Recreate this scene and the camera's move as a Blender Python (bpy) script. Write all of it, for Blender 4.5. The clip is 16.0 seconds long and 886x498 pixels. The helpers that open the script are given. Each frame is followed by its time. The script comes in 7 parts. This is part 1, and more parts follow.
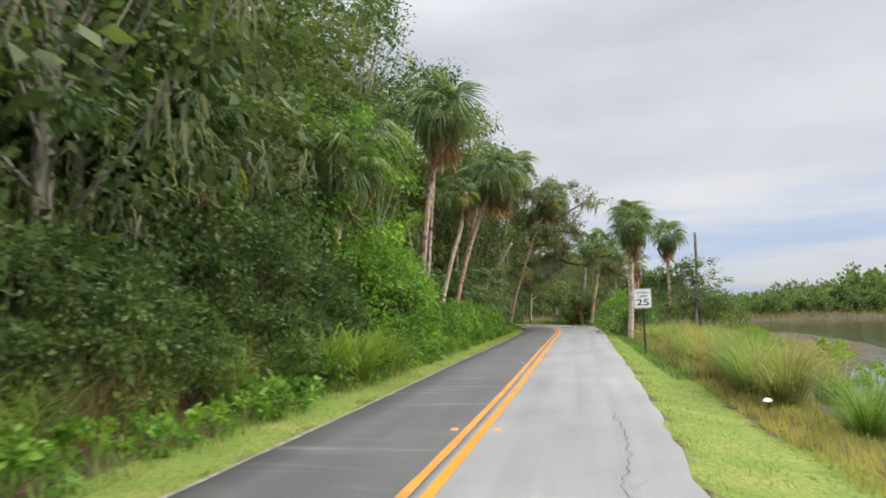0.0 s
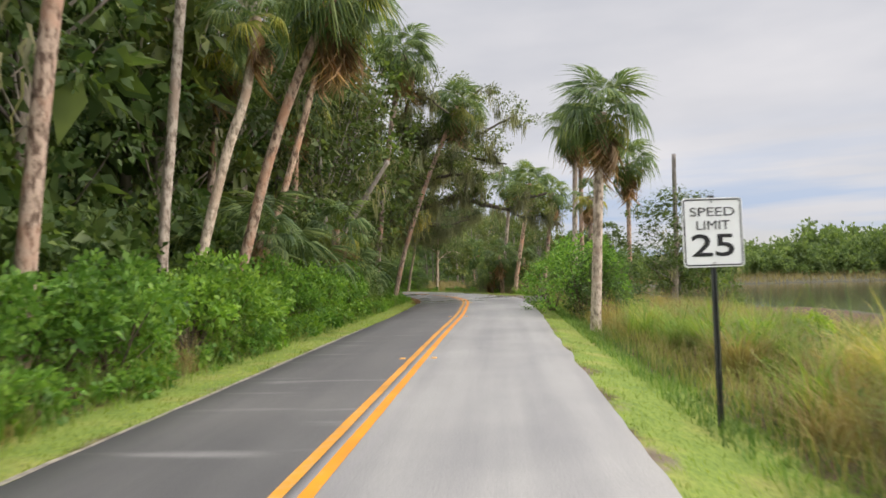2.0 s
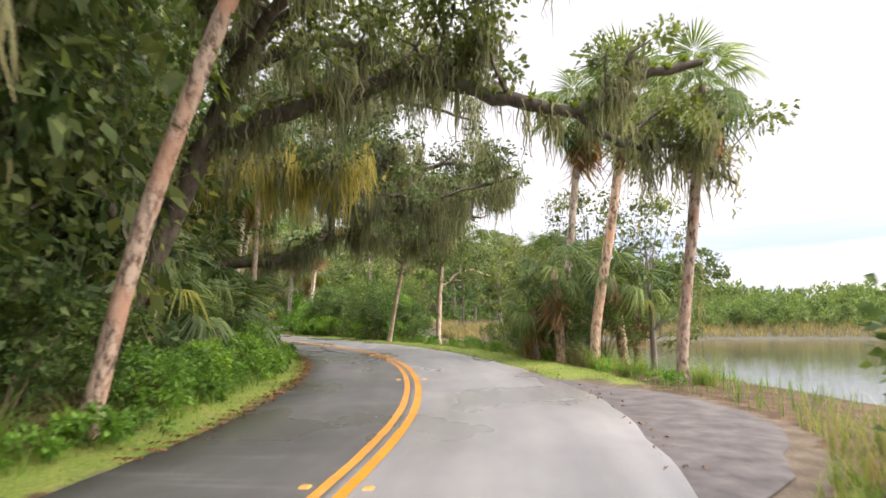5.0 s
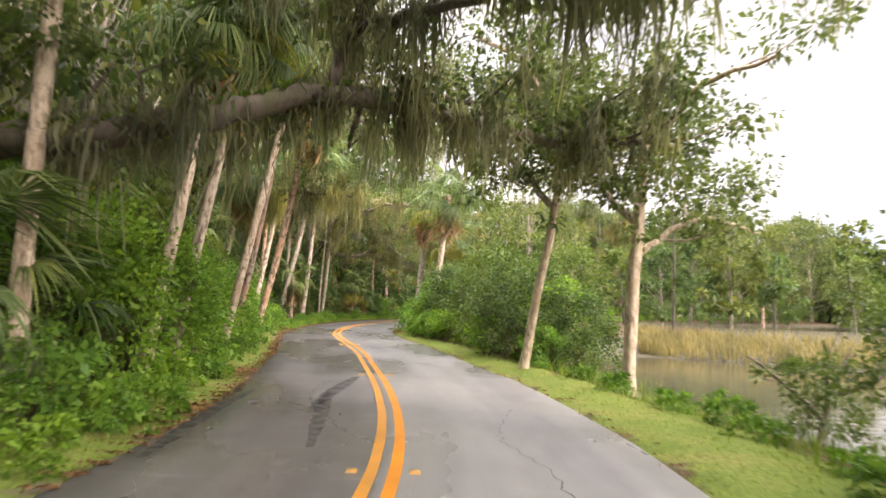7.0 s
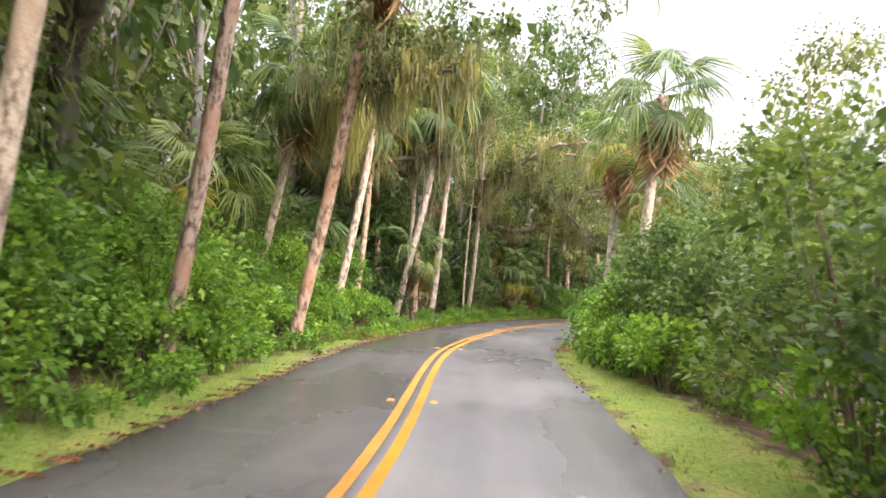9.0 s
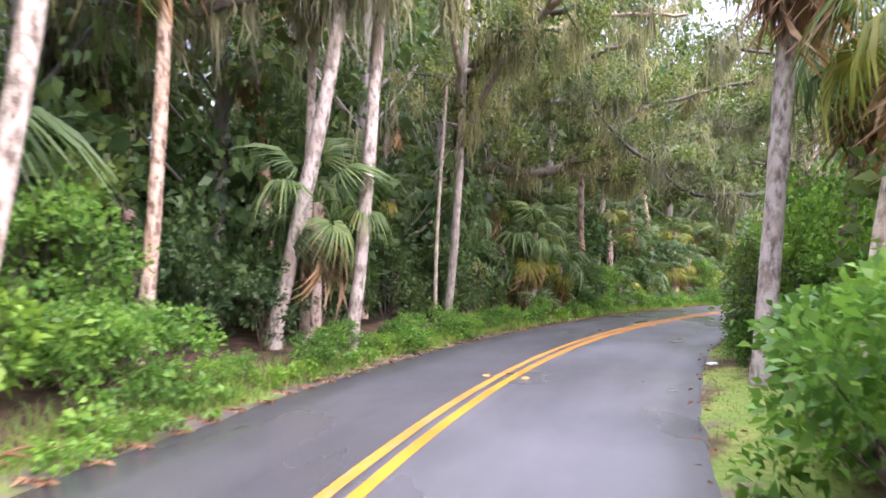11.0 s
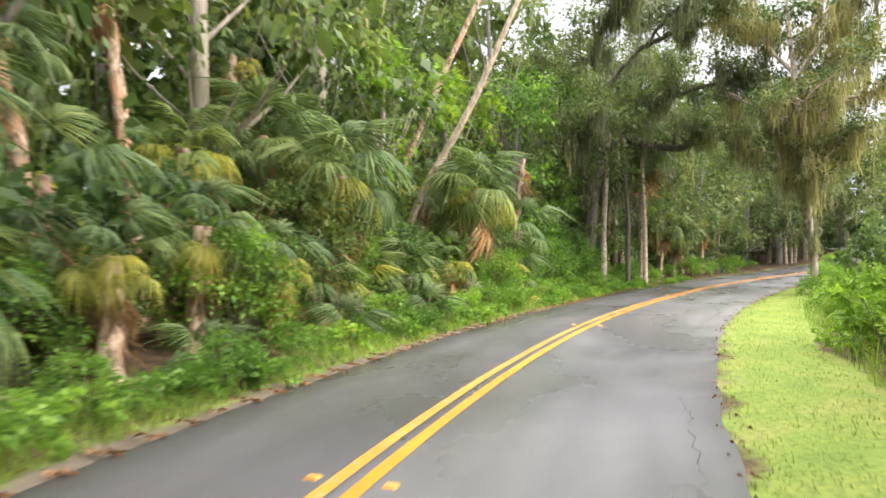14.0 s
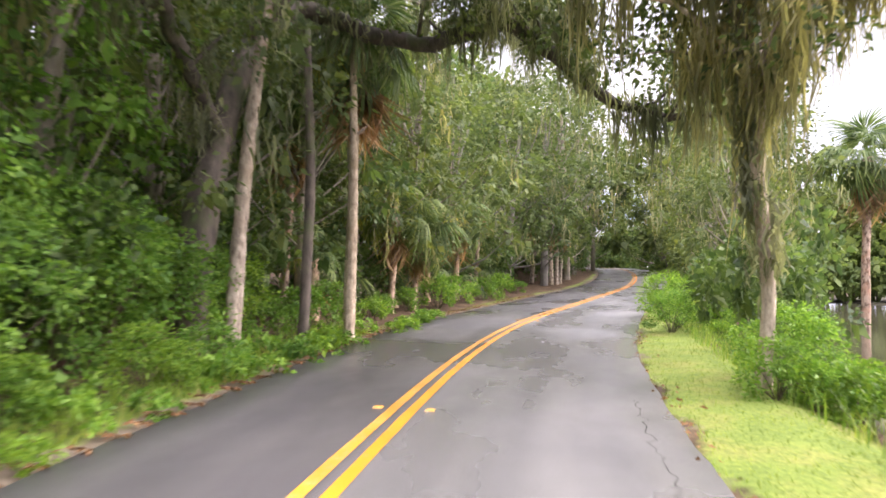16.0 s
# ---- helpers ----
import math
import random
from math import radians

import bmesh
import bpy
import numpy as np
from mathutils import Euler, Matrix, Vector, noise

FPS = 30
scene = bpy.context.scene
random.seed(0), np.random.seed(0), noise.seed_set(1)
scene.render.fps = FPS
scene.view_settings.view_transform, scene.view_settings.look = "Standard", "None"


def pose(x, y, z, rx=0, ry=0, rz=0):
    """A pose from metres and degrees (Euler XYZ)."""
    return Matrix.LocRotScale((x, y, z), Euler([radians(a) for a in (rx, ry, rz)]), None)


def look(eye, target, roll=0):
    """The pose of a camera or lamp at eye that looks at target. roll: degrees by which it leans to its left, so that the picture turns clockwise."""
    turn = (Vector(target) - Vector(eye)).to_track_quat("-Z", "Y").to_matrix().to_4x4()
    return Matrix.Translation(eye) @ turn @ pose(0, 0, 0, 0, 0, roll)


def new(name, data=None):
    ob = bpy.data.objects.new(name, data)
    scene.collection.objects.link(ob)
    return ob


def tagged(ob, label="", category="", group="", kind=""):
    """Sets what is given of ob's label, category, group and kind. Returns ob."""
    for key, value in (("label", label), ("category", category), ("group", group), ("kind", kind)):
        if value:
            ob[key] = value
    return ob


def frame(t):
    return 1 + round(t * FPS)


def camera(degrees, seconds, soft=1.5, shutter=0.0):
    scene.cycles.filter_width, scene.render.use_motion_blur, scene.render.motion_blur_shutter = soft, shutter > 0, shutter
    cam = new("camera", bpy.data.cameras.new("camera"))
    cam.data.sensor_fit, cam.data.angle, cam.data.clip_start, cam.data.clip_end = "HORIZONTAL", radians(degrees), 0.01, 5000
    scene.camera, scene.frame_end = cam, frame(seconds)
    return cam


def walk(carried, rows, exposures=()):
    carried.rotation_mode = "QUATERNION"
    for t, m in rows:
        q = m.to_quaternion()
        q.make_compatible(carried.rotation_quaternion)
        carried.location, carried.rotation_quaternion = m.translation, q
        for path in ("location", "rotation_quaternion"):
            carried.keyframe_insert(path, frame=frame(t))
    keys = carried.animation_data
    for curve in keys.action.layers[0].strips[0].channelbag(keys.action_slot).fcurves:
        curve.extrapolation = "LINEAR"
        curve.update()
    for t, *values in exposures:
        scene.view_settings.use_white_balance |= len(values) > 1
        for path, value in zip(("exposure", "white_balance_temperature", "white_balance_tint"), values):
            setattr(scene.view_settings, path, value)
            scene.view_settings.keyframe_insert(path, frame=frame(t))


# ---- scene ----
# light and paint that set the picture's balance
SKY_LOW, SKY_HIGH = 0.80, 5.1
EXPOSURES = [(0.0, 0.40, 6500, 11), (1.0, 0.36, 6200, 9), (1.5, 0.35, 6400, 10), (3.0, 0.58, 7100, 18), (5.5, 1.22, 6800, 18), (7.5, 1.52, 7400, 20), (8.0, 1.57, 7500, 20), (10.5, 1.66, 5350, 26), (11.0, 1.72, 5750, 32), (11.5, 1.76, 5050, 32), (12.0, 1.90, 8200, 29), (12.5, 2.22, 5700, 36), (13.0, 1.95, 6900, 24), (13.5, 1.78, 8000, 18), (14.0, 1.52, 6700, 13), (14.5, 1.40, 6650, 15), (15.5, 1.38, 6500, 24), (16.0, 1.56, 6600, 25)]
LANE_DARK, LANE_LIGHT = (0.085, 0.082, 0.078), (0.20, 0.195, 0.185)
LANE_DARK2, LANE_LIGHT2 = (0.115, 0.109, 0.106), (0.205, 0.20, 0.195)
LANE_DARK3, LANE_LIGHT3 = (0.078, 0.074, 0.072), (0.115, 0.112, 0.108)
cam = camera(70.5, 16.0, soft=1.6, shutter=0.22)
PATH = [
    (0.00, (0.001, 0.001, 1.469), (0.163, 9.948, 2.478), -1.72),
    (0.50, (0.777, 4.035, 1.474), (1.384, 13.983, 2.303), -1.46),
    (1.00, (1.729, 7.989, 1.458), (2.962, 17.888, 2.163), -0.32),
    (1.50, (2.714, 12.053, 1.452), (4.282, 21.922, 1.822), -1.18),
    (2.00, (3.783, 16.138, 1.431), (5.153, 26.036, 1.818), -1.86),
    (2.50, (4.815, 20.357, 1.449), (5.754, 30.290, 2.121), -1.85),
    (3.00, (5.796, 24.651, 1.463), (6.463, 34.599, 2.236), -1.81),
    (5.50, (10.046, 43.566, 1.451), (10.197, 53.516, 2.431), -0.01),
    (6.00, (10.339, 47.438, 1.441), (9.803, 57.381, 2.365), 0.21),
    (6.50, (10.519, 51.309, 1.457), (8.888, 61.138, 2.309), 0.94),
    (7.00, (10.103, 55.230, 1.469), (7.414, 64.827, 2.286), 1.66),
    (7.50, (9.277, 58.882, 1.491), (5.687, 68.187, 2.208), 2.04),
    (8.00, (8.427, 61.750, 1.428), (4.000, 70.687, 2.158), 1.96),
    (9.25, (5.909, 68.661, 1.463), (0.268, 76.903, 1.966), 2.44),
    (10.50, (2.102, 75.670, 1.456), (-3.810, 83.730, 1.772), 1.29),
    (11.00, (0.863, 78.570, 1.475), (-4.843, 86.778, 1.758), 0.28),
    (11.50, (-0.622, 81.461, 1.448), (-5.472, 90.200, 1.791), -0.02),
    (12.00, (-1.569, 84.867, 1.474), (-5.914, 93.871, 1.678), 0.31),
    (12.50, (-2.211, 88.390, 1.459), (-6.036, 97.629, 1.531), 0.30),
    (13.00, (-2.507, 92.059, 1.482), (-5.452, 101.616, 1.512), 0.23),
    (13.50, (-2.468, 95.895, 1.486), (-4.347, 105.717, 1.531), -0.11),
    (14.00, (-2.108, 99.692, 1.431), (-2.954, 109.655, 1.533), -0.26),
    (14.50, (-1.465, 103.653, 1.474), (-1.171, 113.649, 1.569), 0.62),
    (15.00, (-0.433, 107.761, 1.392), (0.899, 117.671, 1.572), 0.55),
    (15.50, (0.957, 111.862, 1.471), (3.173, 121.610, 1.721), 0.45),
    (16.00, (2.526, 115.930, 1.415), (5.517, 125.466, 1.756), 1.04),
]
walk(cam, [(t, look(eye, target, roll)) for t, eye, target, roll in PATH], EXPOSURES)

# ---- sky and sun: a bright overcast with a blue gap low over the river ----
SUN_ELEV, SUN_ROT = radians(30), radians(104)
world = bpy.data.worlds.new("overcast_sky")
scene.world = world
world.use_nodes = True
wn, wl = world.node_tree.nodes, world.node_tree.links
wn.clear()
sky = wn.new("ShaderNodeTexSky")
sky.sky_type, sky.sun_disc = "NISHITA", False
sky.sun_elevation, sky.sun_rotation = SUN_ELEV, SUN_ROT
bg_sky = wn.new("ShaderNodeBackground")
bg_sky.inputs["Strength"].default_value = 0.10
wl.new(sky.outputs[0], bg_sky.inputs["Color"])
coord = wn.new("ShaderNodeTexCoord")
stretch = wn.new("ShaderNodeMapping")
stretch.inputs["Scale"].default_value = (1.0, 1.0, 3.6)
wl.new(coord.outputs["Generated"], stretch.inputs["Vector"])
cloud_noise = wn.new("ShaderNodeTexNoise")
cloud_noise.inputs["Scale"].default_value = 1.7
cloud_noise.inputs["Detail"].default_value = 5.0
cloud_noise.inputs["Roughness"].default_value = 0.5
wl.new(stretch.outputs[0], cloud_noise.inputs["Vector"])
tone = wn.new("ShaderNodeValToRGB")
tone.color_ramp.elements[0].position, tone.color_ramp.elements[0].color = 0.30, (0.49, 0.53, 0.60, 1)
tone.color_ramp.elements[1].position, tone.color_ramp.elements[1].color = 0.70, (0.76, 0.77, 0.80, 1)
wl.new(cloud_noise.outputs["Fac"], tone.inputs[0])
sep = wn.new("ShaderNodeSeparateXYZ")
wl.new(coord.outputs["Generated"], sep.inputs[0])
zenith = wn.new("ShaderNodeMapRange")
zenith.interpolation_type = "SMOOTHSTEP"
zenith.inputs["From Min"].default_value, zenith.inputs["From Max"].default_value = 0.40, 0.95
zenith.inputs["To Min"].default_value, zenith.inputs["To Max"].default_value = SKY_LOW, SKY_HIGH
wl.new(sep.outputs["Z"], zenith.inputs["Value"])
low_blue = wn.new("ShaderNodeMapRange")
low_blue.interpolation_type = "SMOOTHSTEP"
low_blue.inputs["From Min"].default_value, low_blue.inputs["From Max"].default_value = 0.04, 0.24
low_blue.inputs["To Min"].default_value, low_blue.inputs["To Max"].default_value = 0.85, 0.0
wl.new(sep.outputs["Z"], low_blue.inputs["Value"])
streak = wn.new("ShaderNodeMapping")
streak.inputs["Scale"].default_value = (1.2, 1.2, 14.0)
wl.new(coord.outputs["Generated"], streak.inputs["Vector"])
streaks = wn.new("ShaderNodeTexNoise")
streaks.inputs["Scale"].default_value, streaks.inputs["Detail"].default_value = 2.2, 4.0
wl.new(streak.outputs[0], streaks.inputs["Vector"])
gaps = wn.new("ShaderNodeMapRange")
gaps.inputs["From Min"].default_value, gaps.inputs["From Max"].default_value = 0.40, 0.60
wl.new(streaks.outputs["Fac"], gaps.inputs["Value"])
blue_amount = wn.new("ShaderNodeMath")
blue_amount.operation = "MULTIPLY"
wl.new(low_blue.outputs[0], blue_amount.inputs[0])
wl.new(gaps.outputs[0], blue_amount.inputs[1])
tinted = wn.new("ShaderNodeMix")
tinted.data_type = "RGBA"
wl.new(blue_amount.outputs[0], tinted.inputs["Factor"])
wl.new(tone.outputs[0], tinted.inputs["A"])
tinted.inputs["B"].default_value = (0.40, 0.54, 0.76, 1)
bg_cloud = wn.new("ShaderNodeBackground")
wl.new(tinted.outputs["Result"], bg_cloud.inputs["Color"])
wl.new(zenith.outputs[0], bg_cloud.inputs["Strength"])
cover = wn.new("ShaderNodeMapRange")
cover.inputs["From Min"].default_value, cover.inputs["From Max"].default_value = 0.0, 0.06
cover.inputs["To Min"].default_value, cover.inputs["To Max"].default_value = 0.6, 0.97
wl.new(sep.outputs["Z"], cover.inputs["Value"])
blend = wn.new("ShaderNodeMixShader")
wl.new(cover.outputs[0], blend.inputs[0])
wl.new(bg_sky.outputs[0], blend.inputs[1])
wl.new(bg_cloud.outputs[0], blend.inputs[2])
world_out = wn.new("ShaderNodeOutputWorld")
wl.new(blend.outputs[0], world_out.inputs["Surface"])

sun_data = bpy.data.lights.new("sun", "SUN")
sun_data.energy, sun_data.angle, sun_data.color = 2.6, radians(35), (1.0, 0.96, 0.90)
sun = new("sun", sun_data)
sun.matrix_world = look((0, 0, 0), (-math.sin(SUN_ROT) * math.cos(SUN_ELEV), -math.cos(SUN_ROT) * math.cos(SUN_ELEV), -math.sin(SUN_ELEV)))
sun.location = (60, -20, 60)


# ---- materials ----
def material(name, roughness=0.7, specular=0.5, metallic=0.0):
    m = bpy.data.materials.new(name)
    m.use_nodes = True
    b = m.node_tree.nodes["Principled BSDF"]
    b.inputs["Roughness"].default_value = roughness
    b.inputs["Specular IOR Level"].default_value = specular
    b.inputs["Metallic"].default_value = metallic
    return m, m.node_tree.nodes, m.node_tree.links, b


def ramp(n, stops):
    r = n.new("ShaderNodeValToRGB")
    els = r.color_ramp.elements
    while len(els) < len(stops):
        els.new(0.5)
    for e, (p, c) in zip(els, stops):
        e.position, e.color = p, (*c, 1)
    return r


def noise_tex(n, l, scale, detail=4.0, vec=None, stretch_by=None, rough=0.55):
    t = n.new("ShaderNodeTexNoise")
    t.inputs["Scale"].default_value, t.inputs["Detail"].default_value = scale, detail
    t.inputs["Roughness"].default_value = rough
    src = vec
    if stretch_by:
        mp = n.new("ShaderNodeMapping")
        mp.inputs["Scale"].default_value = stretch_by
        if src is None:
            src = n.new("ShaderNodeTexCoord").outputs["Object"]
        l.new(src, mp.inputs["Vector"])
        src = mp.outputs[0]
    elif src is None:
        src = n.new("ShaderNodeTexCoord").outputs["Object"]
    l.new(src, t.inputs["Vector"])
    return t


def mix_rgb(n, l, fac, a, b, kind="MIX"):
    m = n.new("ShaderNodeMix")
    m.data_type, m.blend_type = "RGBA", kind
    for sock, v in ((m.inputs["Factor"], fac), (m.inputs["A"], a), (m.inputs["B"], b)):
        if isinstance(v, (int, float)):
            sock.default_value = v
        elif isinstance(v, tuple):
            sock.default_value = (*v, 1)
        else:
            l.new(v, sock)
    return m.outputs["Result"]


def bump(n, l, b, height, strength=0.4, distance=0.02):
    k = n.new("ShaderNodeBump")
    k.inputs["Strength"].default_value, k.inputs["Distance"].default_value = strength, distance
    l.new(height, k.inputs["Height"])
    l.new(k.outputs[0], b.inputs["Normal"])


def leaf_material(name, dark, mid, light, roughness=0.5, through_light=0.35, old=None):
    """Foliage: colours vary leaf by leaf, plant by plant and in soft patches; light passes through the blades."""
    m, n, l, b = material(name, roughness, 0.22)
    geo = n.new("ShaderNodeNewGeometry")
    info = n.new("ShaderNodeObjectInfo")
    r = ramp(n, [(0.0, dark), (0.5, mid), (1.0, light)])
    l.new(geo.outputs["Random Per Island"], r.inputs[0])
    patch = noise_tex(n, l, 0.9, 2.0, geo.outputs["Position"])
    pr = ramp(n, [(0.35, (0.62, 0.66, 0.62)), (0.68, (1.25, 1.22, 1.0))])
    l.new(patch.outputs["Fac"], pr.inputs[0])
    col = mix_rgb(n, l, 1.0, r.outputs[0], pr.outputs[0], "MULTIPLY")
    plant = ramp(n, [(0.0, (0.78, 0.84, 0.86)), (0.5, (1.0, 1.0, 1.0)), (1.0, (1.22, 1.12, 0.84))])
    l.new(info.outputs["Random"], plant.inputs[0])
    col = mix_rgb(n, l, 1.0, col, plant.outputs[0], "MULTIPLY")
    if old:
        spots = noise_tex(n, l, 7.0, 3.0, geo.outputs["Position"])
        sr = ramp(n, [(0.60, (0, 0, 0)), (0.72, (1, 1, 1))])
        l.new(spots.outputs["Fac"], sr.inputs[0])
        col = mix_rgb(n, l, sr.outputs[0], col, old)
    l.new(col, b.inputs["Base Color"])
    tr = n.new("ShaderNodeBsdfTranslucent")
    warm = mix_rgb(n, l, 1.0, col, (1.12, 1.18, 0.68), "MULTIPLY")
    l.new(warm, tr.inputs["Color"])
    mx = n.new("ShaderNodeMixShader")
    mx.inputs[0].default_value = min(0.55, through_light + 0.10)
    l.new(b.outputs[0], mx.inputs[1])
    l.new(tr.outputs[0], mx.inputs[2])
    l.new(mx.outputs[0], n["Material Output"].inputs["Surface"])
    return m


def bark_material(name, dark, light, ring=0.0, stretch_by=(1, 1, 0.25), scale=9.0, patch=None, rough=0.85, spread=(0.32, 0.66)):
    m, n, l, b = material(name, rough, 0.25)
    t = noise_tex(n, l, scale, 6.0, None, stretch_by, 0.65)
    r = ramp(n, [(spread[0], dark), (spread[1], light)])
    l.new(t.outputs["Fac"], r.inputs[0])
    col = r.outputs[0]
    big = noise_tex(n, l, 1.6, 3.0)
    if patch:
        pr = ramp(n, [(0.50, (0, 0, 0)), (0.66, (1, 1, 1))])
        l.new(big.outputs["Fac"], pr.inputs[0])
        col = mix_rgb(n, l, pr.outputs[0], col, patch)
    info = n.new("ShaderNodeObjectInfo")
    vary = ramp(n, [(0.0, (0.72, 0.72, 0.76)), (1.0, (1.2, 1.12, 1.02))])
    l.new(info.outputs["Random"], vary.inputs[0])
    col = mix_rgb(n, l, 1.0, col, vary.outputs[0], "MULTIPLY")
    height = t.outputs["Fac"]
    if ring:
        w = n.new("ShaderNodeTexWave")
        w.bands_direction = "Z"
        w.inputs["Scale"].default_value, w.inputs["Distortion"].default_value = ring, 9.0
        w.inputs["Detail"].default_value, w.inputs["Detail Scale"].default_value = 4.0, 4.0
        l.new(n.new("ShaderNodeTexCoord").outputs["Object"], w.inputs["Vector"])
        rr = ramp(n, [(0.0, (0.70, 0.66, 0.62)), (0.5, (1, 1, 1))])
        l.new(w.outputs["Fac"], rr.inputs[0])
        col = mix_rgb(n, l, 0.16, col, mix_rgb(n, l, 1.0, col, rr.outputs[0], "MULTIPLY"))
        add = n.new("ShaderNodeMath")
        add.operation = "MULTIPLY_ADD"
        add.inputs[1].default_value = 0.12
        l.new(w.outputs["Fac"], add.inputs[0])
        l.new(t.outputs["Fac"], add.inputs[2])
        height = add.outputs[0]
    l.new(col, b.inputs["Base Color"])
    bump(n, l, b, height, 0.7, 0.03)
    return m


def road_material():
    m, n, l, b = material("old_asphalt", 0.62, 0.4)
    uv = n.new("ShaderNodeUVMap")
    uv.uv_map = "metres"
    s = n.new("ShaderNodeSeparateXYZ")
    l.new(uv.outputs[0], s.inputs[0])
    # the lane laid later, on the far side of the centre lines, is darker
    lane = n.new("ShaderNodeMapRange")
    lane.inputs["From Min"].default_value, lane.inputs["From Max"].default_value = -0.04, 0.04
    l.new(s.outputs["X"], lane.inputs["Value"])
    mid_stretch = n.new("ShaderNodeMapRange")
    mid_stretch.inputs["From Min"].default_value, mid_stretch.inputs["From Max"].default_value = 44.0, 62.0
    l.new(s.outputs["Y"], mid_stretch.inputs["Value"])
    new_lane = mix_rgb(n, l, mid_stretch.outputs[0], LANE_DARK, LANE_DARK2)
    old_lane = mix_rgb(n, l, mid_stretch.outputs[0], LANE_LIGHT, LANE_LIGHT2)
    # past the palms both lanes are coloured darker, to offset exposure raised for shade
    third = n.new("ShaderNodeMapRange")
    third.inputs["From Min"].default_value, third.inputs["From Max"].default_value = 73.0, 84.0
    l.new(s.outputs["Y"], third.inputs["Value"])
    new_lane = mix_rgb(n, l, third.outputs[0], new_lane, LANE_DARK3)
    old_lane = mix_rgb(n, l, third.outputs[0], old_lane, LANE_LIGHT3)
    col = mix_rgb(n, l, lane.outputs[0], new_lane, old_lane)
    big = noise_tex(n, l, 0.35, 4.0, uv.outputs[0])
    br = ramp(n, [(0.30, (0.80, 0.80, 0.82)), (0.70, (1.16, 1.15, 1.13))])
    l.new(big.outputs["Fac"], br.inputs[0])
    col = mix_rgb(n, l, 1.0, col, br.outputs[0], "MULTIPLY")
    # scrapes across the darker lane, wheel tracks along both
    across = noise_tex(n, l, 1.0, 3.0, uv.outputs[0], (0.35, 3.2, 1.0))
    ar = ramp(n, [(0.58, (0, 0, 0)), (0.72, (1, 1, 1))])
    l.new(across.outputs["Fac"], ar.inputs[0])
    keep = n.new("ShaderNodeMath")
    keep.operation, keep.use_clamp = "MULTIPLY_ADD", True
    keep.inputs[1].default_value, keep.inputs[2].default_value = -0.36, 0.36
    fading = n.new("ShaderNodeMapRange")
    fading.inputs["From Min"].default_value, fading.inputs["From Max"].default_value = 62.0, 84.0
    l.new(s.outputs["Y"], fading.inputs["Value"])
    later = n.new("ShaderNodeMath")
    later.operation = "MAXIMUM"
    l.new(lane.outputs[0], later.inputs[0])
    l.new(fading.outputs[0], later.inputs[1])
    l.new(later.outputs[0], keep.inputs[0])
    amount = n.new("ShaderNodeMath")
    amount.operation = "MULTIPLY"
    l.new(ar.outputs[0], amount.inputs[0])
    l.new(keep.outputs[0], amount.inputs[1])
    col = mix_rgb(n, l, amount.outputs[0], col, (0.30, 0.29, 0.27))
    along = noise_tex(n, l, 1.0, 3.0, uv.outputs[0], (2.2, 0.10, 1.0))
    al = ramp(n, [(0.32, (0.82, 0.82, 0.84)), (0.62, (1.08, 1.08, 1.07))])
    l.new(along.outputs["Fac"], al.inputs[0])
    col = mix_rgb(n, l, 0.8, col, mix_rgb(n, l, 1.0, col, al.outputs[0], "MULTIPLY"))
    # dark tar spills
    spill = noise_tex(n, l, 0.8, 3.0, uv.outputs[0], (1.6, 0.35, 1.0))
    sr = ramp(n, [(0.58, (0, 0, 0)), (0.80, (1, 1, 1))])
    l.new(spill.outputs["Fac"], sr.inputs[0])
    col = mix_rgb(n, l, mix_rgb(n, l, 1.0, sr.outputs[0], (0.12, 0.12, 0.12), "MULTIPLY"), col, (0.05, 0.05, 0.05))
    grain = noise_tex(n, l, 55.0, 5.0, uv.outputs[0], None, 0.7)
    gr = ramp(n, [(0.30, (0.72, 0.72, 0.72)), (0.70, (1.25, 1.24, 1.22))])
    l.new(grain.outputs["Fac"], gr.inputs[0])
    col = mix_rgb(n, l, 1.0, col, gr.outputs[0], "MULTIPLY")
    # fine cracks
    vor = n.new("ShaderNodeTexVoronoi")
    vor.feature = "DISTANCE_TO_EDGE"
    vor.inputs["Scale"].default_value = 0.55
    wob = noise_tex(n, l, 2.5, 3.0, uv.outputs[0])
    wm = mix_rgb(n, l, 0.25, uv.outputs[0], wob.outputs["Color"])
    l.new(wm, vor.inputs["Vector"])
    vr = ramp(n, [(0.0, (1, 1, 1)), (0.006, (0, 0, 0))])
    l.new(vor.outputs["Distance"], vr.inputs[0])
    cm = noise_tex(n, l, 0.5, 2.0, uv.outputs[0])
    cr = ramp(n, [(0.68, (0, 0, 0)), (0.80, (0.4, 0.4, 0.4))])
    l.new(cm.outputs["Fac"], cr.inputs[0])
    col = mix_rgb(n, l, mix_rgb(n, l, 1.0, vr.outputs[0], cr.outputs[0], "MULTIPLY"), col, (0.045, 0.042, 0.04))
    l.new(col, b.inputs["Base Color"])
    # damp stretches under the trees shine more
    wet = n.new("ShaderNodeMapRange")
    wet.inputs["From Min"].default_value, wet.inputs["From Max"].default_value = 40.0, 52.0
    wet.inputs["To Min"].default_value, wet.inputs["To Max"].default_value = 0.0, 1.0
    l.new(s.outputs["Y"], wet.inputs["Value"])
    damp = noise_tex(n, l, 0.45, 4.0, uv.outputs[0], (1.0, 0.5, 1.0))
    dr = ramp(n, [(0.42, (1, 1, 1)), (0.66, (0.25, 0.25, 0.25))])
    l.new(damp.outputs["Fac"], dr.inputs[0])
    dm = mix_rgb(n, l, 1.0, dr.outputs[0], wet.outputs[0], "MULTIPLY")
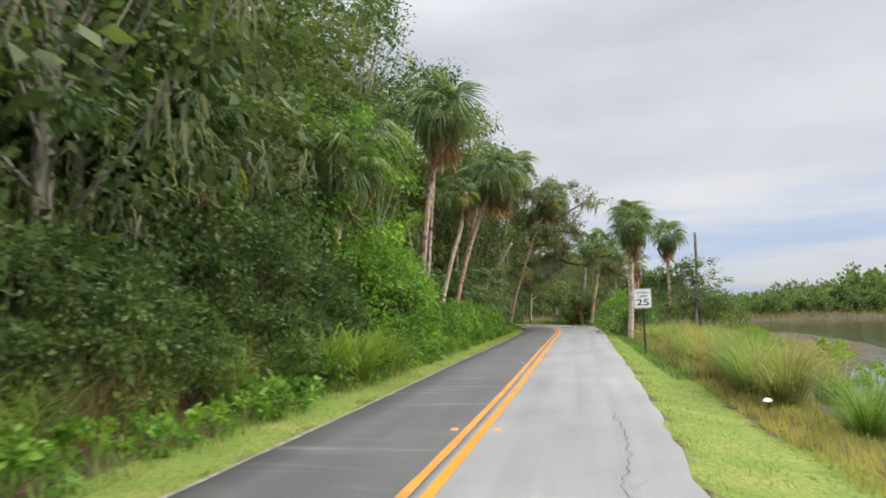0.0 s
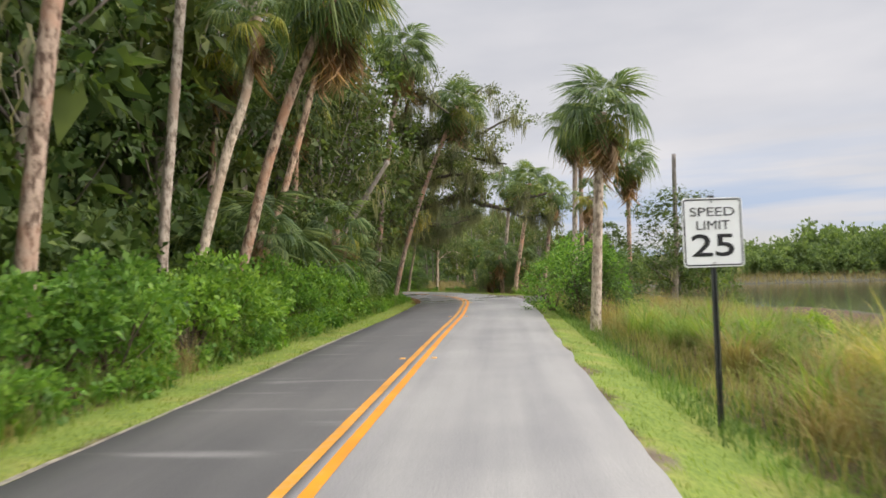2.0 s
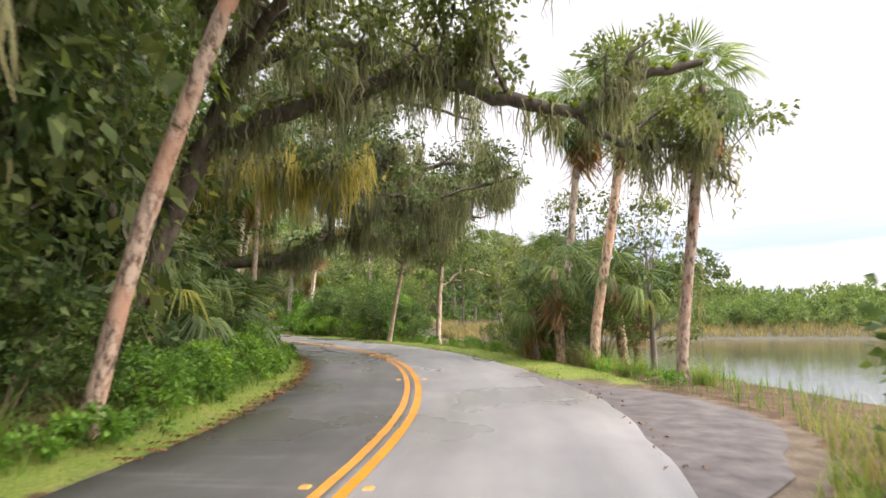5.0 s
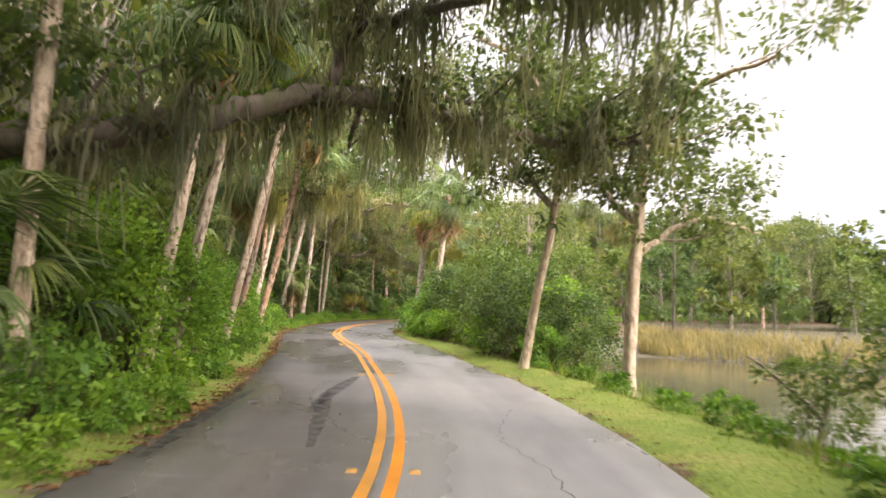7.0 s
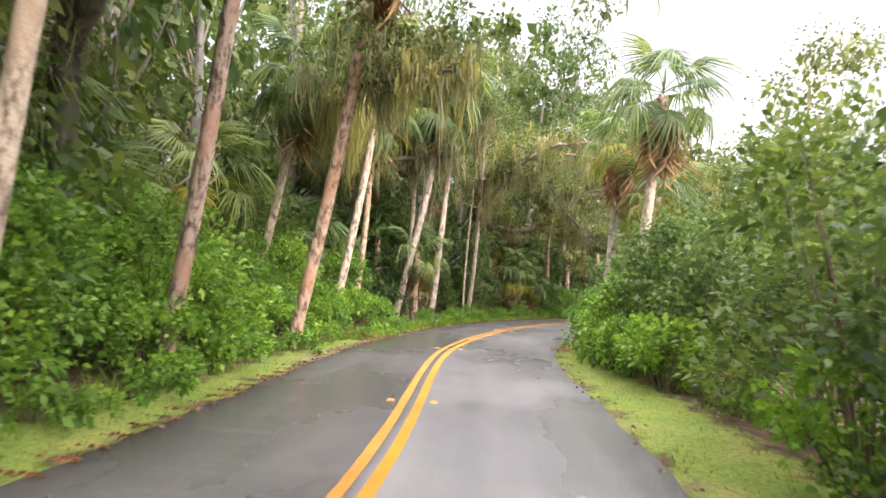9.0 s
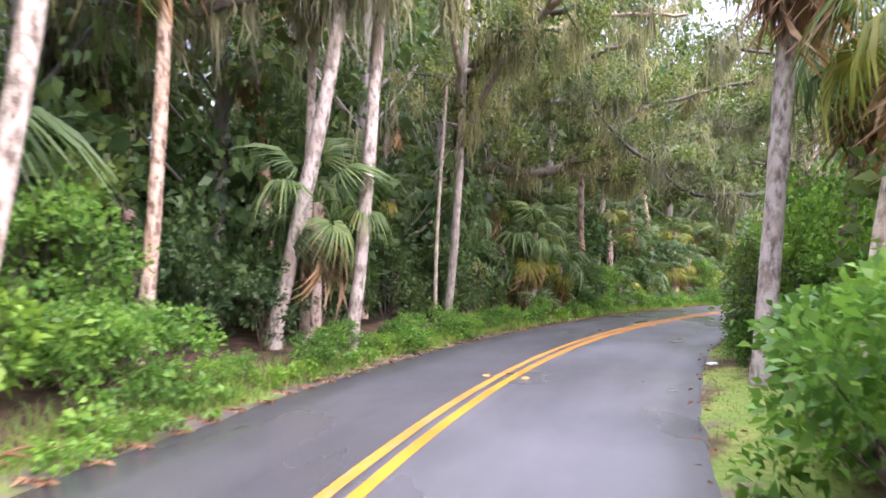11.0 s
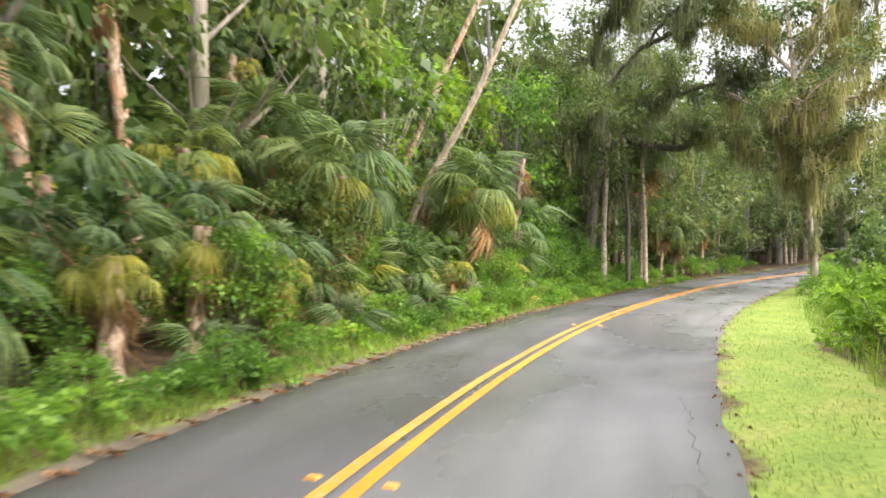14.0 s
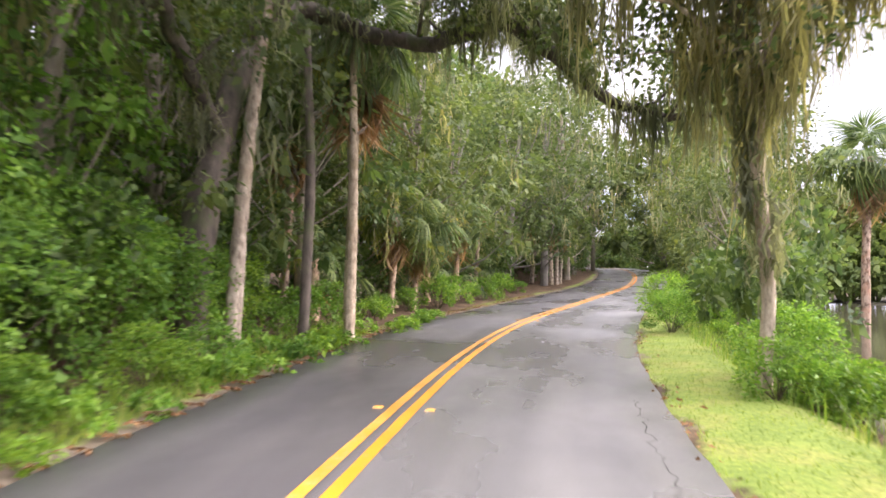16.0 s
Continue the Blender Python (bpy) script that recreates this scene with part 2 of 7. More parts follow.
    rough = mix_rgb(n, l, dm, (0.66, 0.66, 0.66), (0.24, 0.24, 0.24))
    l.new(rough, b.inputs["Roughness"])
    bump(n, l, b, grain.outputs["Fac"], 0.35, 0.006)
    return m


def ground_material():
    m, n, l, b = material("verge_and_forest_floor", 0.95, 0.15)
    mask = n.new("ShaderNodeVertexColor")
    mask.layer_name = "cover"
    s = n.new("ShaderNodeSeparateColor")
    l.new(mask.outputs[0], s.inputs[0])
    pos = n.new("ShaderNodeNewGeometry").outputs["Position"]
    a = noise_tex(n, l, 3.0, 6.0, pos)
    litter = ramp(n, [(0.30, (0.040, 0.026, 0.016)), (0.52, (0.085, 0.055, 0.032)), (0.72, (0.16, 0.10, 0.058))])
    l.new(a.outputs["Fac"], litter.inputs[0])
    g = noise_tex(n, l, 1.3, 5.0, pos)
    turf = ramp(n, [(0.26, (0.115, 0.165, 0.034)), (0.48, (0.155, 0.205, 0.042)), (0.64, (0.21, 0.22, 0.06)), (0.78, (0.27, 0.215, 0.10))])
    l.new(g.outputs["Fac"], turf.inputs[0])
    tuftiness = noise_tex(n, l, 17.0, 5.0, pos, None, 0.7)
    tr_ = ramp(n, [(0.34, (0.55, 0.60, 0.55)), (0.52, (0.98, 0.98, 0.95)), (0.68, (1.22, 1.12, 1.05))])
    l.new(tuftiness.outputs["Fac"], tr_.inputs[0])
    turf_col = mix_rgb(n, l, 1.0, turf.outputs[0], tr_.outputs[0], "MULTIPLY")
    mud = ramp(n, [(0.3, (0.045, 0.042, 0.028)), (0.7, (0.09, 0.082, 0.054))])
    l.new(a.outputs["Fac"], mud.inputs[0])
    dirt = ramp(n, [(0.3, (0.085, 0.065, 0.046)), (0.7, (0.17, 0.135, 0.095))])
    l.new(a.outputs["Fac"], dirt.inputs[0])
    jitter = noise_tex(n, l, 6.0, 4.0, pos)

    def soft_edge(sock):
        k = n.new("ShaderNodeMath")
        k.operation = "ADD"
        l.new(sock, k.inputs[0])
        l.new(jitter.outputs["Fac"], k.inputs[1])
        r = ramp(n, [(0.42, (0, 0, 0)), (0.58, (1, 1, 1))])
        h = n.new("ShaderNodeMath")
        h.operation = "MULTIPLY"
        h.inputs[1].default_value = 0.5
        l.new(k.outputs[0], h.inputs[0])
        l.new(h.outputs[0], r.inputs[0])
        return r.outputs[0]

    col = mix_rgb(n, l, soft_edge(s.outputs["Red"]), litter.outputs[0], turf_col)
    col = mix_rgb(n, l, soft_edge(s.outputs["Green"]), col, mud.outputs[0])
    col = mix_rgb(n, l, soft_edge(s.outputs["Blue"]), col, dirt.outputs[0])
    l.new(col, b.inputs["Base Color"])
    fine = noise_tex(n, l, 24.0, 5.0, pos)
    bump(n, l, b, fine.outputs["Fac"], 0.8, 0.03)
    return m


def plain_material(name, colour, roughness=0.6, metallic=0.0, vary=0.25, scale=6.0, specular=0.4):
    m, n, l, b = material(name, roughness, specular, metallic)
    t = noise_tex(n, l, scale, 5.0)
    lo = tuple(c * (1 - vary) for c in colour)
    hi = tuple(min(1.0, c * (1 + vary)) for c in colour)
    r = ramp(n, [(0.3, lo), (0.7, hi)])
    l.new(t.outputs["Fac"], r.inputs[0])
    l.new(r.outputs[0], b.inputs["Base Color"])
    bump(n, l, b, t.outputs["Fac"], 0.2, 0.005)
    return m


def line_material(name, fresh, worn_from):
    m, n, l, b = material(name, 0.6, 0.4)
    uv = n.new("ShaderNodeUVMap")
    uv.uv_map = "metres"
    t = noise_tex(n, l, 9.0, 6.0, uv.outputs[0], None, 0.7)
    r = ramp(n, [(worn_from - 0.10, fresh), (worn_from + 0.12, (0.33, 0.25, 0.11))])
    l.new(t.outputs["Fac"], r.inputs[0])
    dirty = noise_tex(n, l, 1.1, 3.0, uv.outputs[0])
    dr = ramp(n, [(0.3, (0.74, 0.72, 0.68)), (0.65, (1.05, 1.05, 1.05))])
    l.new(dirty.outputs["Fac"], dr.inputs[0])
    l.new(mix_rgb(n, l, 1.0, r.outputs[0], dr.outputs[0], "MULTIPLY"), b.inputs["Base Color"])
    bump(n, l, b, t.outputs["Fac"], 0.3, 0.004)
    return m


def water_material():
    m, n, l, b = material("river_water", 0.06, 0.5)
    pos = n.new("ShaderNodeNewGeometry").outputs["Position"]
    c = noise_tex(n, l, 0.12, 3.0, pos)
    r = ramp(n, [(0.35, (0.045, 0.040, 0.026)), (0.65, (0.075, 0.068, 0.045))])
    l.new(c.outputs["Fac"], r.inputs[0])
    l.new(r.outputs[0], b.inputs["Base Color"])
    w = noise_tex(n, l, 1.6, 3.0, pos, (1.0, 2.4, 1.0))
    bump(n, l, b, w.outputs["Fac"], 0.16, 0.05)
    return m


M_ROAD = road_material()
M_GROUND = ground_material()
M_WATER = water_material()
M_LINE = line_material("worn_yellow_paint", (0.58, 0.208, 0.003), 0.66)
M_LINE_OLD = line_material("faded_yellow_paint", (0.50, 0.205, 0.011), 0.58)
M_STUD = plain_material("amber_reflector", (0.52, 0.26, 0.05), 0.3, 0.0, 0.2, 40)
M_FROND = leaf_material("palm_frond_green", (0.070, 0.112, 0.048), (0.125, 0.182, 0.074), (0.225, 0.275, 0.115), 0.50, 0.30)
M_FROND_YELLOW = leaf_material("palm_frond_yellowing", (0.17, 0.20, 0.04), (0.30, 0.30, 0.06), (0.42, 0.36, 0.09), 0.45, 0.35)
M_FROND_DEAD = leaf_material("palm_frond_dead", (0.2125, 0.1187, 0.0715), (0.35, 0.2063, 0.13), (0.525, 0.35, 0.234), 0.8, 0.2)
M_SHRUB = leaf_material("broad_leaves_bright", (0.085, 0.175, 0.036), (0.145, 0.280, 0.052), (0.255, 0.400, 0.080), 0.42, 0.35)
M_SHRUB_DARK = leaf_material("broad_leaves_dark", (0.056, 0.100, 0.038), (0.096, 0.150, 0.055), (0.155, 0.212, 0.078), 0.45, 0.32)
M_OAK = leaf_material("oak_leaves", (0.068, 0.098, 0.040), (0.110, 0.146, 0.056), (0.172, 0.206, 0.080), 0.5, 0.3)
M_BANK = leaf_material("river_bank_leaves", (0.10, 0.145, 0.055), (0.15, 0.205, 0.075), (0.22, 0.27, 0.10), 0.5, 0.35)
M_LIME = leaf_material("lime_leaves", (0.112, 0.21, 0.03), (0.1792, 0.3, 0.04), (0.2912, 0.4, 0.07), 0.45, 0.42)
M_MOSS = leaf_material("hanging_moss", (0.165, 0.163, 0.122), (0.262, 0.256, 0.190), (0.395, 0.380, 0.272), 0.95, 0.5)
# the same moss, lighter and golden: sunlight is put into its colour
M_MOSS_LIT = leaf_material("hanging_moss_painted_sunlit", (0.255, 0.235, 0.110), (0.370, 0.330, 0.155), (0.500, 0.440, 0.220), 0.95, 0.5)
M_FERN = leaf_material("limb_fern", (0.0655, 0.117, 0.026), (0.1165, 0.182, 0.0364), (0.2038, 0.26, 0.052), 0.6, 0.3)
M_GRASS = leaf_material("mown_grass", (0.15, 0.21, 0.042), (0.20, 0.265, 0.055), (0.28, 0.32, 0.085), 0.6, 0.45)
M_TALL = leaf_material("tall_grass", (0.10, 0.19, 0.04), (0.17, 0.27, 0.055), (0.30, 0.35, 0.10), 0.5, 0.4)
M_MARSH = leaf_material("marsh_grass", (0.1955, 0.224, 0.069), (0.3105, 0.3024, 0.1035), (0.437, 0.3696, 0.1725), 0.7, 0.35)
M_STRAW = leaf_material("dry_grass", (0.21, 0.1632, 0.078), (0.294, 0.2244, 0.117), (0.364, 0.2856, 0.1625), 0.8, 0.3)
M_PALM_BARK = bark_material("palm_trunk", (0.115, 0.075, 0.052), (0.50, 0.385, 0.295), 7.0, (1, 1, 0.45), 11.0, (0.46, 0.27, 0.18), spread=(0.40, 0.55))
M_PALM_PALE = bark_material("pale_palm_trunk", (0.16, 0.125, 0.095), (0.58, 0.50, 0.41), 7.0, (1, 1, 0.45), 11.0, (0.40, 0.31, 0.24), spread=(0.38, 0.56))
M_BARK = bark_material("oak_bark", (0.050, 0.042, 0.036), (0.165, 0.14, 0.115), 0.0, (1, 1, 0.3), 8.0, (0.10, 0.115, 0.06))
M_BARK_GREY = bark_material("grey_bark", (0.13, 0.115, 0.10), (0.33, 0.30, 0.26), 0.0, (1, 1, 0.3), 9.0, (0.20, 0.20, 0.13))
M_BARK_TAN = bark_material("pale_tan_bark", (0.15, 0.12, 0.09), (0.60, 0.51, 0.40), 0.0, (1, 1, 0.35), 13.0, (0.30, 0.24, 0.17))
M_STEM = bark_material("stem_bark", (0.06, 0.05, 0.035), (0.16, 0.13, 0.085), 0.0, (1, 1, 0.5), 14.0)
M_POST = plain_material("dark_steel_post", (0.06, 0.065, 0.06), 0.5, 0.6, 0.3, 15)
M_SIGN = plain_material("white_sign_sheeting", (0.78, 0.79, 0.78), 0.35, 0.0, 0.04, 5)
M_INK = plain_material("black_sign_ink", (0.012, 0.012, 0.013), 0.5, 0.0, 0.2, 20)
M_LITTER = leaf_material("fallen_leaves", (0.12, 0.06, 0.035), (0.22, 0.11, 0.06), (0.34, 0.20, 0.12), 0.9, 0.1)
M_GRAVEL = plain_material("broken_asphalt", (0.088, 0.076, 0.070), 0.85, 0.0, 0.45, 3.0)
M_SAND = plain_material("pale_road_sand", (0.20, 0.175, 0.135), 0.95, 0.0, 0.5, 9.0)
M_WHITE = plain_material("white_litter", (0.75, 0.75, 0.74), 0.5, 0.0, 0.06, 10)
M_CRACK = plain_material("open_crack", (0.035, 0.032, 0.03), 0.9, 0.0, 0.3, 20)
def tyre_material():
    """Rubber smeared thinly on asphalt: it thins out in patches."""
    m, n, l, b = material("tyre_rubber", 0.55, 0.35)
    b.inputs["Base Color"].default_value = (0.045, 0.042, 0.040, 1)
    t = noise_tex(n, l, 5.0, 5.0)
    r = ramp(n, [(0.35, (0.1, 0.1, 0.1)), (0.7, (0.75, 0.75, 0.75))])
    l.new(t.outputs["Fac"], r.inputs[0])
    l.new(r.outputs[0], b.inputs["Alpha"])
    return m


M_TYRE = tyre_material()
M_REDWOOD = plain_material("red_brown_dead_wood", (0.24, 0.10, 0.055), 0.8, 0.0, 0.4, 12.0)


# ---- building helpers ----


def quick_mesh(name, verts, faces, material_used, smooth=False):
    """A mesh from arrays: verts n x 3, faces n x 3 or n x 4."""
    me = bpy.data.meshes.new(name)
    verts = np.asarray(verts, np.float32)
    faces = np.asarray(faces, np.int32)
    k = faces.shape[1]
    me.vertices.add(len(verts))
    me.vertices.foreach_set("co", verts.ravel())
    me.loops.add(faces.size)
    me.loops.foreach_set("vertex_index", faces.ravel())
    me.polygons.add(len(faces))
    me.polygons.foreach_set("loop_start", np.arange(0, faces.size, k, dtype=np.int32))
    if smooth:
        me.polygons.foreach_set("use_smooth", np.ones(len(faces), bool))
    me.update(calc_edges=True)
    me.materials.append(material_used)
    return me


def part(name, data, parent=None, label="", m=None, kind=""):
    """Links a mesh as one object under a thing or a part."""
    ob = new(name, data)
    if parent is not None:
        ob.parent = parent
    if m is not None:
        ob.matrix_basis = m
    return tagged(ob, label=label, kind=kind)


def thing(name, label, category, x, y, z=0.0, rz=0.0, group="", scale=1.0, kind=""):
    ob = new(name)
    ob.empty_display_size = 0.2
    ob.matrix_basis = pose(x, y, z, 0, 0, rz) @ Matrix.Scale(scale, 4)
    return tagged(ob, label, category, group, kind)


def from_bmesh(name, bm, material_used):
    me = bpy.data.meshes.new(name)
    bm.to_mesh(me)
    bm.free()
    me.materials.append(material_used)
    return me


def smooth_line(points, step=0.25):
    """Catmull-Rom through rows of numbers (x, y, z, radius)."""
    p = np.array(points, float)
    if len(p) < 3:
        p = np.array([p[0], (p[0] + p[1]) / 2, p[1]])
    e = np.vstack([2 * p[0] - p[1], p, 2 * p[-1] - p[-2]])
    out = []
    for i in range(1, len(e) - 2):
        a, b, c, d = e[i - 1], e[i], e[i + 1], e[i + 2]
        n = max(2, int(np.linalg.norm((c - b)[:3]) / step))
        for t in np.arange(n) / n:
            out.append(0.5 * (2 * b + (c - a) * t + (2 * a - 5 * b + 4 * c - d) * t * t + (3 * b - a - 3 * c + d) * t ** 3))
    out.append(p[-1])
    return np.array(out)


def tube(rows, sides=9, rough=0.06, seed=0):
    """Verts and quads of a round, slightly lumpy tube along rows (x, y, z, radius)."""
    r_ = np.random.default_rng(seed)
    rows = np.asarray(rows, float)
    c, rad = rows[:, :3], rows[:, 3]
    tan = np.gradient(c, axis=0)
    tan /= np.linalg.norm(tan, axis=1)[:, None] + 1e-9
    ref = np.array([0.3, 0.9, 0.1]) if abs(tan[:, 2]).mean() > 0.6 else np.array([0.1, 0.1, 1.0])
    u = np.cross(tan, ref)
    u /= np.linalg.norm(u, axis=1)[:, None] + 1e-9
    v = np.cross(tan, u)
    ang = np.linspace(0, 2 * np.pi, sides, endpoint=False)
    lump = 1 + rough * r_.standard_normal((len(rows), sides))
    ring = (np.cos(ang)[None, :, None] * u[:, None, :] + np.sin(ang)[None, :, None] * v[:, None, :]) * (rad[:, None] * lump)[:, :, None]
    verts = (c[:, None, :] + ring).reshape(-1, 3)
    i = np.arange(len(rows) - 1)[:, None] * sides
    j = np.arange(sides)[None, :]
    k = (j + 1) % sides
    faces = np.stack([i + j, i + k, i + sides + k, i + sides + j], -1).reshape(-1, 4)
    return verts, faces


def joined(pieces):
    vs, fs, n = [], [], 0
    for v, f in pieces:
        vs.append(v)
        fs.append(np.asarray(f) + n)
        n += len(v)
    return np.vstack(vs), np.vstack(fs)


def unit(a):
    return a / (np.linalg.norm(a, axis=-1, keepdims=True) + 1e-9)


def leaf_quads(p, way, length, width, r_):
    """One diamond leaf at each point p, pointing along way, with a random twist."""
    n = len(p)
    way = unit(way)
    side = unit(np.cross(way, r_.standard_normal((n, 3))))
    L = np.asarray(length).reshape(-1, 1) * np.ones((n, 1))
    W = np.asarray(width).reshape(-1, 1) * np.ones((n, 1))
    nor = np.cross(way, side)
    tip = p + way * L - np.array([0, 0, 0.22]) * L
    left = p + way * L * 0.45 + side * W * 0.5 + nor * W * 0.12
    right = p + way * L * 0.45 - side * W * 0.5 + nor * W * 0.12
    v = np.stack([p, right, tip, left], 1).reshape(-1, 3)
    f = np.arange(n * 4).reshape(-1, 4)
    return v, f


def clump_leaves(centres, radii, per, length, width, r_, out_from=None, up=0.25, flat=0.75, core=0, core_size=1.5):
    """Leaves in clumps: dense shells round each centre, facing outwards, with a few broad ones deep inside."""
    centres = np.asarray(centres, float)
    if core:
        shell = clump_leaves(centres, radii, per, length, width, r_, out_from, up, flat)
        big = length * core_size
        inner = clump_leaves(centres, np.asarray(radii, float) * 0.5, core, big, big * 0.6, r_, None, 0.0, flat)
        return joined([shell, inner])
    n = len(centres) * per
    c = np.repeat(centres, per, 0)
    rad = np.repeat(np.asarray(radii, float), per)[:, None]
    d = unit(r_.standard_normal((n, 3)))
    d[:, 2] *= flat
    p = c + d * rad * (r_.random((n, 1)) ** 0.45)
    way = d + r_.standard_normal((n, 3)) * 0.45
    if out_from is not None:
        way += unit(p - np.asarray(out_from)) * 0.6
    way[:, 2] += up - 0.25 * r_.random(n)
    size = 0.65 + 0.7 * r_.random(n)
    return leaf_quads(p, way, length * size, width * size, r_)


def ribbons(start, length, width, r_, segs=4, sway=0.05):
    """Hanging tapered strips, as moss or vines."""
    n = len(start)
    az = r_.random(n) * 2 * np.pi
    side = np.stack([np.cos(az), np.sin(az), np.zeros(n)], 1)
    rows = []
    drift = r_.standard_normal((n, 3)) * sway
    for k in range(segs + 1):
        t = k / segs
        w = width * (1 - 0.9 * t ** 1.5) * (0.7 + 0.6 * r_.random(n))
        c = start + drift * t * length[:, None] + r_.standard_normal((n, 3)) * sway * 0.6 * (k > 0)
        c[:, 2] = start[:, 2] - length * t
        rows.append(np.stack([c - side * w[:, None] / 2, c + side * w[:, None] / 2], 1))
    v = np.stack(rows, 1).reshape(-1, 3)
    base = (np.arange(n) * (segs + 1) * 2)[:, None]
    k = np.arange(segs)[None, :] * 2
    f = np.stack([base + k, base + k + 1, base + k + 3, base + k + 2], -1).reshape(-1, 4)
    return v, f


def moss_at(points, lengths, r_, strands=7, spread=0.10, width=0.045):
    """Clumps of moss hanging from points."""
    points = np.asarray(points, float)
    n = len(points) * strands
    off = r_.standard_normal((n, 3)) * spread
    s = np.repeat(points, strands, 0) + off
    near = np.exp(-(off[:, 0] ** 2 + off[:, 1] ** 2) / (2 * spread * spread))
    L = np.repeat(np.asarray(lengths, float), strands) * (0.2 + 0.9 * near) * (0.55 + 0.6 * r_.random(n))
    return ribbons(s, L, width * (0.6 + 0.8 * r_.random(n)), r_, 3, 0.075)


def grass_blades(xy, z, height, width, r_, lean=0.35, segs=2):
    """Upright arching blades standing at xy."""
    n = len(xy)
    az = r_.random(n) * 2 * np.pi
    out = np.stack([np.cos(az), np.sin(az), np.zeros(n)], 1)
    side = np.stack([-np.sin(az), np.cos(az), np.zeros(n)], 1)
    h = height * (0.5 + 0.8 * r_.random(n))
    ln = lean * (0.3 + 1.2 * r_.random(n))
    base = np.column_stack([xy, z])
    rows = []
    for k in range(segs + 1):
        t = k / segs
        c = base + out * (h * ln * t * t)[:, None]
        c[:, 2] += h * (t - 0.35 * ln * t * t)
        w = width * (1 - t) ** 0.7 if k < segs else 0.08 * width
        rows.append(np.stack([c - side * w / 2, c + side * w / 2], 1))
    v = np.stack(rows, 1).reshape(-1, 3)
    b = (np.arange(n) * (segs + 1) * 2)[:, None]
    k = np.arange(segs)[None, :] * 2
    f = np.stack([b + k, b + k + 1, b + k + 3, b + k + 2], -1).reshape(-1, 4)
    return v, f


# ---- the road's line ----
ROAD_KNOTS = [(-60, -20), (-40, -13.2), (-20, -7.1), (-10, -4.25), (0, -1.515), (10, 0.945), (20, 3.225), (30, 5.505), (40, 7.775), (50, 9.355), (60, 8.295), (70, 3.985), (80, -1.415), (90, -3.935), (100, -3.675), (110, -1.225), (120, 3.005), (130, 8.73), (140, 16.9), (150, 25.6), (160, 32.6), (170, 37.6), (180, 40.0), (200, 41.0), (230, 38.0)]
LEFT_W = [(-60, 2.05), (5, 2.09), (17, 2.24), (60, 2.39), (72, 2.24), (78, 2.02), (85, 1.97), (92, 1.88), (118, 1.89), (121, 2.02), (128, 2.4), (145, 2.7), (230, 2.7)]
RIGHT_W = [(-60, 2.3), (6, 2.26), (17, 2.46), (30, 2.6), (45, 2.86), (50, 3.04), (58, 2.6), (66, 2.56), (69, 2.39), (83, 2.36), (87, 2.42), (96, 2.18), (101, 2.3), (110, 2.46), (118, 2.53), (122, 2.67), (131, 2.92), (136, 2.68), (145, 2.6), (230, 2.8)]


def table(rows, y):
    a = np.array(rows, float)
    return np.interp(y, a[:, 0], a[:, 1])


RISE_Y = np.linspace(120, 232, 57)
RISE_Z = np.convolve(np.interp(np.linspace(112, 240, 65), [126, 131, 136, 140, 145, 150, 155, 165, 175, 190, 225], [0.0, 0.05, 0.14, 0.26, 0.42, 0.64, 0.98, 1.68, 2.0, 2.1, 4.4]), [0.06, 0.12, 0.16, 0.16, 0.16, 0.16, 0.12, 0.06, 0.0], "valid")


def rise(y):
    """The road climbs a little past the last bend."""
    return np.interp(np.asarray(y, float), RISE_Y, RISE_Z)


_line = smooth_line([(x, y, 0, 0) for y, x in ROAD_KNOTS], 0.4)[:, :2]
_tan = unit(np.gradient(_line, axis=0))
_nor = np.column_stack([_tan[:, 1], -_tan[:, 0]])


def beside(y, d):
    """The point d metres to the right of the centre line where the line passes y."""
    i = int(np.argmin(abs(_line[:, 1] - y)))
    return _line[i] + _nor[i] * d


def heading(y):
    i = int(np.argmin(abs(_line[:, 1] - y)))
    return math.degrees(math.atan2(-_tan[i, 0], _tan[i, 1]))


def road_place(xy):
    """Signed distance from the centre line (right is positive) and the line's y there."""
    xy = np.asarray(xy, float)
    d, yy = np.empty(len(xy)), np.empty(len(xy))
    for a in range(0, len(xy), 4000):
        q = xy[a:a + 4000]
        g = ((q[:, None, :] - _line[None, :, :]) ** 2).sum(2)
        i = g.argmin(1)
        rel = q - _line[i]
        d[a:a + 4000] = np.sign((rel * _nor[i]).sum(1)) * np.sqrt(g[np.arange(len(q)), i])
        yy[a:a + 4000] = _line[i, 1]
    return d, yy


SHORE = [(-60, 5.0), (5, 4.6), (9, 4.9), (13.4, 5.6), (17, 6.8), (20, 8.6), (27, 13.0), (40, 14.5), (47, 10.0), (52, 8.6), (60, 7.6), (63, 6.0), (66, 5.3), (69, 5.5), (71, 6.8), (75, 7.0), (79, 8.5), (84, 20), (104, 20), (112, 7.0), (121, 5.4), (128, 5.8), (136, 6.6), (150, 8.2), (165, 12.0), (175, 30), (230, 60)]
WATER_Z = -0.52


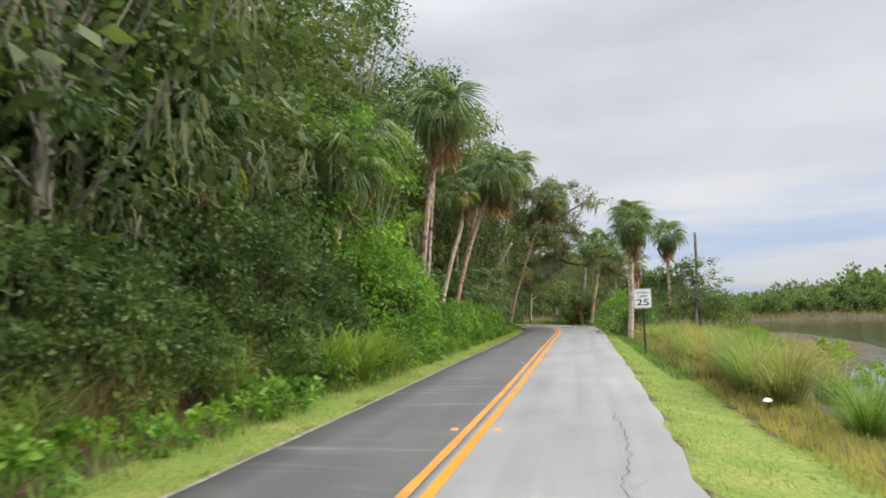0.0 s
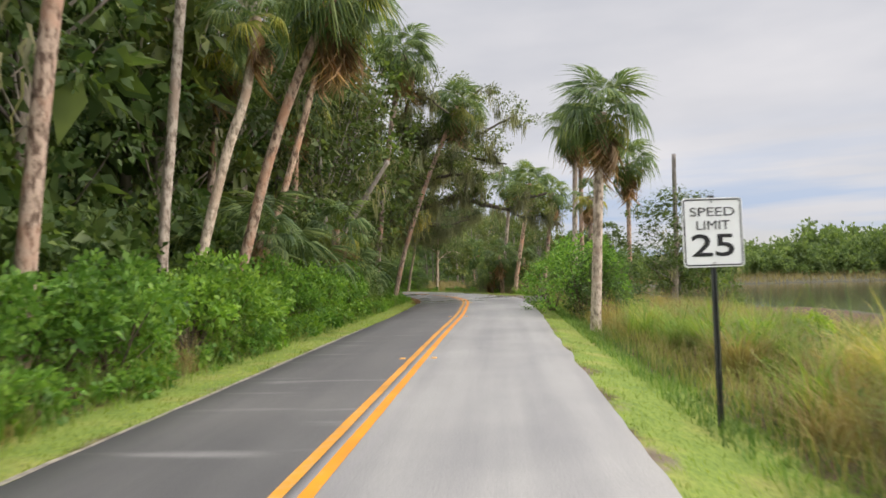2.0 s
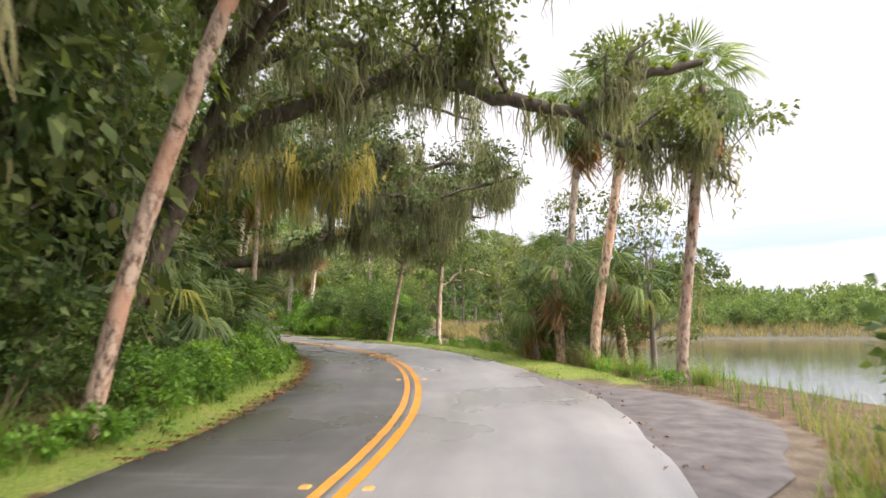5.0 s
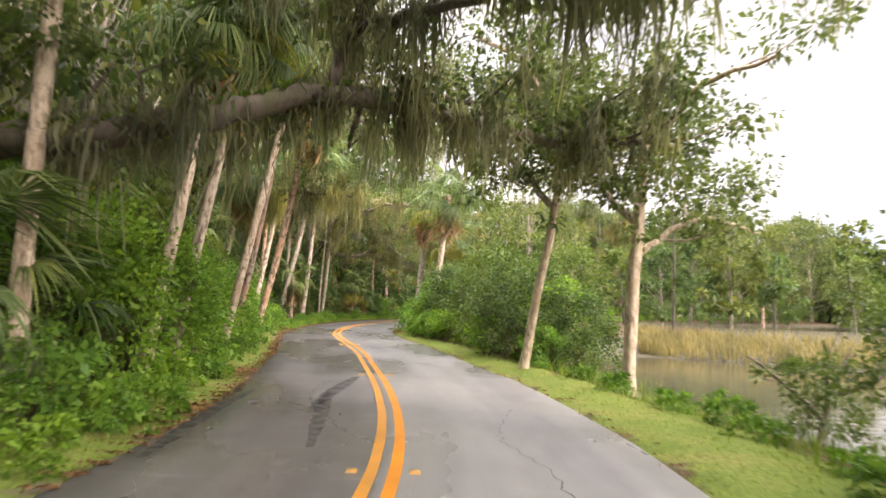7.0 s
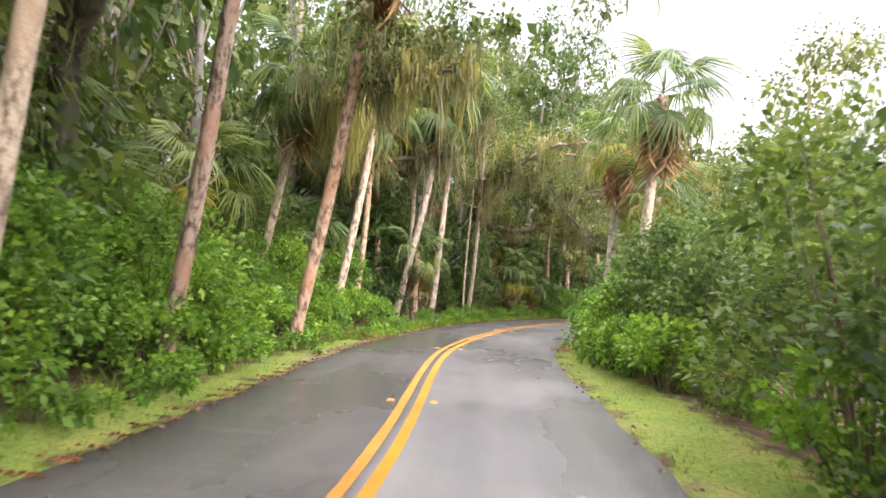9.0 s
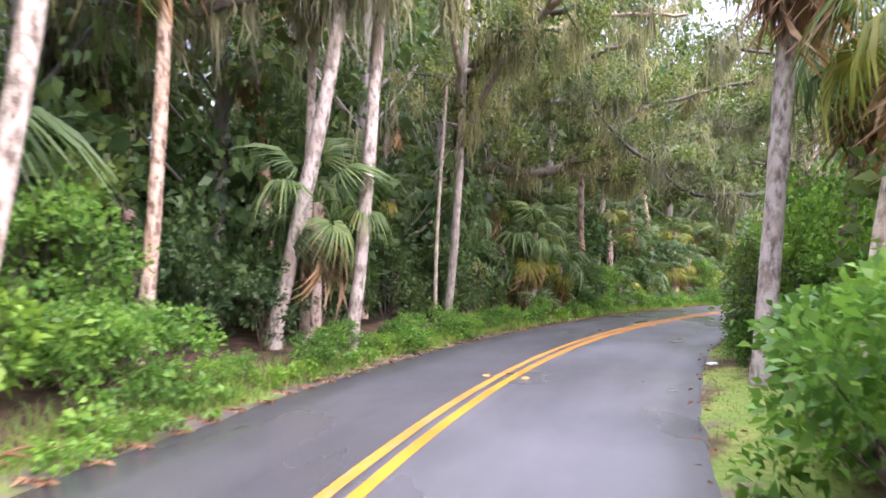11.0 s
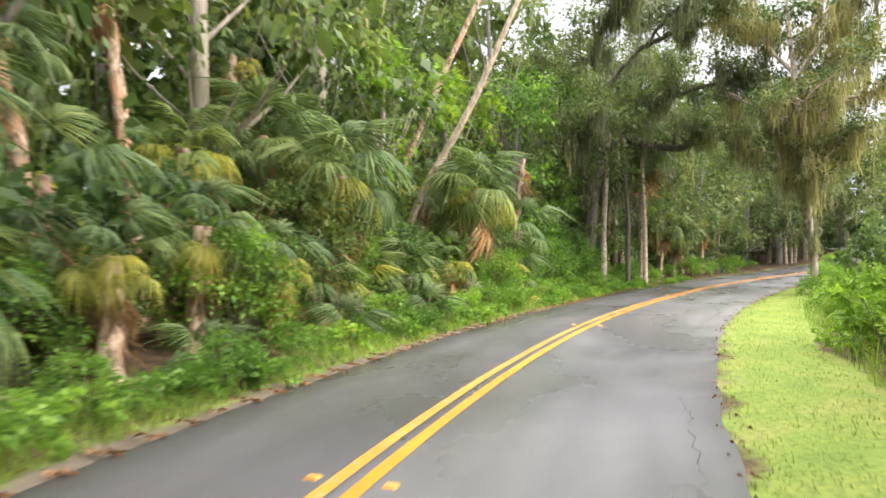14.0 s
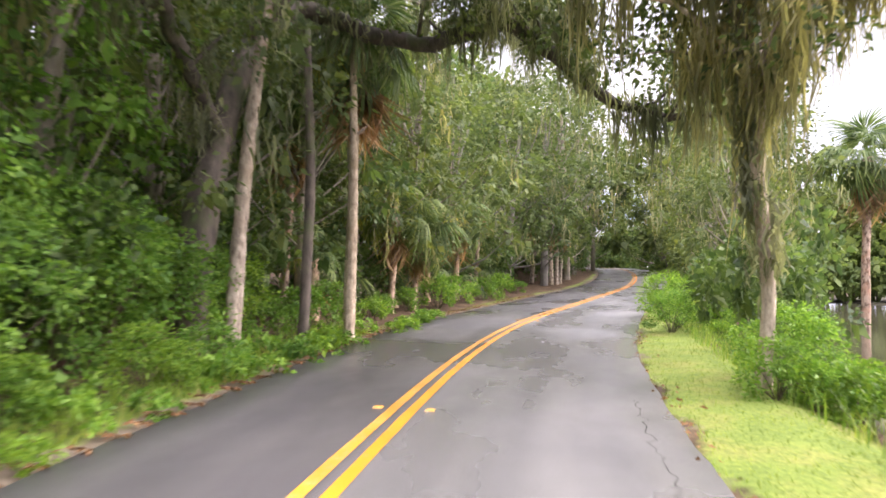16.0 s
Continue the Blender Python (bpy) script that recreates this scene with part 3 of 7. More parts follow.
def terrain(xy):
    """Height, and the covers: mown grass, mud, bare dirt."""
    xy = np.asarray(xy, float)
    d, yy = road_place(xy)
    x, y = xy[:, 0], xy[:, 1]
    lw, rw = table(LEFT_W, yy), table(RIGHT_W, yy)
    edge = np.where(d < 0, -d - lw, d - rw)
    wob = np.array([noise.noise(Vector((a * 0.35, b * 0.35, 0.0))) for a, b in xy])
    big = np.array([noise.noise(Vector((a * 0.06, b * 0.06, 5.0))) for a, b in xy])
    z = np.where(edge < 0.02, -0.07, np.minimum(0.02, -0.035 + edge * 0.05)) + 0.03 * wob * np.clip(edge, 0, 1)
    left = d < 0
    z = np.where(~left, z - 0.24 * np.clip(edge / 1.1, 0, 1) * np.interp(yy, [36, 46], [1, 0]), z)
    z = np.where(left & (edge > 1.0), z + np.clip((edge - 1.0) * 0.05, 0, 0.5) + 0.12 * wob * np.clip(edge - 1, 0, 1), z)
    bank_y = 82 - 0.34 * np.clip(x - 12, 0, 400)
    shore = table(SHORE, yy) + 0.7 * wob
    wet = (~left) & (d > shore) & ((y < bank_y + 2.0 * big) | ((y > 104) & (y < 163 - 0.6 * (x - 26)) & (x < 90)))
    past = np.where(wet, np.minimum(d - shore, 8), 0)
    past = np.where(wet & (y < 104), np.minimum(past, np.maximum((bank_y + 2.0 * big - y) * 0.8, 0)), past)
    slope = np.clip((d - rw - 1.4) / np.maximum(shore - rw - 1.4, 1.0), 0, 1)
    z = np.where(~left & (edge > 1.4), np.minimum(z, -0.02 - 0.40 * slope + 0.05 * wob), z)
    z = np.where(wet, WATER_Z + 0.1 - 0.25 * past, z)
    far = (~left) & ~wet & (y < 104) & (y > bank_y)
    z = np.where(far & (d > 6), np.clip(WATER_Z + 0.12 + 0.12 * (y - bank_y), -1, 0.1), z)
    z = z + rise(yy) * np.where(left, 1.0, np.clip(1 - (edge - 1.2) / 3.0, 0, 1) ** 2 * (~wet))
    vw = np.where(left, np.interp(yy, [0, 40, 60, 80, 90, 160], [0.95, 1.05, 1.1, 0.55, 0.32, 0.34]), np.interp(yy, [0, 30, 44, 60, 80, 86, 88.5, 96, 98.5, 130, 160], [1.5, 0.95, 1.2, 1.7, 0.7, 0.9, 0.12, 0.12, 1.4, 1.6, 1.2]))
    grass = np.clip(1 - (edge - vw * (1 + 0.3 * wob)) / 0.35, 0, 1) * (edge > 0.02)
    bare = np.clip(1 - abs(edge - 0.03) / 0.16, 0, 1) * 0.8
    bare = np.where(left & (yy > 76), np.maximum(bare, np.clip(1 - (edge - 0.22) / 0.18, 0, 1)), bare)
    apron = (~left) & (yy > 44.0) & (yy < 53.4) & (edge < 0.15 + 1.9 * np.sin(np.clip((yy - 44.0) / 9.4, 0, 1) * np.pi))
    bare = np.where(apron, 1.0, bare)
    z = np.where(apron, -0.07, z)
    grass = np.where(apron, 0.0, grass)
    mud = np.where(~left & (d > shore - 0.5), 1.0, 0.0)
    return z, grass, mud, bare, d, yy, edge


def ground_z(x, y):
    return float(terrain([(x, y)])[0][0])


# ---- ground, road, water ----
def spaced(lo, hi, step, reach):
    core = list(np.arange(lo, hi + 0.01, step))
    g, a, b = step, core[0], core[-1]
    pre, post = [], []
    while a > -reach or b < reach:
        g *= 1.45
        if a > -reach:
            a -= g
            pre.append(a)
        if b < reach:
            b += g
            post.append(b)
    return np.array(pre[::-1] + core + post)


gx, gy = spaced(-22, 34, 0.5, 2600), spaced(-14, 160, 0.6, 2600)
X, Y = np.meshgrid(gx, gy)
flat = np.column_stack([X.ravel(), Y.ravel()])
gz_, g_grass, g_mud, g_bare = terrain(flat)[:4]
nx, ny = len(gx), len(gy)
ii = (np.arange(ny - 1)[:, None] * nx + np.arange(nx - 1)[None, :]).ravel()
me = quick_mesh("ground", np.column_stack([flat, gz_]), np.stack([ii, ii + 1, ii + nx + 1, ii + nx], 1), M_GROUND, True)
cover_attr = me.color_attributes.new("cover", "FLOAT_COLOR", "POINT")
cover_attr.data.foreach_set("color", np.column_stack([g_grass, g_mud, g_bare, np.ones(len(flat))]).astype(np.float32).ravel())
tagged(new("ground", me), "leaf-littered forest floor with mown grassy road verges", "ground", kind="structure")


def strip(name, d_left, d_right, z, y0, y1, mat, step=0.4, cross=2, thick=0.0, wobble=0.0, seed=0):
    """A strip along the road between two offsets from the centre line, with a UV map in metres."""
    r_ = np.random.default_rng(seed)
    keep = (_line[:, 1] >= y0) & (_line[:, 1] <= y1)
    c, nrm = _line[keep], _nor[keep]
    yy = c[:, 1]
    dl = np.array([d_left(v) for v in yy]) if callable(d_left) else np.full(len(yy), d_left)
    dr = np.array([d_right(v) for v in yy]) if callable(d_right) else np.full(len(yy), d_right)
    if wobble:
        for arr, k in ((dl, 1.0), (dr, 7.0)):
            arr += np.array([wobble * (noise.noise(Vector((v * 0.9, k, seed))) + 0.7 * noise.noise(Vector((v * 3.1, k, seed)))) for v in yy])
    t = np.linspace(0, 1, cross + 1)
    dd = dl[:, None] * (1 - t) + dr[:, None] * t
    zz = (z + rise(yy))[:, None] + np.zeros_like(dd)
    if thick:
        dd = np.column_stack([dl - 0.03, dd, dr + 0.03])
        zz = np.column_stack([z + rise(yy) - thick, zz, z + rise(yy) - thick])
    P = c[:, None, :] + nrm[:, None, :] * dd[:, :, None]
    m_ = dd.shape[1]
    verts = np.column_stack([P.reshape(-1, 2), zz.ravel()])
    i = (np.arange(len(yy) - 1)[:, None] * m_ + np.arange(m_ - 1)[None, :]).ravel()
    faces = np.stack([i, i + 1, i + m_ + 1, i + m_], 1)
    me = quick_mesh(name, verts, faces, mat, not thick)
    uvl = me.uv_layers.new(name="metres")
    s = np.concatenate([[0], np.cumsum(np.linalg.norm(np.diff(c, axis=0), axis=1))]) + yy[0]
    uv = np.stack([dd, np.repeat(s[:, None], m_, 1)], -1).reshape(-1, 2)
    idx = np.empty(len(me.loops), np.int32)
    me.loops.foreach_get("vertex_index", idx)
    uvl.data.foreach_set("uv", uv[idx].astype(np.float32).ravel())
    return me


road = tagged(new("road", strip("road", lambda v: -float(table(LEFT_W, v)), lambda v: float(table(RIGHT_W, v)), 0.0, -60, 228, M_ROAD, cross=8, thick=0.07, wobble=0.06)),
              "worn two-lane asphalt road, one lane darker, with frayed edges", "road", kind="structure")
part("centre_line", strip("centre_line", 0.045, 0.155, 0.005, -60, 228, M_LINE, wobble=0.006, seed=3), road, "solid yellow painted line")
part("centre_line", strip("centre_line", -0.155, -0.05, 0.005, -60, 228, M_LINE_OLD, wobble=0.008, seed=5), road, "solid yellow painted line, dulled by wear")

part("sandy_edge", strip("sandy_edge", lambda v: -float(table(LEFT_W, v)) - 0.03 - 0.05 * max(0.0, noise.noise(Vector((v * 0.7, 3.0, 1.0)))), lambda v: -float(table(LEFT_W, v)) + 0.03, 0.004, -6, 33, M_SAND, cross=3, wobble=0.03, seed=8), road, "pale sandy crust along the asphalt edge")

bm = bmesh.new()
bmesh.ops.create_cube(bm, size=1.0, matrix=Matrix.Diagonal((0.10, 0.10, 0.02, 1)))
for v in bm.verts:
    if v.co.z > 0:
        v.co.x *= 0.72
        v.co.y *= 0.62
bmesh.ops.bevel(bm, geom=bm.edges[:], offset=0.003, segments=1, affect="EDGES")
stud_mesh = from_bmesh("road_stud", bm, M_STUD)
for sy in (-1.4, 7.9, 17.6, 27.0, 36.4, 45.2, 53.3, 60.3, 66.8, 73.4, 79.2, 85.9, 94.8, 103.7, 112.6, 122.1, 131.5, 140.8):
    for sd in (-0.27, 0.27):
        q = beside(sy, sd)
        part("road_stud", stud_mesh, road, "amber raised pavement marker", pose(q[0], q[1], 0.008 + float(rise(sy)), 0, 0, heading(sy)))


def crack(points, width, seed):
    """A jagged open crack in the asphalt, as a thin sunken-looking dark strip."""
    r_ = np.random.default_rng(seed)
    rows = smooth_line([(x, y, 0, 0) for x, y in points], 0.12)[:, :2]
    rows = rows + r_.standard_normal(rows.shape) * 0.025
    t = unit(np.gradient(rows, axis=0))
    n_ = np.column_stack([t[:, 1], -t[:, 0]])
    w = width * (0.3 + r_.random(len(rows)))
    w[0] = w[-1] = 0.001
    z = 0.004 + rise(rows[:, 1])
    v = np.stack([np.column_stack([rows - n_ * w[:, None], z]), np.column_stack([rows + n_ * w[:, None], z])], 1).reshape(-1, 3)
    i = np.arange(len(rows) - 1) * 2
    part("crack", quick_mesh("crack", v, np.stack([i, i + 1, i + 3, i + 2], 1), M_CRACK), road)


for k, (pts, w) in enumerate([
        ([beside(2.5, 1.7), beside(4.0, 1.75), beside(5.6, 1.65), beside(7.5, 1.8), beside(9.5, 1.7)], 0.0072),
        ([beside(5.6, 1.65), beside(6.2, 1.95)], 0.0048),
        ([beside(12, 1.5), beside(13.2, 1.62), beside(14.1, 1.6)], 0.0042),
        ([beside(58, 1.2), beside(60, 1.5), beside(62, 1.2), beside(63.5, 1.7)], 0.0072),
        ([beside(62, -0.5), beside(64, -1.1), beside(66, -0.9)], 0.0096),
        ([beside(112, 2.0), beside(115, 2.15), beside(118, 2.2), beside(122, 2.35), beside(126, 2.5)], 0.0084),
        ([beside(126.5, -0.2), beside(126.8, 1.0), beside(127.0, 2.3)], 0.0084),
        ([beside(79.2, 0.3), beside(79.4, 1.0), beside(79.2, 1.9)], 0.0060),
        ([beside(101, 2.0), beside(104, 2.1), beside(107, 2.05)], 0.0054)]):
    crack(pts, w * 0.6, k)

for k, (pts, w) in enumerate([
        ([(5.80, 64.24), (6.54, 62.50), (7.21, 60.93)], 0.10), ([(5.42, 66.24), (5.86, 64.21), (6.23, 62.89)], 0.13), ([(4.66, 63.99), (5.22, 62.10), (6.03, 60.02)], 0.11)]):
    rows = smooth_line([(x, y, 0, 0) for x, y in pts], 0.15)[:, :2]
    t = unit(np.gradient(rows, axis=0))
    n_ = np.column_stack([t[:, 1], -t[:, 0]])
    wide = w * np.sin(np.linspace(0.08, 0.95, len(rows)) * math.pi) ** 0.6 * (0.7 + 0.5 * np.random.default_rng(k).random(len(rows)))
    v = np.column_stack([np.stack([rows - n_ * wide[:, None], rows + n_ * wide[:, None]], 1).reshape(-1, 2), np.full(2 * len(rows), 0.004)])
    i = np.arange(len(rows) - 1) * 2
    part("tyre_mark", quick_mesh("tyre_mark", v, np.stack([i, i + 1, i + 3, i + 2], 1), M_TYRE), road, "dark smeared tyre mark")

wv = [(2.0, -600, WATER_Z), (900, -600, WATER_Z), (900, 170, WATER_Z), (2.0, 170, WATER_Z)]
tagged(new("water", quick_mesh("water", wv, [[0, 1, 2, 3]], M_WATER)), "still brown river water mirroring the sky", "river", kind="structure")

# broken asphalt pull-off beside the bend
ap = []
for v in np.arange(44.6, 53.0, 0.5):
    s_ = 1.7 * math.sin((v - 44.6) / 8.4 * math.pi)
    ap.append((beside(v, float(table(RIGHT_W, v)) - 0.05), beside(v, float(table(RIGHT_W, v)) + 0.1 + s_ + 0.15 * noise.noise(Vector((v, 0, 0))))))
v = np.array([[(*a, -0.004), ((a[0] + b[0]) / 2, (a[1] + b[1]) / 2, -0.006), (*b, -0.05)] for a, b in ap]).reshape(-1, 3)
i = (np.arange(len(ap) - 1)[:, None] * 3 + np.arange(2)[None, :]).ravel()
tagged(new("pull_off", quick_mesh("pull_off", v, np.stack([i, i + 1, i + 4, i + 3], 1), M_GRAVEL)), "dark broken asphalt pull-off beside the bend", "road shoulder", kind="structure")


# ---- kinds of plants ----
def fan_mesh(name, mat, seed, radius=0.85, stalk=0.9, segs=30, spread=128, droop=0.30, fold=0.10, ragged=0.08):
    """A costapalmate fan leaf: a channelled stalk and pleated segments with drooping tips. The stalk runs along +y."""
    r_ = np.random.default_rng(seed)
    V, F = [], []

    def add(pts, tris):
        o = len(V)
        V.extend(pts)
        F.extend([[a + o for a in t] for t in tris])

    w0, n = 0.022, 5
    arch = lambda t: 0.10 * stalk * math.sin(math.pi * t)
    for k in range(n):
        a, b = k / n, (k + 1) / n
        wa, wb = w0 * (1 - 0.6 * a), w0 * (1 - 0.6 * b)
        add([(-wa, a * stalk, arch(a) + 0.008), (0, a * stalk, arch(a) - 0.012), (wa, a * stalk, arch(a) + 0.008),
             (-wb, b * stalk, arch(b) + 0.008), (0, b * stalk, arch(b) - 0.012), (wb, b * stalk, arch(b) + 0.008)],
            [(0, 1, 4), (0, 4, 3), (1, 2, 5), (1, 5, 4)])
    step = 2 * spread / segs
    for i in range(segs):
        a = -spread + step * (i + 0.5)
        mid = math.cos(math.radians(a) / 2)
        R = radius * (0.62 + 0.45 * mid) * (1 + ragged * r_.standard_normal())
        ar = math.radians(a + 1.5 * r_.standard_normal())
        half = math.radians(step) * 0.46
        hub_y = stalk + 0.20 * radius * mid

        def at(r, off, lift):
            g = droop * (1.15 + 0.35 * r_.standard_normal() * 0.3)
            t = r / radius
            return (math.sin(ar + off) * r, hub_y + math.cos(ar + off) * r * 0.98, lift - g * radius * max(0, t - 0.35) ** 2 * 1.6 - 0.10 * radius * abs(math.sin(ar)) * t)
        r1, r2 = 0.44 * R, 0.76 * R
        add([at(0.03, 0, 0), at(r1, -half, -fold * 0.09), at(r1, 0, fold * 0.35), at(r1, half, -fold * 0.09),
             at(r2, -half * 0.38, -0.01), at(r2, half * 0.38, -0.01), at(R, 0, -0.05 * radius)],
            [(0, 1, 2), (0, 2, 3), (1, 4, 2), (2, 5, 3), (2, 4, 5), (4, 6, 5)])
    return quick_mesh(name, V, F, mat)


FANS = [fan_mesh("frond", M_FROND, 20 + k, 0.72 + 0.06 * (k % 3), 0.62 + 0.10 * (k % 2), 32, 118 + 5 * k, 0.70 + 0.22 * k) for k in range(4)]
FANS_YELLOW = [fan_mesh("frond", M_FROND_YELLOW, 40 + k, 0.72, 0.6, 28, 118, 0.75 + 0.2 * k) for k in range(2)]
FANS_DEAD = [fan_mesh("dead_frond", M_FROND_DEAD, 50 + k, 0.85, 0.38, 24, 52 - 10 * k, 0.35, 0.2, 0.25) for k in range(3)]
SMALL_FANS = [fan_mesh("frond", M_FROND, 60 + k, 0.62 + 0.06 * k, 0.75, 26, 112, 0.85 + 0.25 * k) for k in range(3)]


def mesh_arrays(me_):
    v = np.empty(len(me_.vertices) * 3, np.float32)
    me_.vertices.foreach_get("co", v)
    f = np.empty(len(me_.loops), np.int32)
    me_.loops.foreach_get("vertex_index", f)
    return v.reshape(-1, 3), f.reshape(-1, 3)


FAN_ARRAYS = {}


def fronds_on(root, top, count, dead, yellow, r_, size=1.0, low=-58, high=80, small=False, merged=False):
    """Sets living fronds in a spiral round the bud, and a skirt of dead ones below; merged: as one crown, deep in the trees."""
    count = int(count * 1.15)
    heap = {}

    def set_frond(name, mesh_used, label, m):
        if not merged:
            part(name, mesh_used, root, label, m)
            return
        if mesh_used.name not in FAN_ARRAYS:
            FAN_ARRAYS[mesh_used.name] = mesh_arrays(mesh_used)
        v, f = FAN_ARRAYS[mesh_used.name]
        a = np.array(m)
        heap.setdefault(mesh_used.materials[0].name, []).append((v @ a[:3, :3].T + a[:3, 3], f))

    for k in range(count):
        t = (k + 0.5) / count
        az = k * 137.5 + r_.uniform(-14, 14)
        el = high - (high - low) * t ** 0.8 + r_.uniform(-7, 7)
        src = SMALL_FANS if small else FANS
        mesh_used = src[int(r_.integers(len(src)))]
        if r_.random() < yellow and t > 0.55:
            mesh_used = FANS_YELLOW[int(r_.integers(2))]
        s = size * r_.uniform(0.82, 1.12)
        set_frond("frond", mesh_used, "", Matrix.Translation((top[0], top[1], top[2] + 0.10 * (1 - t))) @ pose(0, 0, 0, 0, 0, az) @ pose(0, 0, 0, el, r_.uniform(-16, 16), 0) @ Matrix.Scale(s, 4))
    for k in range(dead):
        az = k * 137.5 + 40 + r_.uniform(-20, 20)
        el = r_.uniform(-89, -66)
        s = size * r_.uniform(0.75, 1.08)
        set_frond("dead_frond", FANS_DEAD[int(r_.integers(3))], "brown dried frond", Matrix.Translation((top[0], top[1], top[2] - r_.uniform(0.0, 0.55))) @ pose(0, 0, 0, 0, 0, az) @ pose(0, 0, 0, el, r_.uniform(-12, 12), 0) @ Matrix.Scale(s, 4))
    for mat_name, pieces in heap.items():
        dead_ones = mat_name == M_FROND_DEAD.name
        part("frond_skirt" if dead_ones else "frond_crown", quick_mesh("crown", *joined(pieces), bpy.data.materials[mat_name]), root, "brown dried fronds" if dead_ones else "", kind="stuff")


def cabbage_palm(x, y, points, radius=0.16, count=20, dead=9, yellow=0.12, size=1.0, seed=0, label="", pale=False, boots=0.0, merged=False):
    """A cabbage palm. points: the trunk's way from its foot, as (dx, dy, z)."""
    r_ = np.random.default_rng(900 + seed)
    radius *= 0.80
    z = ground_z(x, y) - 0.08
    root = thing("cabbage_palm", label or "tall cabbage palm with a leaning grey-brown trunk and fan leaves", "palm tree", x, y, z, 0, "cabbage palms along the road")
    n = len(points)
    rows = [(0, 0, 0, radius * 1.28), (points[0][0] * 0.1, points[0][1] * 0.1, min(0.5, points[0][2] * 0.2), radius * 1.06)]
    rows += [(a, b, c, radius * (1.0 - 0.10 * (k + 1) / n)) for k, (a, b, c) in enumerate(points)]
    line = smooth_line(rows, 0.3)
    part("trunk", quick_mesh("trunk", *tube(line, 12, 0.035, seed), M_PALM_PALE if pale else M_PALM_BARK, True), root)
    top = points[-1]
    # leaf bases left on the trunk below the crown
    bits = []
    m_ = 14 if not boots else int(14 + 16 * boots)
    for k in range(m_):
        t = 1 - (0.25 + boots) * r_.random() * min(1, 2.2 / max(top[2], 1))
        q = line[int(t * (len(line) - 1))]
        az = r_.random() * 6.28
        o = np.array([math.cos(az), math.sin(az), 0])
        s_ = np.array([-o[1], o[0], 0]) * 0.035
        b0 = q[:3] + o * q[3] * 0.9
        b1 = b0 + o * 0.10 + np.array([0, 0, 0.22])
        bits.append((np.array([b0 - s_, b0 + s_, b1 + s_ * 0.7, b1 - s_ * 0.7, b0 - s_ + o * 0.03, b0 + s_ + o * 0.03]), np.array([[0, 1, 2, 3], [4, 5, 2, 3]])))
    part("leaf_base_fringe", quick_mesh("leaf_base_fringe", *joined(bits), M_PALM_BARK), root, "stubs of old leaf stalks", kind="stuff")
    fronds_on(root, top, count, dead, yellow, r_, size, merged=merged)
    return root


def palmetto(x, y, height, count, seed, size=1.0, dead=2, yellow=0.12, trunk=True, merged=False):
    """A young palm: fronds on long stalks from a short trunk or from the ground."""
    r_ = np.random.default_rng(3000 + seed)
    z = ground_z(x, y) - 0.05
    root = thing("young_palm", "young palm with arching green fan leaves over the verge", "palm", x, y, z, 0, "young palms under the trees")
    if trunk and height > 0.5:
        lean = r_.uniform(-0.15, 0.15, 2) * height
        line = smooth_line([(0, 0, 0, 0.15), (lean[0] * 0.4, lean[1] * 0.4, height * 0.5, 0.13), (lean[0], lean[1], height, 0.12)], 0.25)
        part("trunk", quick_mesh("trunk", *tube(line, 9, 0.12, seed), M_PALM_BARK, True), root, "short trunk sheathed in old leaf bases")
        top = (lean[0], lean[1], height)
    else:
        top = (0, 0, max(0.05, height * 0.3))
    fronds_on(root, top, count, dead, yellow, r_, size, 0 if height < 1 else -48, 82, small=True, merged=merged)
    return root


def shrub_mesh(seed, w, h, clumps, per, leaf, mat):
    r_ = np.random.default_rng(seed)
    c = []
    for k in range(clumps):
        a = r_.random() * 6.283
        t = r_.random() ** 0.7
        rr = w * (0.35 + 0.65 * math.sqrt(r_.random())) * math.sqrt(max(0.08, 1 - (t * 0.9) ** 2.2))
        c.append((rr * math.cos(a), rr * math.sin(a), 0.12 * h + 0.86 * h * t))
    c = np.array(c)
    rad = w * r_.uniform(0.20, 0.36, clumps)
    leaves = clump_leaves(c, rad, per, leaf, leaf * 0.55, r_, (0, 0, 0.2 * h), core=5)
    stems = []
    for k in range(0, clumps, 3):
        q = c[k]
        stems.append(tube(smooth_line([(q[0] * 0.1, q[1] * 0.1, 0, 0.018), (q[0] * 0.5, q[1] * 0.5, q[2] * 0.55, 0.012), (*q, 0.005)], 0.8), 3, 0, k))
    return quick_mesh("foliage", *leaves, mat), quick_mesh("stemwork", *joined(stems), M_STEM, True), leaves


SHRUBS = {
    "bright": [shrub_mesh(100 + k, 0.85, 1.2, 24, 52, 0.10, M_SHRUB) for k in range(4)],
    "dark": [shrub_mesh(110 + k, 0.95, 1.6, 26, 52, 0.095, M_SHRUB_DARK) for k in range(4)],
    "lime": [shrub_mesh(120 + k, 0.95, 1.5, 24, 38, 0.125, M_LIME) for k in range(2)],
    "weed": [shrub_mesh(130 + k, 0.42, 0.42, 11, 24, 0.09, M_SHRUB) for k in range(3)],
    "tall_bright": [shrub_mesh(160 + k, 1.35, 2.4, 58, 56, 0.105, M_SHRUB) for k in range(3)],
    "tall_dark": [shrub_mesh(170 + k, 1.45, 2.9, 60, 56, 0.10, M_SHRUB_DARK) for k in range(3)],
    "thick": [shrub_mesh(150 + k, 1.0, 1.6, 18, 34, 0.135, M_SHRUB_DARK) for k in range(3)],
    "far": [shrub_mesh(140 + k, 1.8, 1.9, 18, 30, 0.26, M_BANK) for k in range(3)],
}
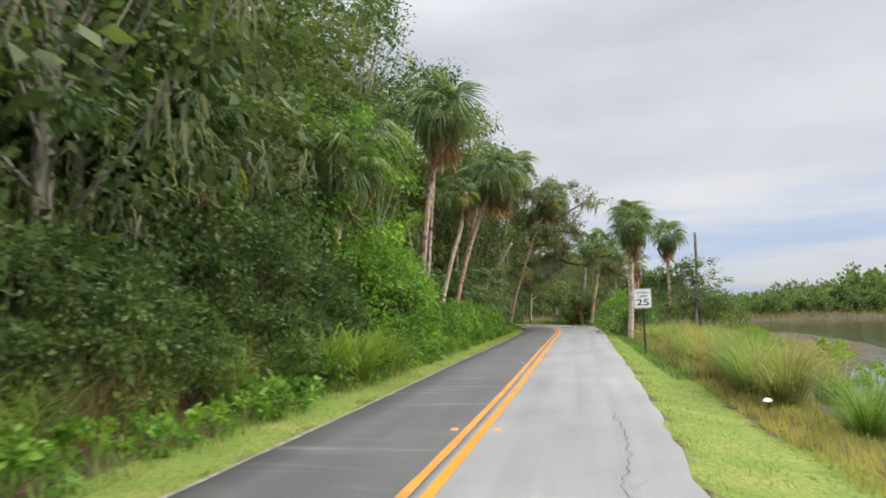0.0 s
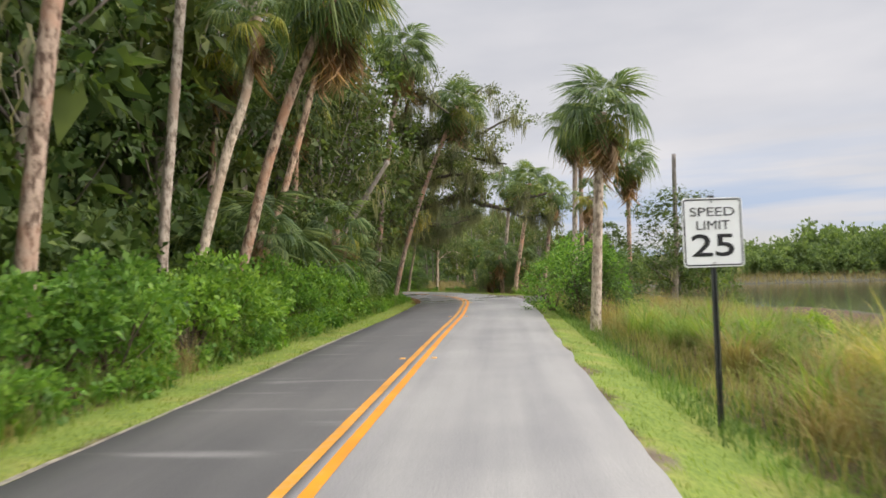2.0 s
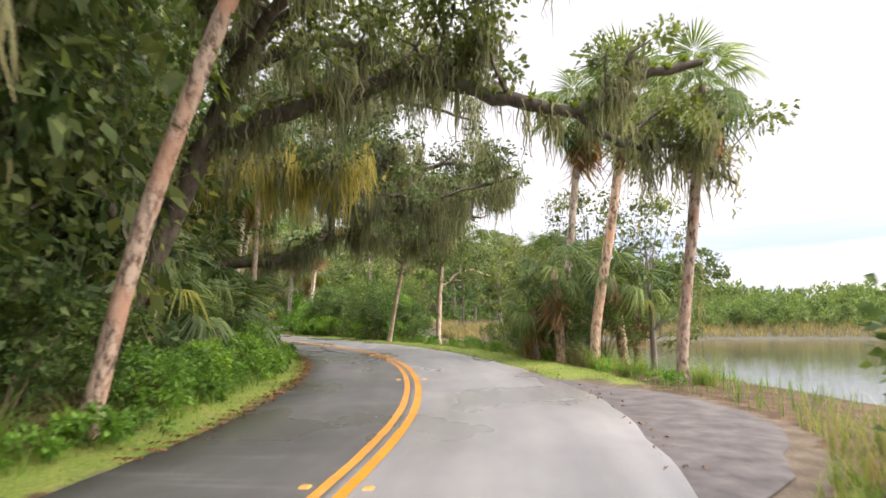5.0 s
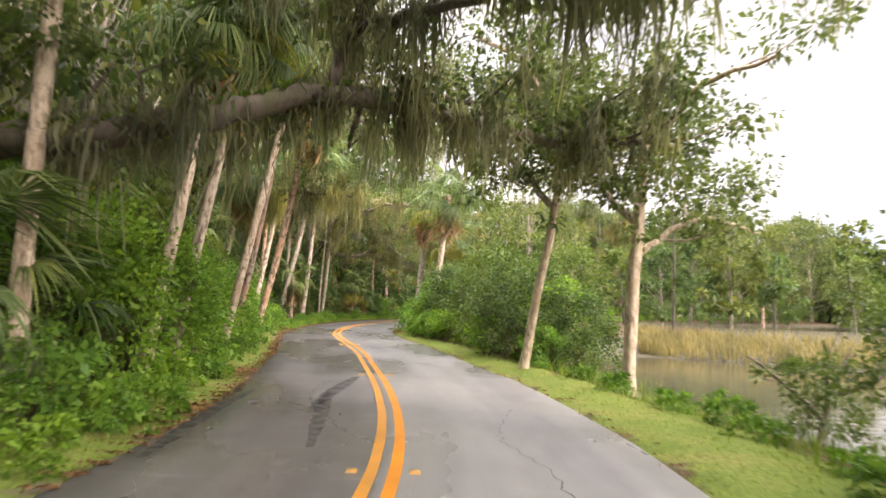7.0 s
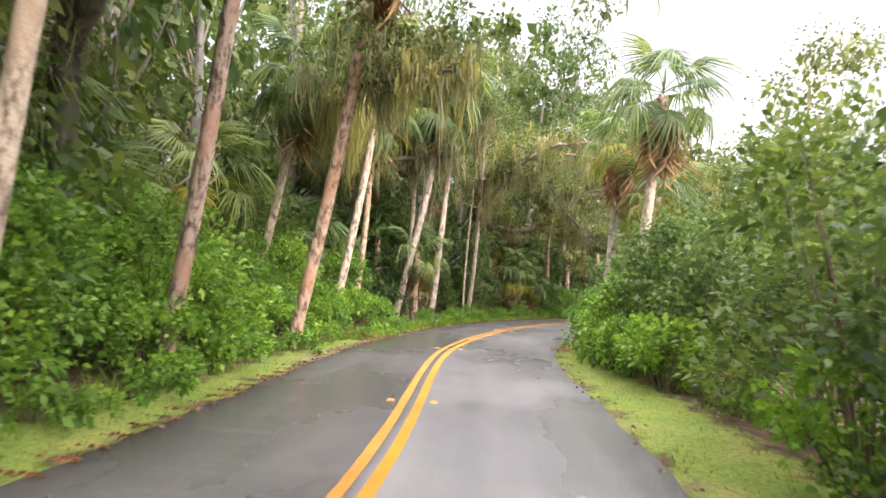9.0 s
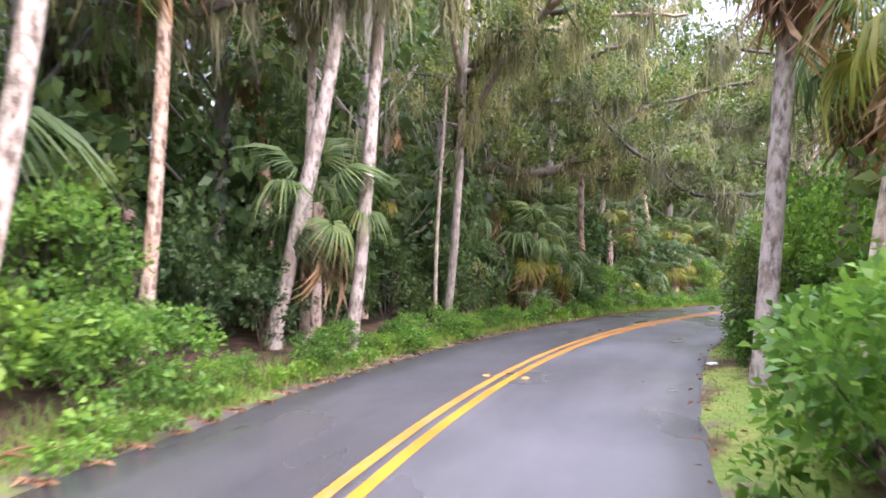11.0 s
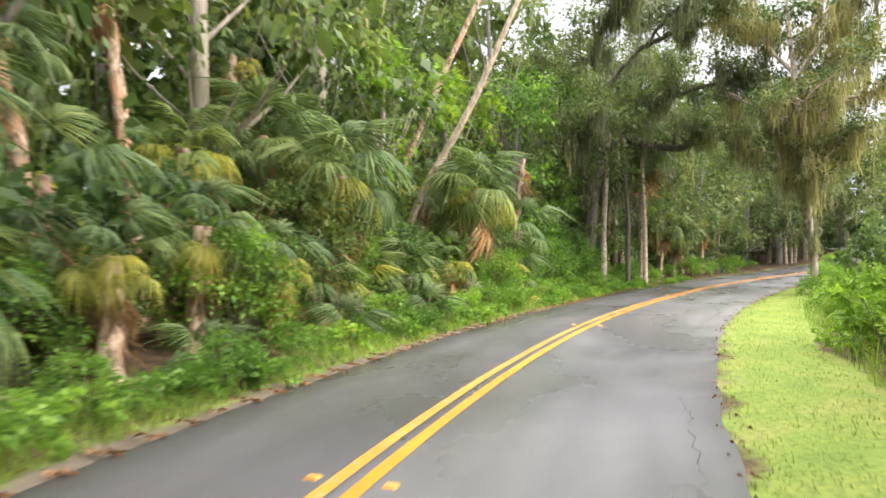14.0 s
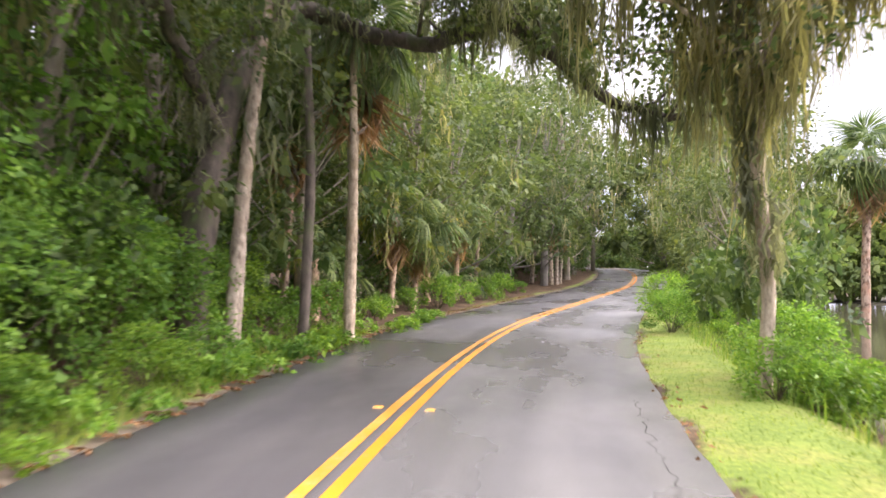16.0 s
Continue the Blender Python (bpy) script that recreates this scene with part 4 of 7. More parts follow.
SHRUB_WORDS = {
    "bright": ("shrub", "leafy bright green shrub crowding the grass verge", "shrub"),
    "dark": ("shrub", "dense dark green shrub at the forest edge", "shrub"),
    "tall_bright": ("tall_shrub", "tall leafy bright green shrub beside the road", "shrub"),
    "tall_dark": ("tall_shrub", "tall dense dark green shrub by the water", "shrub"),
    "lime": ("shrub", "yellow-green bush with fresh young leaves", "bush"),
    "weed": ("weed", "low leafy green weed at the road verge", "weed"),
    "far": ("bush", "rounded green bush on the far river bank", "bush"),
}


def shrub(kind_, x, y, scale, seed, tall=1.0, z=None):
    r_ = np.random.default_rng(5000 + seed)
    name, label, cat = SHRUB_WORDS[kind_]
    root = thing(name, label, cat, x, y, (ground_z(x, y) - 0.04) if z is None else z, 0, cat + "s along the road")
    root.matrix_basis = root.matrix_basis @ pose(0, 0, 0, 0, 0, r_.uniform(0, 360)) @ Matrix.Diagonal((scale, scale, scale * tall, 1))
    fol, stm, _ = SHRUBS[kind_][int(r_.integers(len(SHRUBS[kind_])))]
    part("foliage", fol, root)
    if kind_ != "weed":
        part("stemwork", stm, root, "thin brown stems", kind="stuff")
    return root


def thicket(kind_, places, label):
    """Many back-row shrubs that nobody could count, as one object."""
    r_ = np.random.default_rng(len(places))
    pieces = []
    for x, y, scale in places:
        v, f = SHRUBS[kind_][int(r_.integers(len(SHRUBS[kind_])))][2]
        a = r_.uniform(0, 6.283)
        rot = np.array([[math.cos(a), math.sin(a), 0], [-math.sin(a), math.cos(a), 0], [0, 0, 1]])
        pieces.append((v @ rot * scale * np.array([1, 1, r_.uniform(1.0, 1.5)]) + np.array([x, y, ground_z(x, y) - 0.05]), f))
    me_ = quick_mesh("undergrowth", *joined(pieces), SHRUBS[kind_][0][0].materials[0])
    return tagged(new("undergrowth", me_), label, "undergrowth", kind="stuff")


def spread_twigs(line, r_, every, reach, up, start=0.25):
    """Side branches along a limb: each a row of points with radius."""
    out = []
    n = len(line)
    length = np.linalg.norm(np.diff(line[:, :3], axis=0), axis=1).sum()
    for _ in range(max(1, int(length * (1 - start) / every))):
        q = line[int((start + (1 - start) * r_.random()) * (n - 1))]
        d = r_.standard_normal(3)
        d[2] = abs(d[2]) * up + 0.1 * r_.standard_normal()
        d = d / np.linalg.norm(d)
        L = reach * r_.uniform(0.5, 1.15)
        b = q[:3] + d * L * 0.5 + r_.standard_normal(3) * 0.14 * L
        e = q[:3] + d * L + r_.standard_normal(3) * 0.12 * L
        rad = min(q[3] * 0.55, 0.05)
        out.append(smooth_line([(*q[:3], rad), (*b, rad * 0.6), (*e, 0.008)], 0.35))
    return out


def live_oak(label, base, trunk, limbs, seed, crown=1.0, moss=1.0, twig_reach=1.7, every=0.42, leaf=0.12, moss_len=0.9, fern=0.0, leaf_mat=None, bark=None, gold=False, clump=0.48, name="live_oak", per=54, lit_limbs=()):
    """A spreading tree: trunk and limbs as rows (x, y, z, radius) in the place's own metres."""
    r_ = np.random.default_rng(7000 + seed)
    bx, by = base
    bz = ground_z(bx, by) - 0.1
    root = thing(name, label, "tree", bx, by, bz, 0)
    off = np.array([bx, by, bz, 0])
    tl = smooth_line(trunk, 0.35) - off
    tl[0, 3] *= 1.35
    part("trunk", quick_mesh("trunk", *tube(tl, 14, 0.07, seed), bark or M_BARK, True), root)
    lines, twigs = [], []
    for k, lb in enumerate(limbs):
        ll = smooth_line(lb, 0.3) - off
        ll[1:-1, :3] += r_.standard_normal((len(ll) - 2, 3)) * 0.025
        lines.append(ll)
        part("limb", quick_mesh("limb", *tube(ll, 10, 0.08, seed + k), bark or M_BARK, True), root)
        twigs += spread_twigs(ll, r_, every, twig_reach, 0.8)
    twigs += spread_twigs(tl, r_, 2.0, twig_reach, 0.6, 0.55)
    tw2 = []
    for t in twigs:
        tw2 += spread_twigs(t, r_, 0.55, twig_reach * 0.5, 0.7, 0.35)
    part("branchwork", quick_mesh("branchwork", *joined([tube(t[::2], 4, 0.05, 1) for t in twigs if len(t) > 3] + [tube(t[::3], 3, 0, 2) for t in tw2 if len(t) > 5]), bark or M_BARK, True), root, kind="stuff")
    ends = np.array([t[-1, :3] for t in twigs + tw2] + [t[len(t) // 2, :3] for t in tw2])
    if crown > 0:
        keep = r_.random(len(ends)) < crown
        e2 = ends[keep] if crown <= 1 else np.vstack([ends, ends + r_.standard_normal(ends.shape) * 0.5])
        part("crown", quick_mesh("crown", *clump_leaves(e2, r_.uniform(0.6, 1.25, len(e2)) * clump, per, leaf, leaf * 0.55, r_, None, 0.2, 0.65, core=5), leaf_mat or M_OAK), root, kind="stuff")
    if moss > 0:
        pts = []
        for ll in lines + twigs:
            n = max(1, int(len(ll) * 0.75 * moss))
            where = (r_.integers(0, len(ll), max(1, n // 4))[:, None] + r_.integers(-1, 2, (max(1, n // 4), 4))).ravel().clip(0, len(ll) - 1)
            pts.append(ll[where, :3] + r_.standard_normal((len(where), 3)) * np.array([0.08, 0.08, 0.02]) - np.array([0, 0, 0.03]))
        sunny = [pts[k] for k in lit_limbs]
        pts = np.vstack([q for k, q in enumerate(pts) if k not in lit_limbs])
        part("hanging_moss", quick_mesh("hanging_moss", *moss_at(pts, moss_len * (0.3 + 1.25 * r_.random(len(pts)) ** 1.6), r_, 24, 0.17, 0.040), M_MOSS_LIT if gold else M_MOSS), root, "grey-green hanging moss", kind="stuff")
        # moss on these limbs takes the colour with sunlight painted in
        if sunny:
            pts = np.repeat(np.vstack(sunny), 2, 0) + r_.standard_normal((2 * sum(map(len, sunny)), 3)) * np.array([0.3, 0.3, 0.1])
            part("hanging_moss", quick_mesh("hanging_moss", *moss_at(pts, 1.7 * (0.3 + 0.8 * r_.random(len(pts))), r_, 26, 0.18, 0.05), M_MOSS_LIT), root, "hanging moss with sunlight put in as golden green", kind="stuff")
    if fern > 0:
        fp = []
        for ll in lines[:2]:
            n = int(len(ll) * 26 * fern)
            q = ll[r_.integers(0, len(ll), n)]
            a = r_.uniform(-1.3, 1.3, n)
            o = np.column_stack([np.zeros(n), np.sin(a), np.cos(a)])
            o[:, 0] = r_.uniform(-0.3, 0.3, n)
            fp.append((q[:, :3] + o * q[:, 3:4] * 0.95, o))
        p, o = np.vstack([a for a, _ in fp]), np.vstack([b for _, b in fp])
        part("fern", quick_mesh("fern", *leaf_quads(p, o + r_.standard_normal(o.shape) * 0.4, 0.13 * r_.uniform(0.6, 1.3, len(p)), 0.055, r_), M_FERN), root, "small green ferns on top of the limb", kind="stuff")
    return root


def forest_tree_meshes(seed, height, spread, mat, clumps=60, per=70, leaf=0.14, bark=None, moss=0, core=14):
    r_ = np.random.default_rng(seed)
    lean = r_.uniform(-0.9, 0.9, 2)
    tl = smooth_line([(0, 0, 0, 0.20), (lean[0] * 0.3, lean[1] * 0.3, height * 0.35, 0.15), (lean[0], lean[1], height * 0.8, 0.06)], 0.5)
    br, cs = [], []
    for k in range(clumps):
        t = 0.16 + 0.84 * r_.random() ** 0.85
        a = r_.random() * 6.283
        rr = spread * (0.10 + 0.90 * math.sqrt(r_.random())) * (0.62 + 0.5 * math.sin(math.pi * min(1, t * 1.02)))
        q = np.array([lean[0] * t + rr * math.cos(a), lean[1] * t + rr * math.sin(a), height * t])
        cs.append(q)
        if k % 3 == 0:
            s = tl[int(min(0.9, t * 0.75) * (len(tl) - 1))]
            br.append(tube(smooth_line([(*s[:3], 0.045), (*(s[:3] * 0.45 + q * 0.55 + (0, 0, -0.25)), 0.028), (*q, 0.008)], 1.2), 4, 0, k))
    cs = np.array(cs)
    out = [("trunk", quick_mesh("trunk", *tube(tl, 9, 0.06, seed), bark or M_BARK_GREY, True), ""),
           ("branchwork", quick_mesh("branchwork", *joined(br), bark or M_BARK_GREY, True), ""),
           ("crown", quick_mesh("crown", *clump_leaves(cs, r_.uniform(0.45, 0.95, clumps) * spread * 0.42, per, leaf, leaf * 0.55, r_, (0, 0, height * 0.5), 0.15, 0.8, core, 2.2), mat), "")]
    if moss:
        p = cs[r_.integers(0, clumps, moss)] + r_.standard_normal((moss, 3)) * 0.5
        out.append(("hanging_moss", quick_mesh("hanging_moss", *moss_at(p, 0.9 * r_.uniform(0.4, 1.4, moss), r_, 14, 0.24, 0.055), M_MOSS), "grey-green hanging moss"))
    return out


FOREST = {
    "dark": [forest_tree_meshes(200 + k, 10.0 + k, 2.7, M_SHRUB_DARK, moss=8) for k in range(3)],
    "oak": [forest_tree_meshes(210 + k, 9.0 + k, 3.0, M_OAK, moss=22) for k in range(3)],
    "back": [forest_tree_meshes(240 + k, 10.5 + k, 3.0, (M_SHRUB_DARK, M_OAK)[k], 40, 34, 0.34) for k in range(2)],
    "vine": [forest_tree_meshes(230 + k, 7.8 + k, 2.0, M_SHRUB, 80, 62, 0.11) for k in range(2)],
    "lime": [forest_tree_meshes(220 + k, 7.5, 2.3, M_LIME, 44, 62, 0.13) for k in range(2)],
}
FOREST["wall"] = [forest_tree_meshes(250 + k, 12.0 + k, 2.9, (M_SHRUB_DARK, M_OAK, M_SHRUB_DARK)[k], 95, 72, 0.125, moss=14) for k in range(3)]
FOREST_WORDS = {"wall": "tall leafy tree in deep shade, part of the forest wall", "back": "tall green tree deep in the forest", "dark": "tall dark green broadleaf tree crowding the forest edge", "oak": "oak in dense dull green leaf hung with moss", "vine": "tree smothered in bright green climbing vines", "lime": "slender tree with bright lime-green leaves"}


def forest_tree(kind_, x, y, scale, seed, tall=1.0):
    r_ = np.random.default_rng(8000 + seed)
    root = thing("tree", FOREST_WORDS[kind_], "tree", x, y, ground_z(x, y) - 0.1, 0, "forest trees behind the verge")
    root.matrix_basis = root.matrix_basis @ pose(0, 0, 0, 0, 0, r_.uniform(0, 360)) @ Matrix.Diagonal((scale, scale, scale * tall, 1))
    for nm, me_, lb in FOREST[kind_][int(r_.integers(len(FOREST[kind_])))]:
        part(nm, me_, root, lb, kind="stuff" if nm != "trunk" else "")
    return root


TUFTS = []
for k in range(4):
    r_ = np.random.default_rng(300 + k)
    q = r_.standard_normal((150, 2)) * 0.16
    TUFTS.append(quick_mesh("blades", *grass_blades(q, np.zeros(150), 1.15, 0.022, r_, 0.95, 4), M_TALL))
TUFT_DRY = quick_mesh("blades", *grass_blades(np.random.default_rng(310).standard_normal((130, 2)) * 0.16, np.zeros(130), 1.0, 0.014, np.random.default_rng(311), 0.8, 4), M_STRAW)


TUFT_THATCH = quick_mesh("thatch", *grass_blades(np.random.default_rng(312).standard_normal((40, 2)) * 0.15, np.zeros(40), 0.8, 0.014, np.random.default_rng(313), 1.2, 4), M_STRAW)


def arching_blades(seed, count, length, width, mat, spread=0.14):
    """Long blades that rise from one root, arch over and hang at the tips."""
    r_ = np.random.default_rng(seed)
    v, f = [], []
    for k in range(count):
        a, L = r_.random() * 6.283, length * r_.uniform(0.6, 1.15)
        out, side = np.array([math.cos(a), math.sin(a), 0]), np.array([-math.sin(a), math.cos(a), 0])
        p = out * spread * math.sqrt(r_.random()) + side * r_.uniform(-0.05, 0.05)
        tilt, bend = r_.uniform(0.08, 0.55), r_.uniform(0.16, 0.36)
        for j in range(7):
            w = width * (0.7, 1.0, 1.0, 0.9, 0.75, 0.5, 0.08)[j] * 0.5
            v += [p - side * w, p + side * w]
            p = p + (out * math.sin(tilt) + np.array([0, 0, math.cos(tilt)])) * L / 6
            tilt += bend * (0.5 + 0.25 * j)
        b = k * 14
        f += [(b + 2 * j, b + 2 * j + 1, b + 2 * j + 3, b + 2 * j + 2) for j in range(6)]
    v = np.array(v)
    v[:, 2] = np.maximum(v[:, 2], 0.03)
    return quick_mesh("blades", v, np.array(f), mat)


SWORD = [arching_blades(340 + k, 120, 1.45, 0.034, M_TALL) for k in range(3)]
PLUME = [arching_blades(345 + k, 420, 1.25, 0.011, (M_TALL, M_MARSH, M_STRAW)[k], 0.2) for k in range(3)]
CLUMP_WORDS = {"sword": "big clump of broad arching green grass blades on the verge", "plume": "big fountain of fine arching marsh grass by the river"}


def big_clump(kind_, x, y, scale, seed, which=0):
    r_ = np.random.default_rng(9500 + seed)
    root = new("grass_clump", (SWORD if kind_ == "sword" else PLUME)[which % 3])
    root.matrix_basis = pose(x, y, ground_z(x, y) - 0.02, 0, 0, r_.uniform(0, 360)) @ Matrix.Scale(scale, 4)
    part("thatch", TUFT_THATCH, root, "dead straw at the base of the clump", kind="stuff")
    return tagged(root, CLUMP_WORDS[kind_], "grass clump", "grass clumps on the verge")


def tuft(x, y, scale, seed, dry=False):
    r_ = np.random.default_rng(9000 + seed)
    ob = new("grass_clump", TUFT_DRY if dry else TUFTS[int(r_.integers(4))])
    ob.matrix_basis = pose(x, y, ground_z(x, y) - 0.02, 0, 0, r_.uniform(0, 360)) @ Matrix.Scale(scale, 4)
    part("thatch", TUFT_THATCH, ob, "dead straw at the base of the clump", kind="stuff")
    return tagged(ob, "dry straw-coloured clump of arching grass" if dry else "clump of long arching green grass blades", "grass clump", "grass clumps on the verge")


# ---- the speed sign ----
def speed_sign(x, y, rz):
    z = ground_z(x, y)
    root = thing("speed_limit_sign", "white speed limit 25 sign on a dark steel post", "road sign", x, y, z, rz)
    bm = bmesh.new()
    prof = [(-0.03, 0.0), (-0.03, 0.012), (-0.012, 0.012), (-0.012, 0.034), (0.012, 0.034), (0.012, 0.012), (0.03, 0.012), (0.03, 0.0), (0.008, 0.0), (0.008, 0.026), (-0.008, 0.026), (-0.008, 0.0)]
    lo = [bm.verts.new((a, b, -0.3)) for a, b in prof]
    hi = [bm.verts.new((a, b, 2.32)) for a, b in prof]
    for k in range(len(prof)):
        j = (k + 1) % len(prof)
        bm.faces.new((lo[k], lo[j], hi[j], hi[k]))
    bm.faces.new(hi)
    part("post", from_bmesh("post", bm, M_POST), root, "dark channel-section steel post")

    def plate(name, w, h, y_, t, mat, corner, parent, label="", hole=None):
        bm = bmesh.new()
        def outline(w, h, c):
            pts = []
            for cx, cz, a0 in ((w / 2 - c, h / 2 - c, 0), (-w / 2 + c, h / 2 - c, 90), (-w / 2 + c, -h / 2 + c, 180), (w / 2 - c, -h / 2 + c, 270)):
                for a in range(0, 91, 18):
                    pts.append((cx + c * math.cos(radians(a0 + a)), cz + c * math.sin(radians(a0 + a))))
            return pts
        o = outline(w, h, corner)
        f = [bm.verts.new((a, y_, b)) for a, b in o]
        b_ = [bm.verts.new((a, y_ + t, b)) for a, b in o]
        n = len(o)
        for k in range(n):
            bm.faces.new((f[k], f[(k + 1) % n], b_[(k + 1) % n], b_[k]))
        if hole:
            q = [bm.verts.new((a, y_, b)) for a, b in outline(w - 2 * hole, h - 2 * hole, max(0.004, corner - hole))]
            for k in range(n):
                bm.faces.new((f[k], q[k], q[(k + 1) % n], f[(k + 1) % n]))
        else:
            bm.faces.new(f)
            bm.faces.new(b_[::-1])
        ob = part(name, from_bmesh(name, bm, mat), parent, label)
        ob.location = (0, 0, 1.95)
        return ob
    panel = plate("panel", 0.61, 0.69, -0.016, 0.004, M_SIGN, 0.04, root, "white reflective panel")
    border = plate("border", 0.585, 0.665, -0.0185, 0.001, M_INK, 0.035, panel, "thin black border", 0.013)
    border.location = (0, 0, 0)
    for text, cap, wide, zz in (("SPEED", 0.088, 0.45, 0.162), ("LIMIT", 0.088, 0.335, 0.027), ("25", 0.225, 0.43, -0.235)):
        cu = bpy.data.curves.new("lettering", "FONT")
        cu.body, cu.size, cu.align_x, cu.extrude, cu.offset = text, 1.0, "CENTER", 0.003, 0.0 if cap < 0.2 else 0.012
        cu.resolution_u = 4
        tmp = bpy.data.objects.new("tmp", cu)
        scene.collection.objects.link(tmp)
        me_ = bpy.data.meshes.new_from_object(tmp.evaluated_get(bpy.context.evaluated_depsgraph_get()))
        bpy.data.objects.remove(tmp)
        me_.materials.clear()
        me_.materials.append(M_INK)
        span = np.array([v.co[:2] for v in me_.vertices])
        low, high = span.min(0), span.max(0)
        part("lettering", me_, panel, "black lettering " + text, pose(0, -0.0185, zz, 90, 0, 0) @ Matrix.Diagonal((wide / (high[0] - low[0]), cap / (high[1] - low[1]), 0.2, 1)))
    bm = bmesh.new()
    bmesh.ops.create_cone(bm, cap_ends=True, segments=8, radius1=0.009, radius2=0.009, depth=0.008)
    bolt = from_bmesh("bolt", bm, M_POST)
    for zz in (0.305, -0.305):
        part("bolt", bolt, panel, "", pose(0, -0.019, zz, 90, 0, 0))
    return root


speed_sign(7.30, 21.95, -6)

# ---- palms by the straight road ----
cabbage_palm(-0.68, 25.15, [(0.22, 0, 3.0), (0.60, 0, 6.2), (1.30, 0, 9.6)], 0.17, 26, 14, 0.2, 1.15, 1, pale=False)
cabbage_palm(-0.46, 30.45, [(0.12, 0, 2.6), (0.42, 0, 6.0), (0.80, 0, 11.0)], 0.15, 22, 10, 0.1, 1.1, 2, pale=True)
cabbage_palm(-0.05, 30.55, [(0.42, 0, 1.8), (1.0, 0, 4.1), (1.48, 0, 5.6), (1.75, 0, 7.3)], 0.14, 11, 5, 0.3, 0.75, 3, pale=True, label="slim cabbage palm with a bent pale trunk and small crown")
cabbage_palm(0.48, 31.7, [(0.52, 0, 1.5), (1.30, 0, 4.4), (2.15, 0, 6.7), (2.95, 0, 8.3)], 0.16, 24, 14, 0.15, 1.1, 4, label="cabbage palm leaning over the road, skirted with dead fronds")
cabbage_palm(0.85, 34.6, [(0.5, 0.4, 2.6), (1.3, 0.6, 5.4), (2.2, 0.8, 8.8)], 0.13, 20, 12, 0.1, 1.0, 5)
cabbage_palm(4.6, 46.4, [(0.4, -0.2, 4.0), (1.0, -0.4, 8.5), (1.7, -0.6, 12.0)], 0.17, 24, 10, 0.1, 1.2, 6)
cabbage_palm(1.4, 57.6, [(0.3, 0.2, 4.0), (0.8, 0.3, 9.2)], 0.16, 20, 8, 0.1, 1.15, 7)
cabbage_palm(-5.3, 13.2, [(0.1, 0, 2.6), (0.2, 0, 5.1)], 0.16, 20, 30, 0.25, 1.15, 8, "cabbage palm hung with pale dead fronds among the trees")
cabbage_palm(-3.0, 21.4, [(-0.1, 0, 3.2), (0.6, 0, 7.4)], 0.16, 20, 12, 0.15, 1.15, 10)
cabbage_palm(-0.9, 36.6, [(0.2, 0, 4.2), (0.6, 0, 8.6)], 0.15, 20, 12, 0.15, 1.1, 11)
cabbage_palm(1.2, 40.5, [(0.3, 0, 4.2), (0.5, 0, 8.2)], 0.15, 20, 12, 0.15, 1.1, 12)
# on the river side
cabbage_palm(9.83, 31.65, [(0.10, 0, 1.7), (0.20, -0.05, 3.6), (0.36, -0.1, 5.75)], 0.165, 22, 26, 0.2, 0.82, 13, "cabbage palm with straight grey trunk on the river verge", True)
cabbage_palm(13.45, 43.2, [(0.08, 0, 3.0), (0.30, 0, 8.0)], 0.15, 20, 22, 0.1, 0.95, 14, pale=True)
cabbage_palm(14.1, 43.9, [(0.0, 0, 3.0), (0.15, 0, 7.9)], 0.14, 18, 20, 0.1, 0.9, 15)
cabbage_palm(17.0, 45.2, [(0.0, 0, 3.0), (0.10, 0, 6.9)], 0.14, 22, 22, 0.1, 0.95, 16, "cabbage palm with a red-brown skirt standing over the bushes")
cabbage_palm(13.0, 39.9, [(0.0, 0, 2.0), (0.0, 0, 4.5)], 0.12, 10, 14, 0.3, 0.6, 20, "small cabbage palm half hidden behind the bushes")
cabbage_palm(5.6, 47.5, [(0.7, 0, 3.0), (2.0, 0, 6.6), (3.5, 0, 10.0)], 0.15, 22, 18, 0.15, 1.05, 21, "cabbage palm leaning far out above the road")
cabbage_palm(14.1, 56.4, [(0.12, 0, 1.4), (0.55, -0.1, 3.8), (1.15, -0.2, 7.4)], 0.17, 22, 16, 0.1, 1.05, 17)
cabbage_palm(13.9, 59.4, [(0.25, 0, 2.4), (0.85, -0.1, 7.8)], 0.16, 20, 16, 0.1, 1.05, 18, pale=True)
cabbage_palm(14.9, 52.75, [(0.12, 0, 1.5), (0.38, -0.1, 3.6), (0.66, -0.2, 6.3)], 0.15, 16, 26, 0.1, 0.85, 19, label="cabbage palm hung with dead fronds at the water's edge")

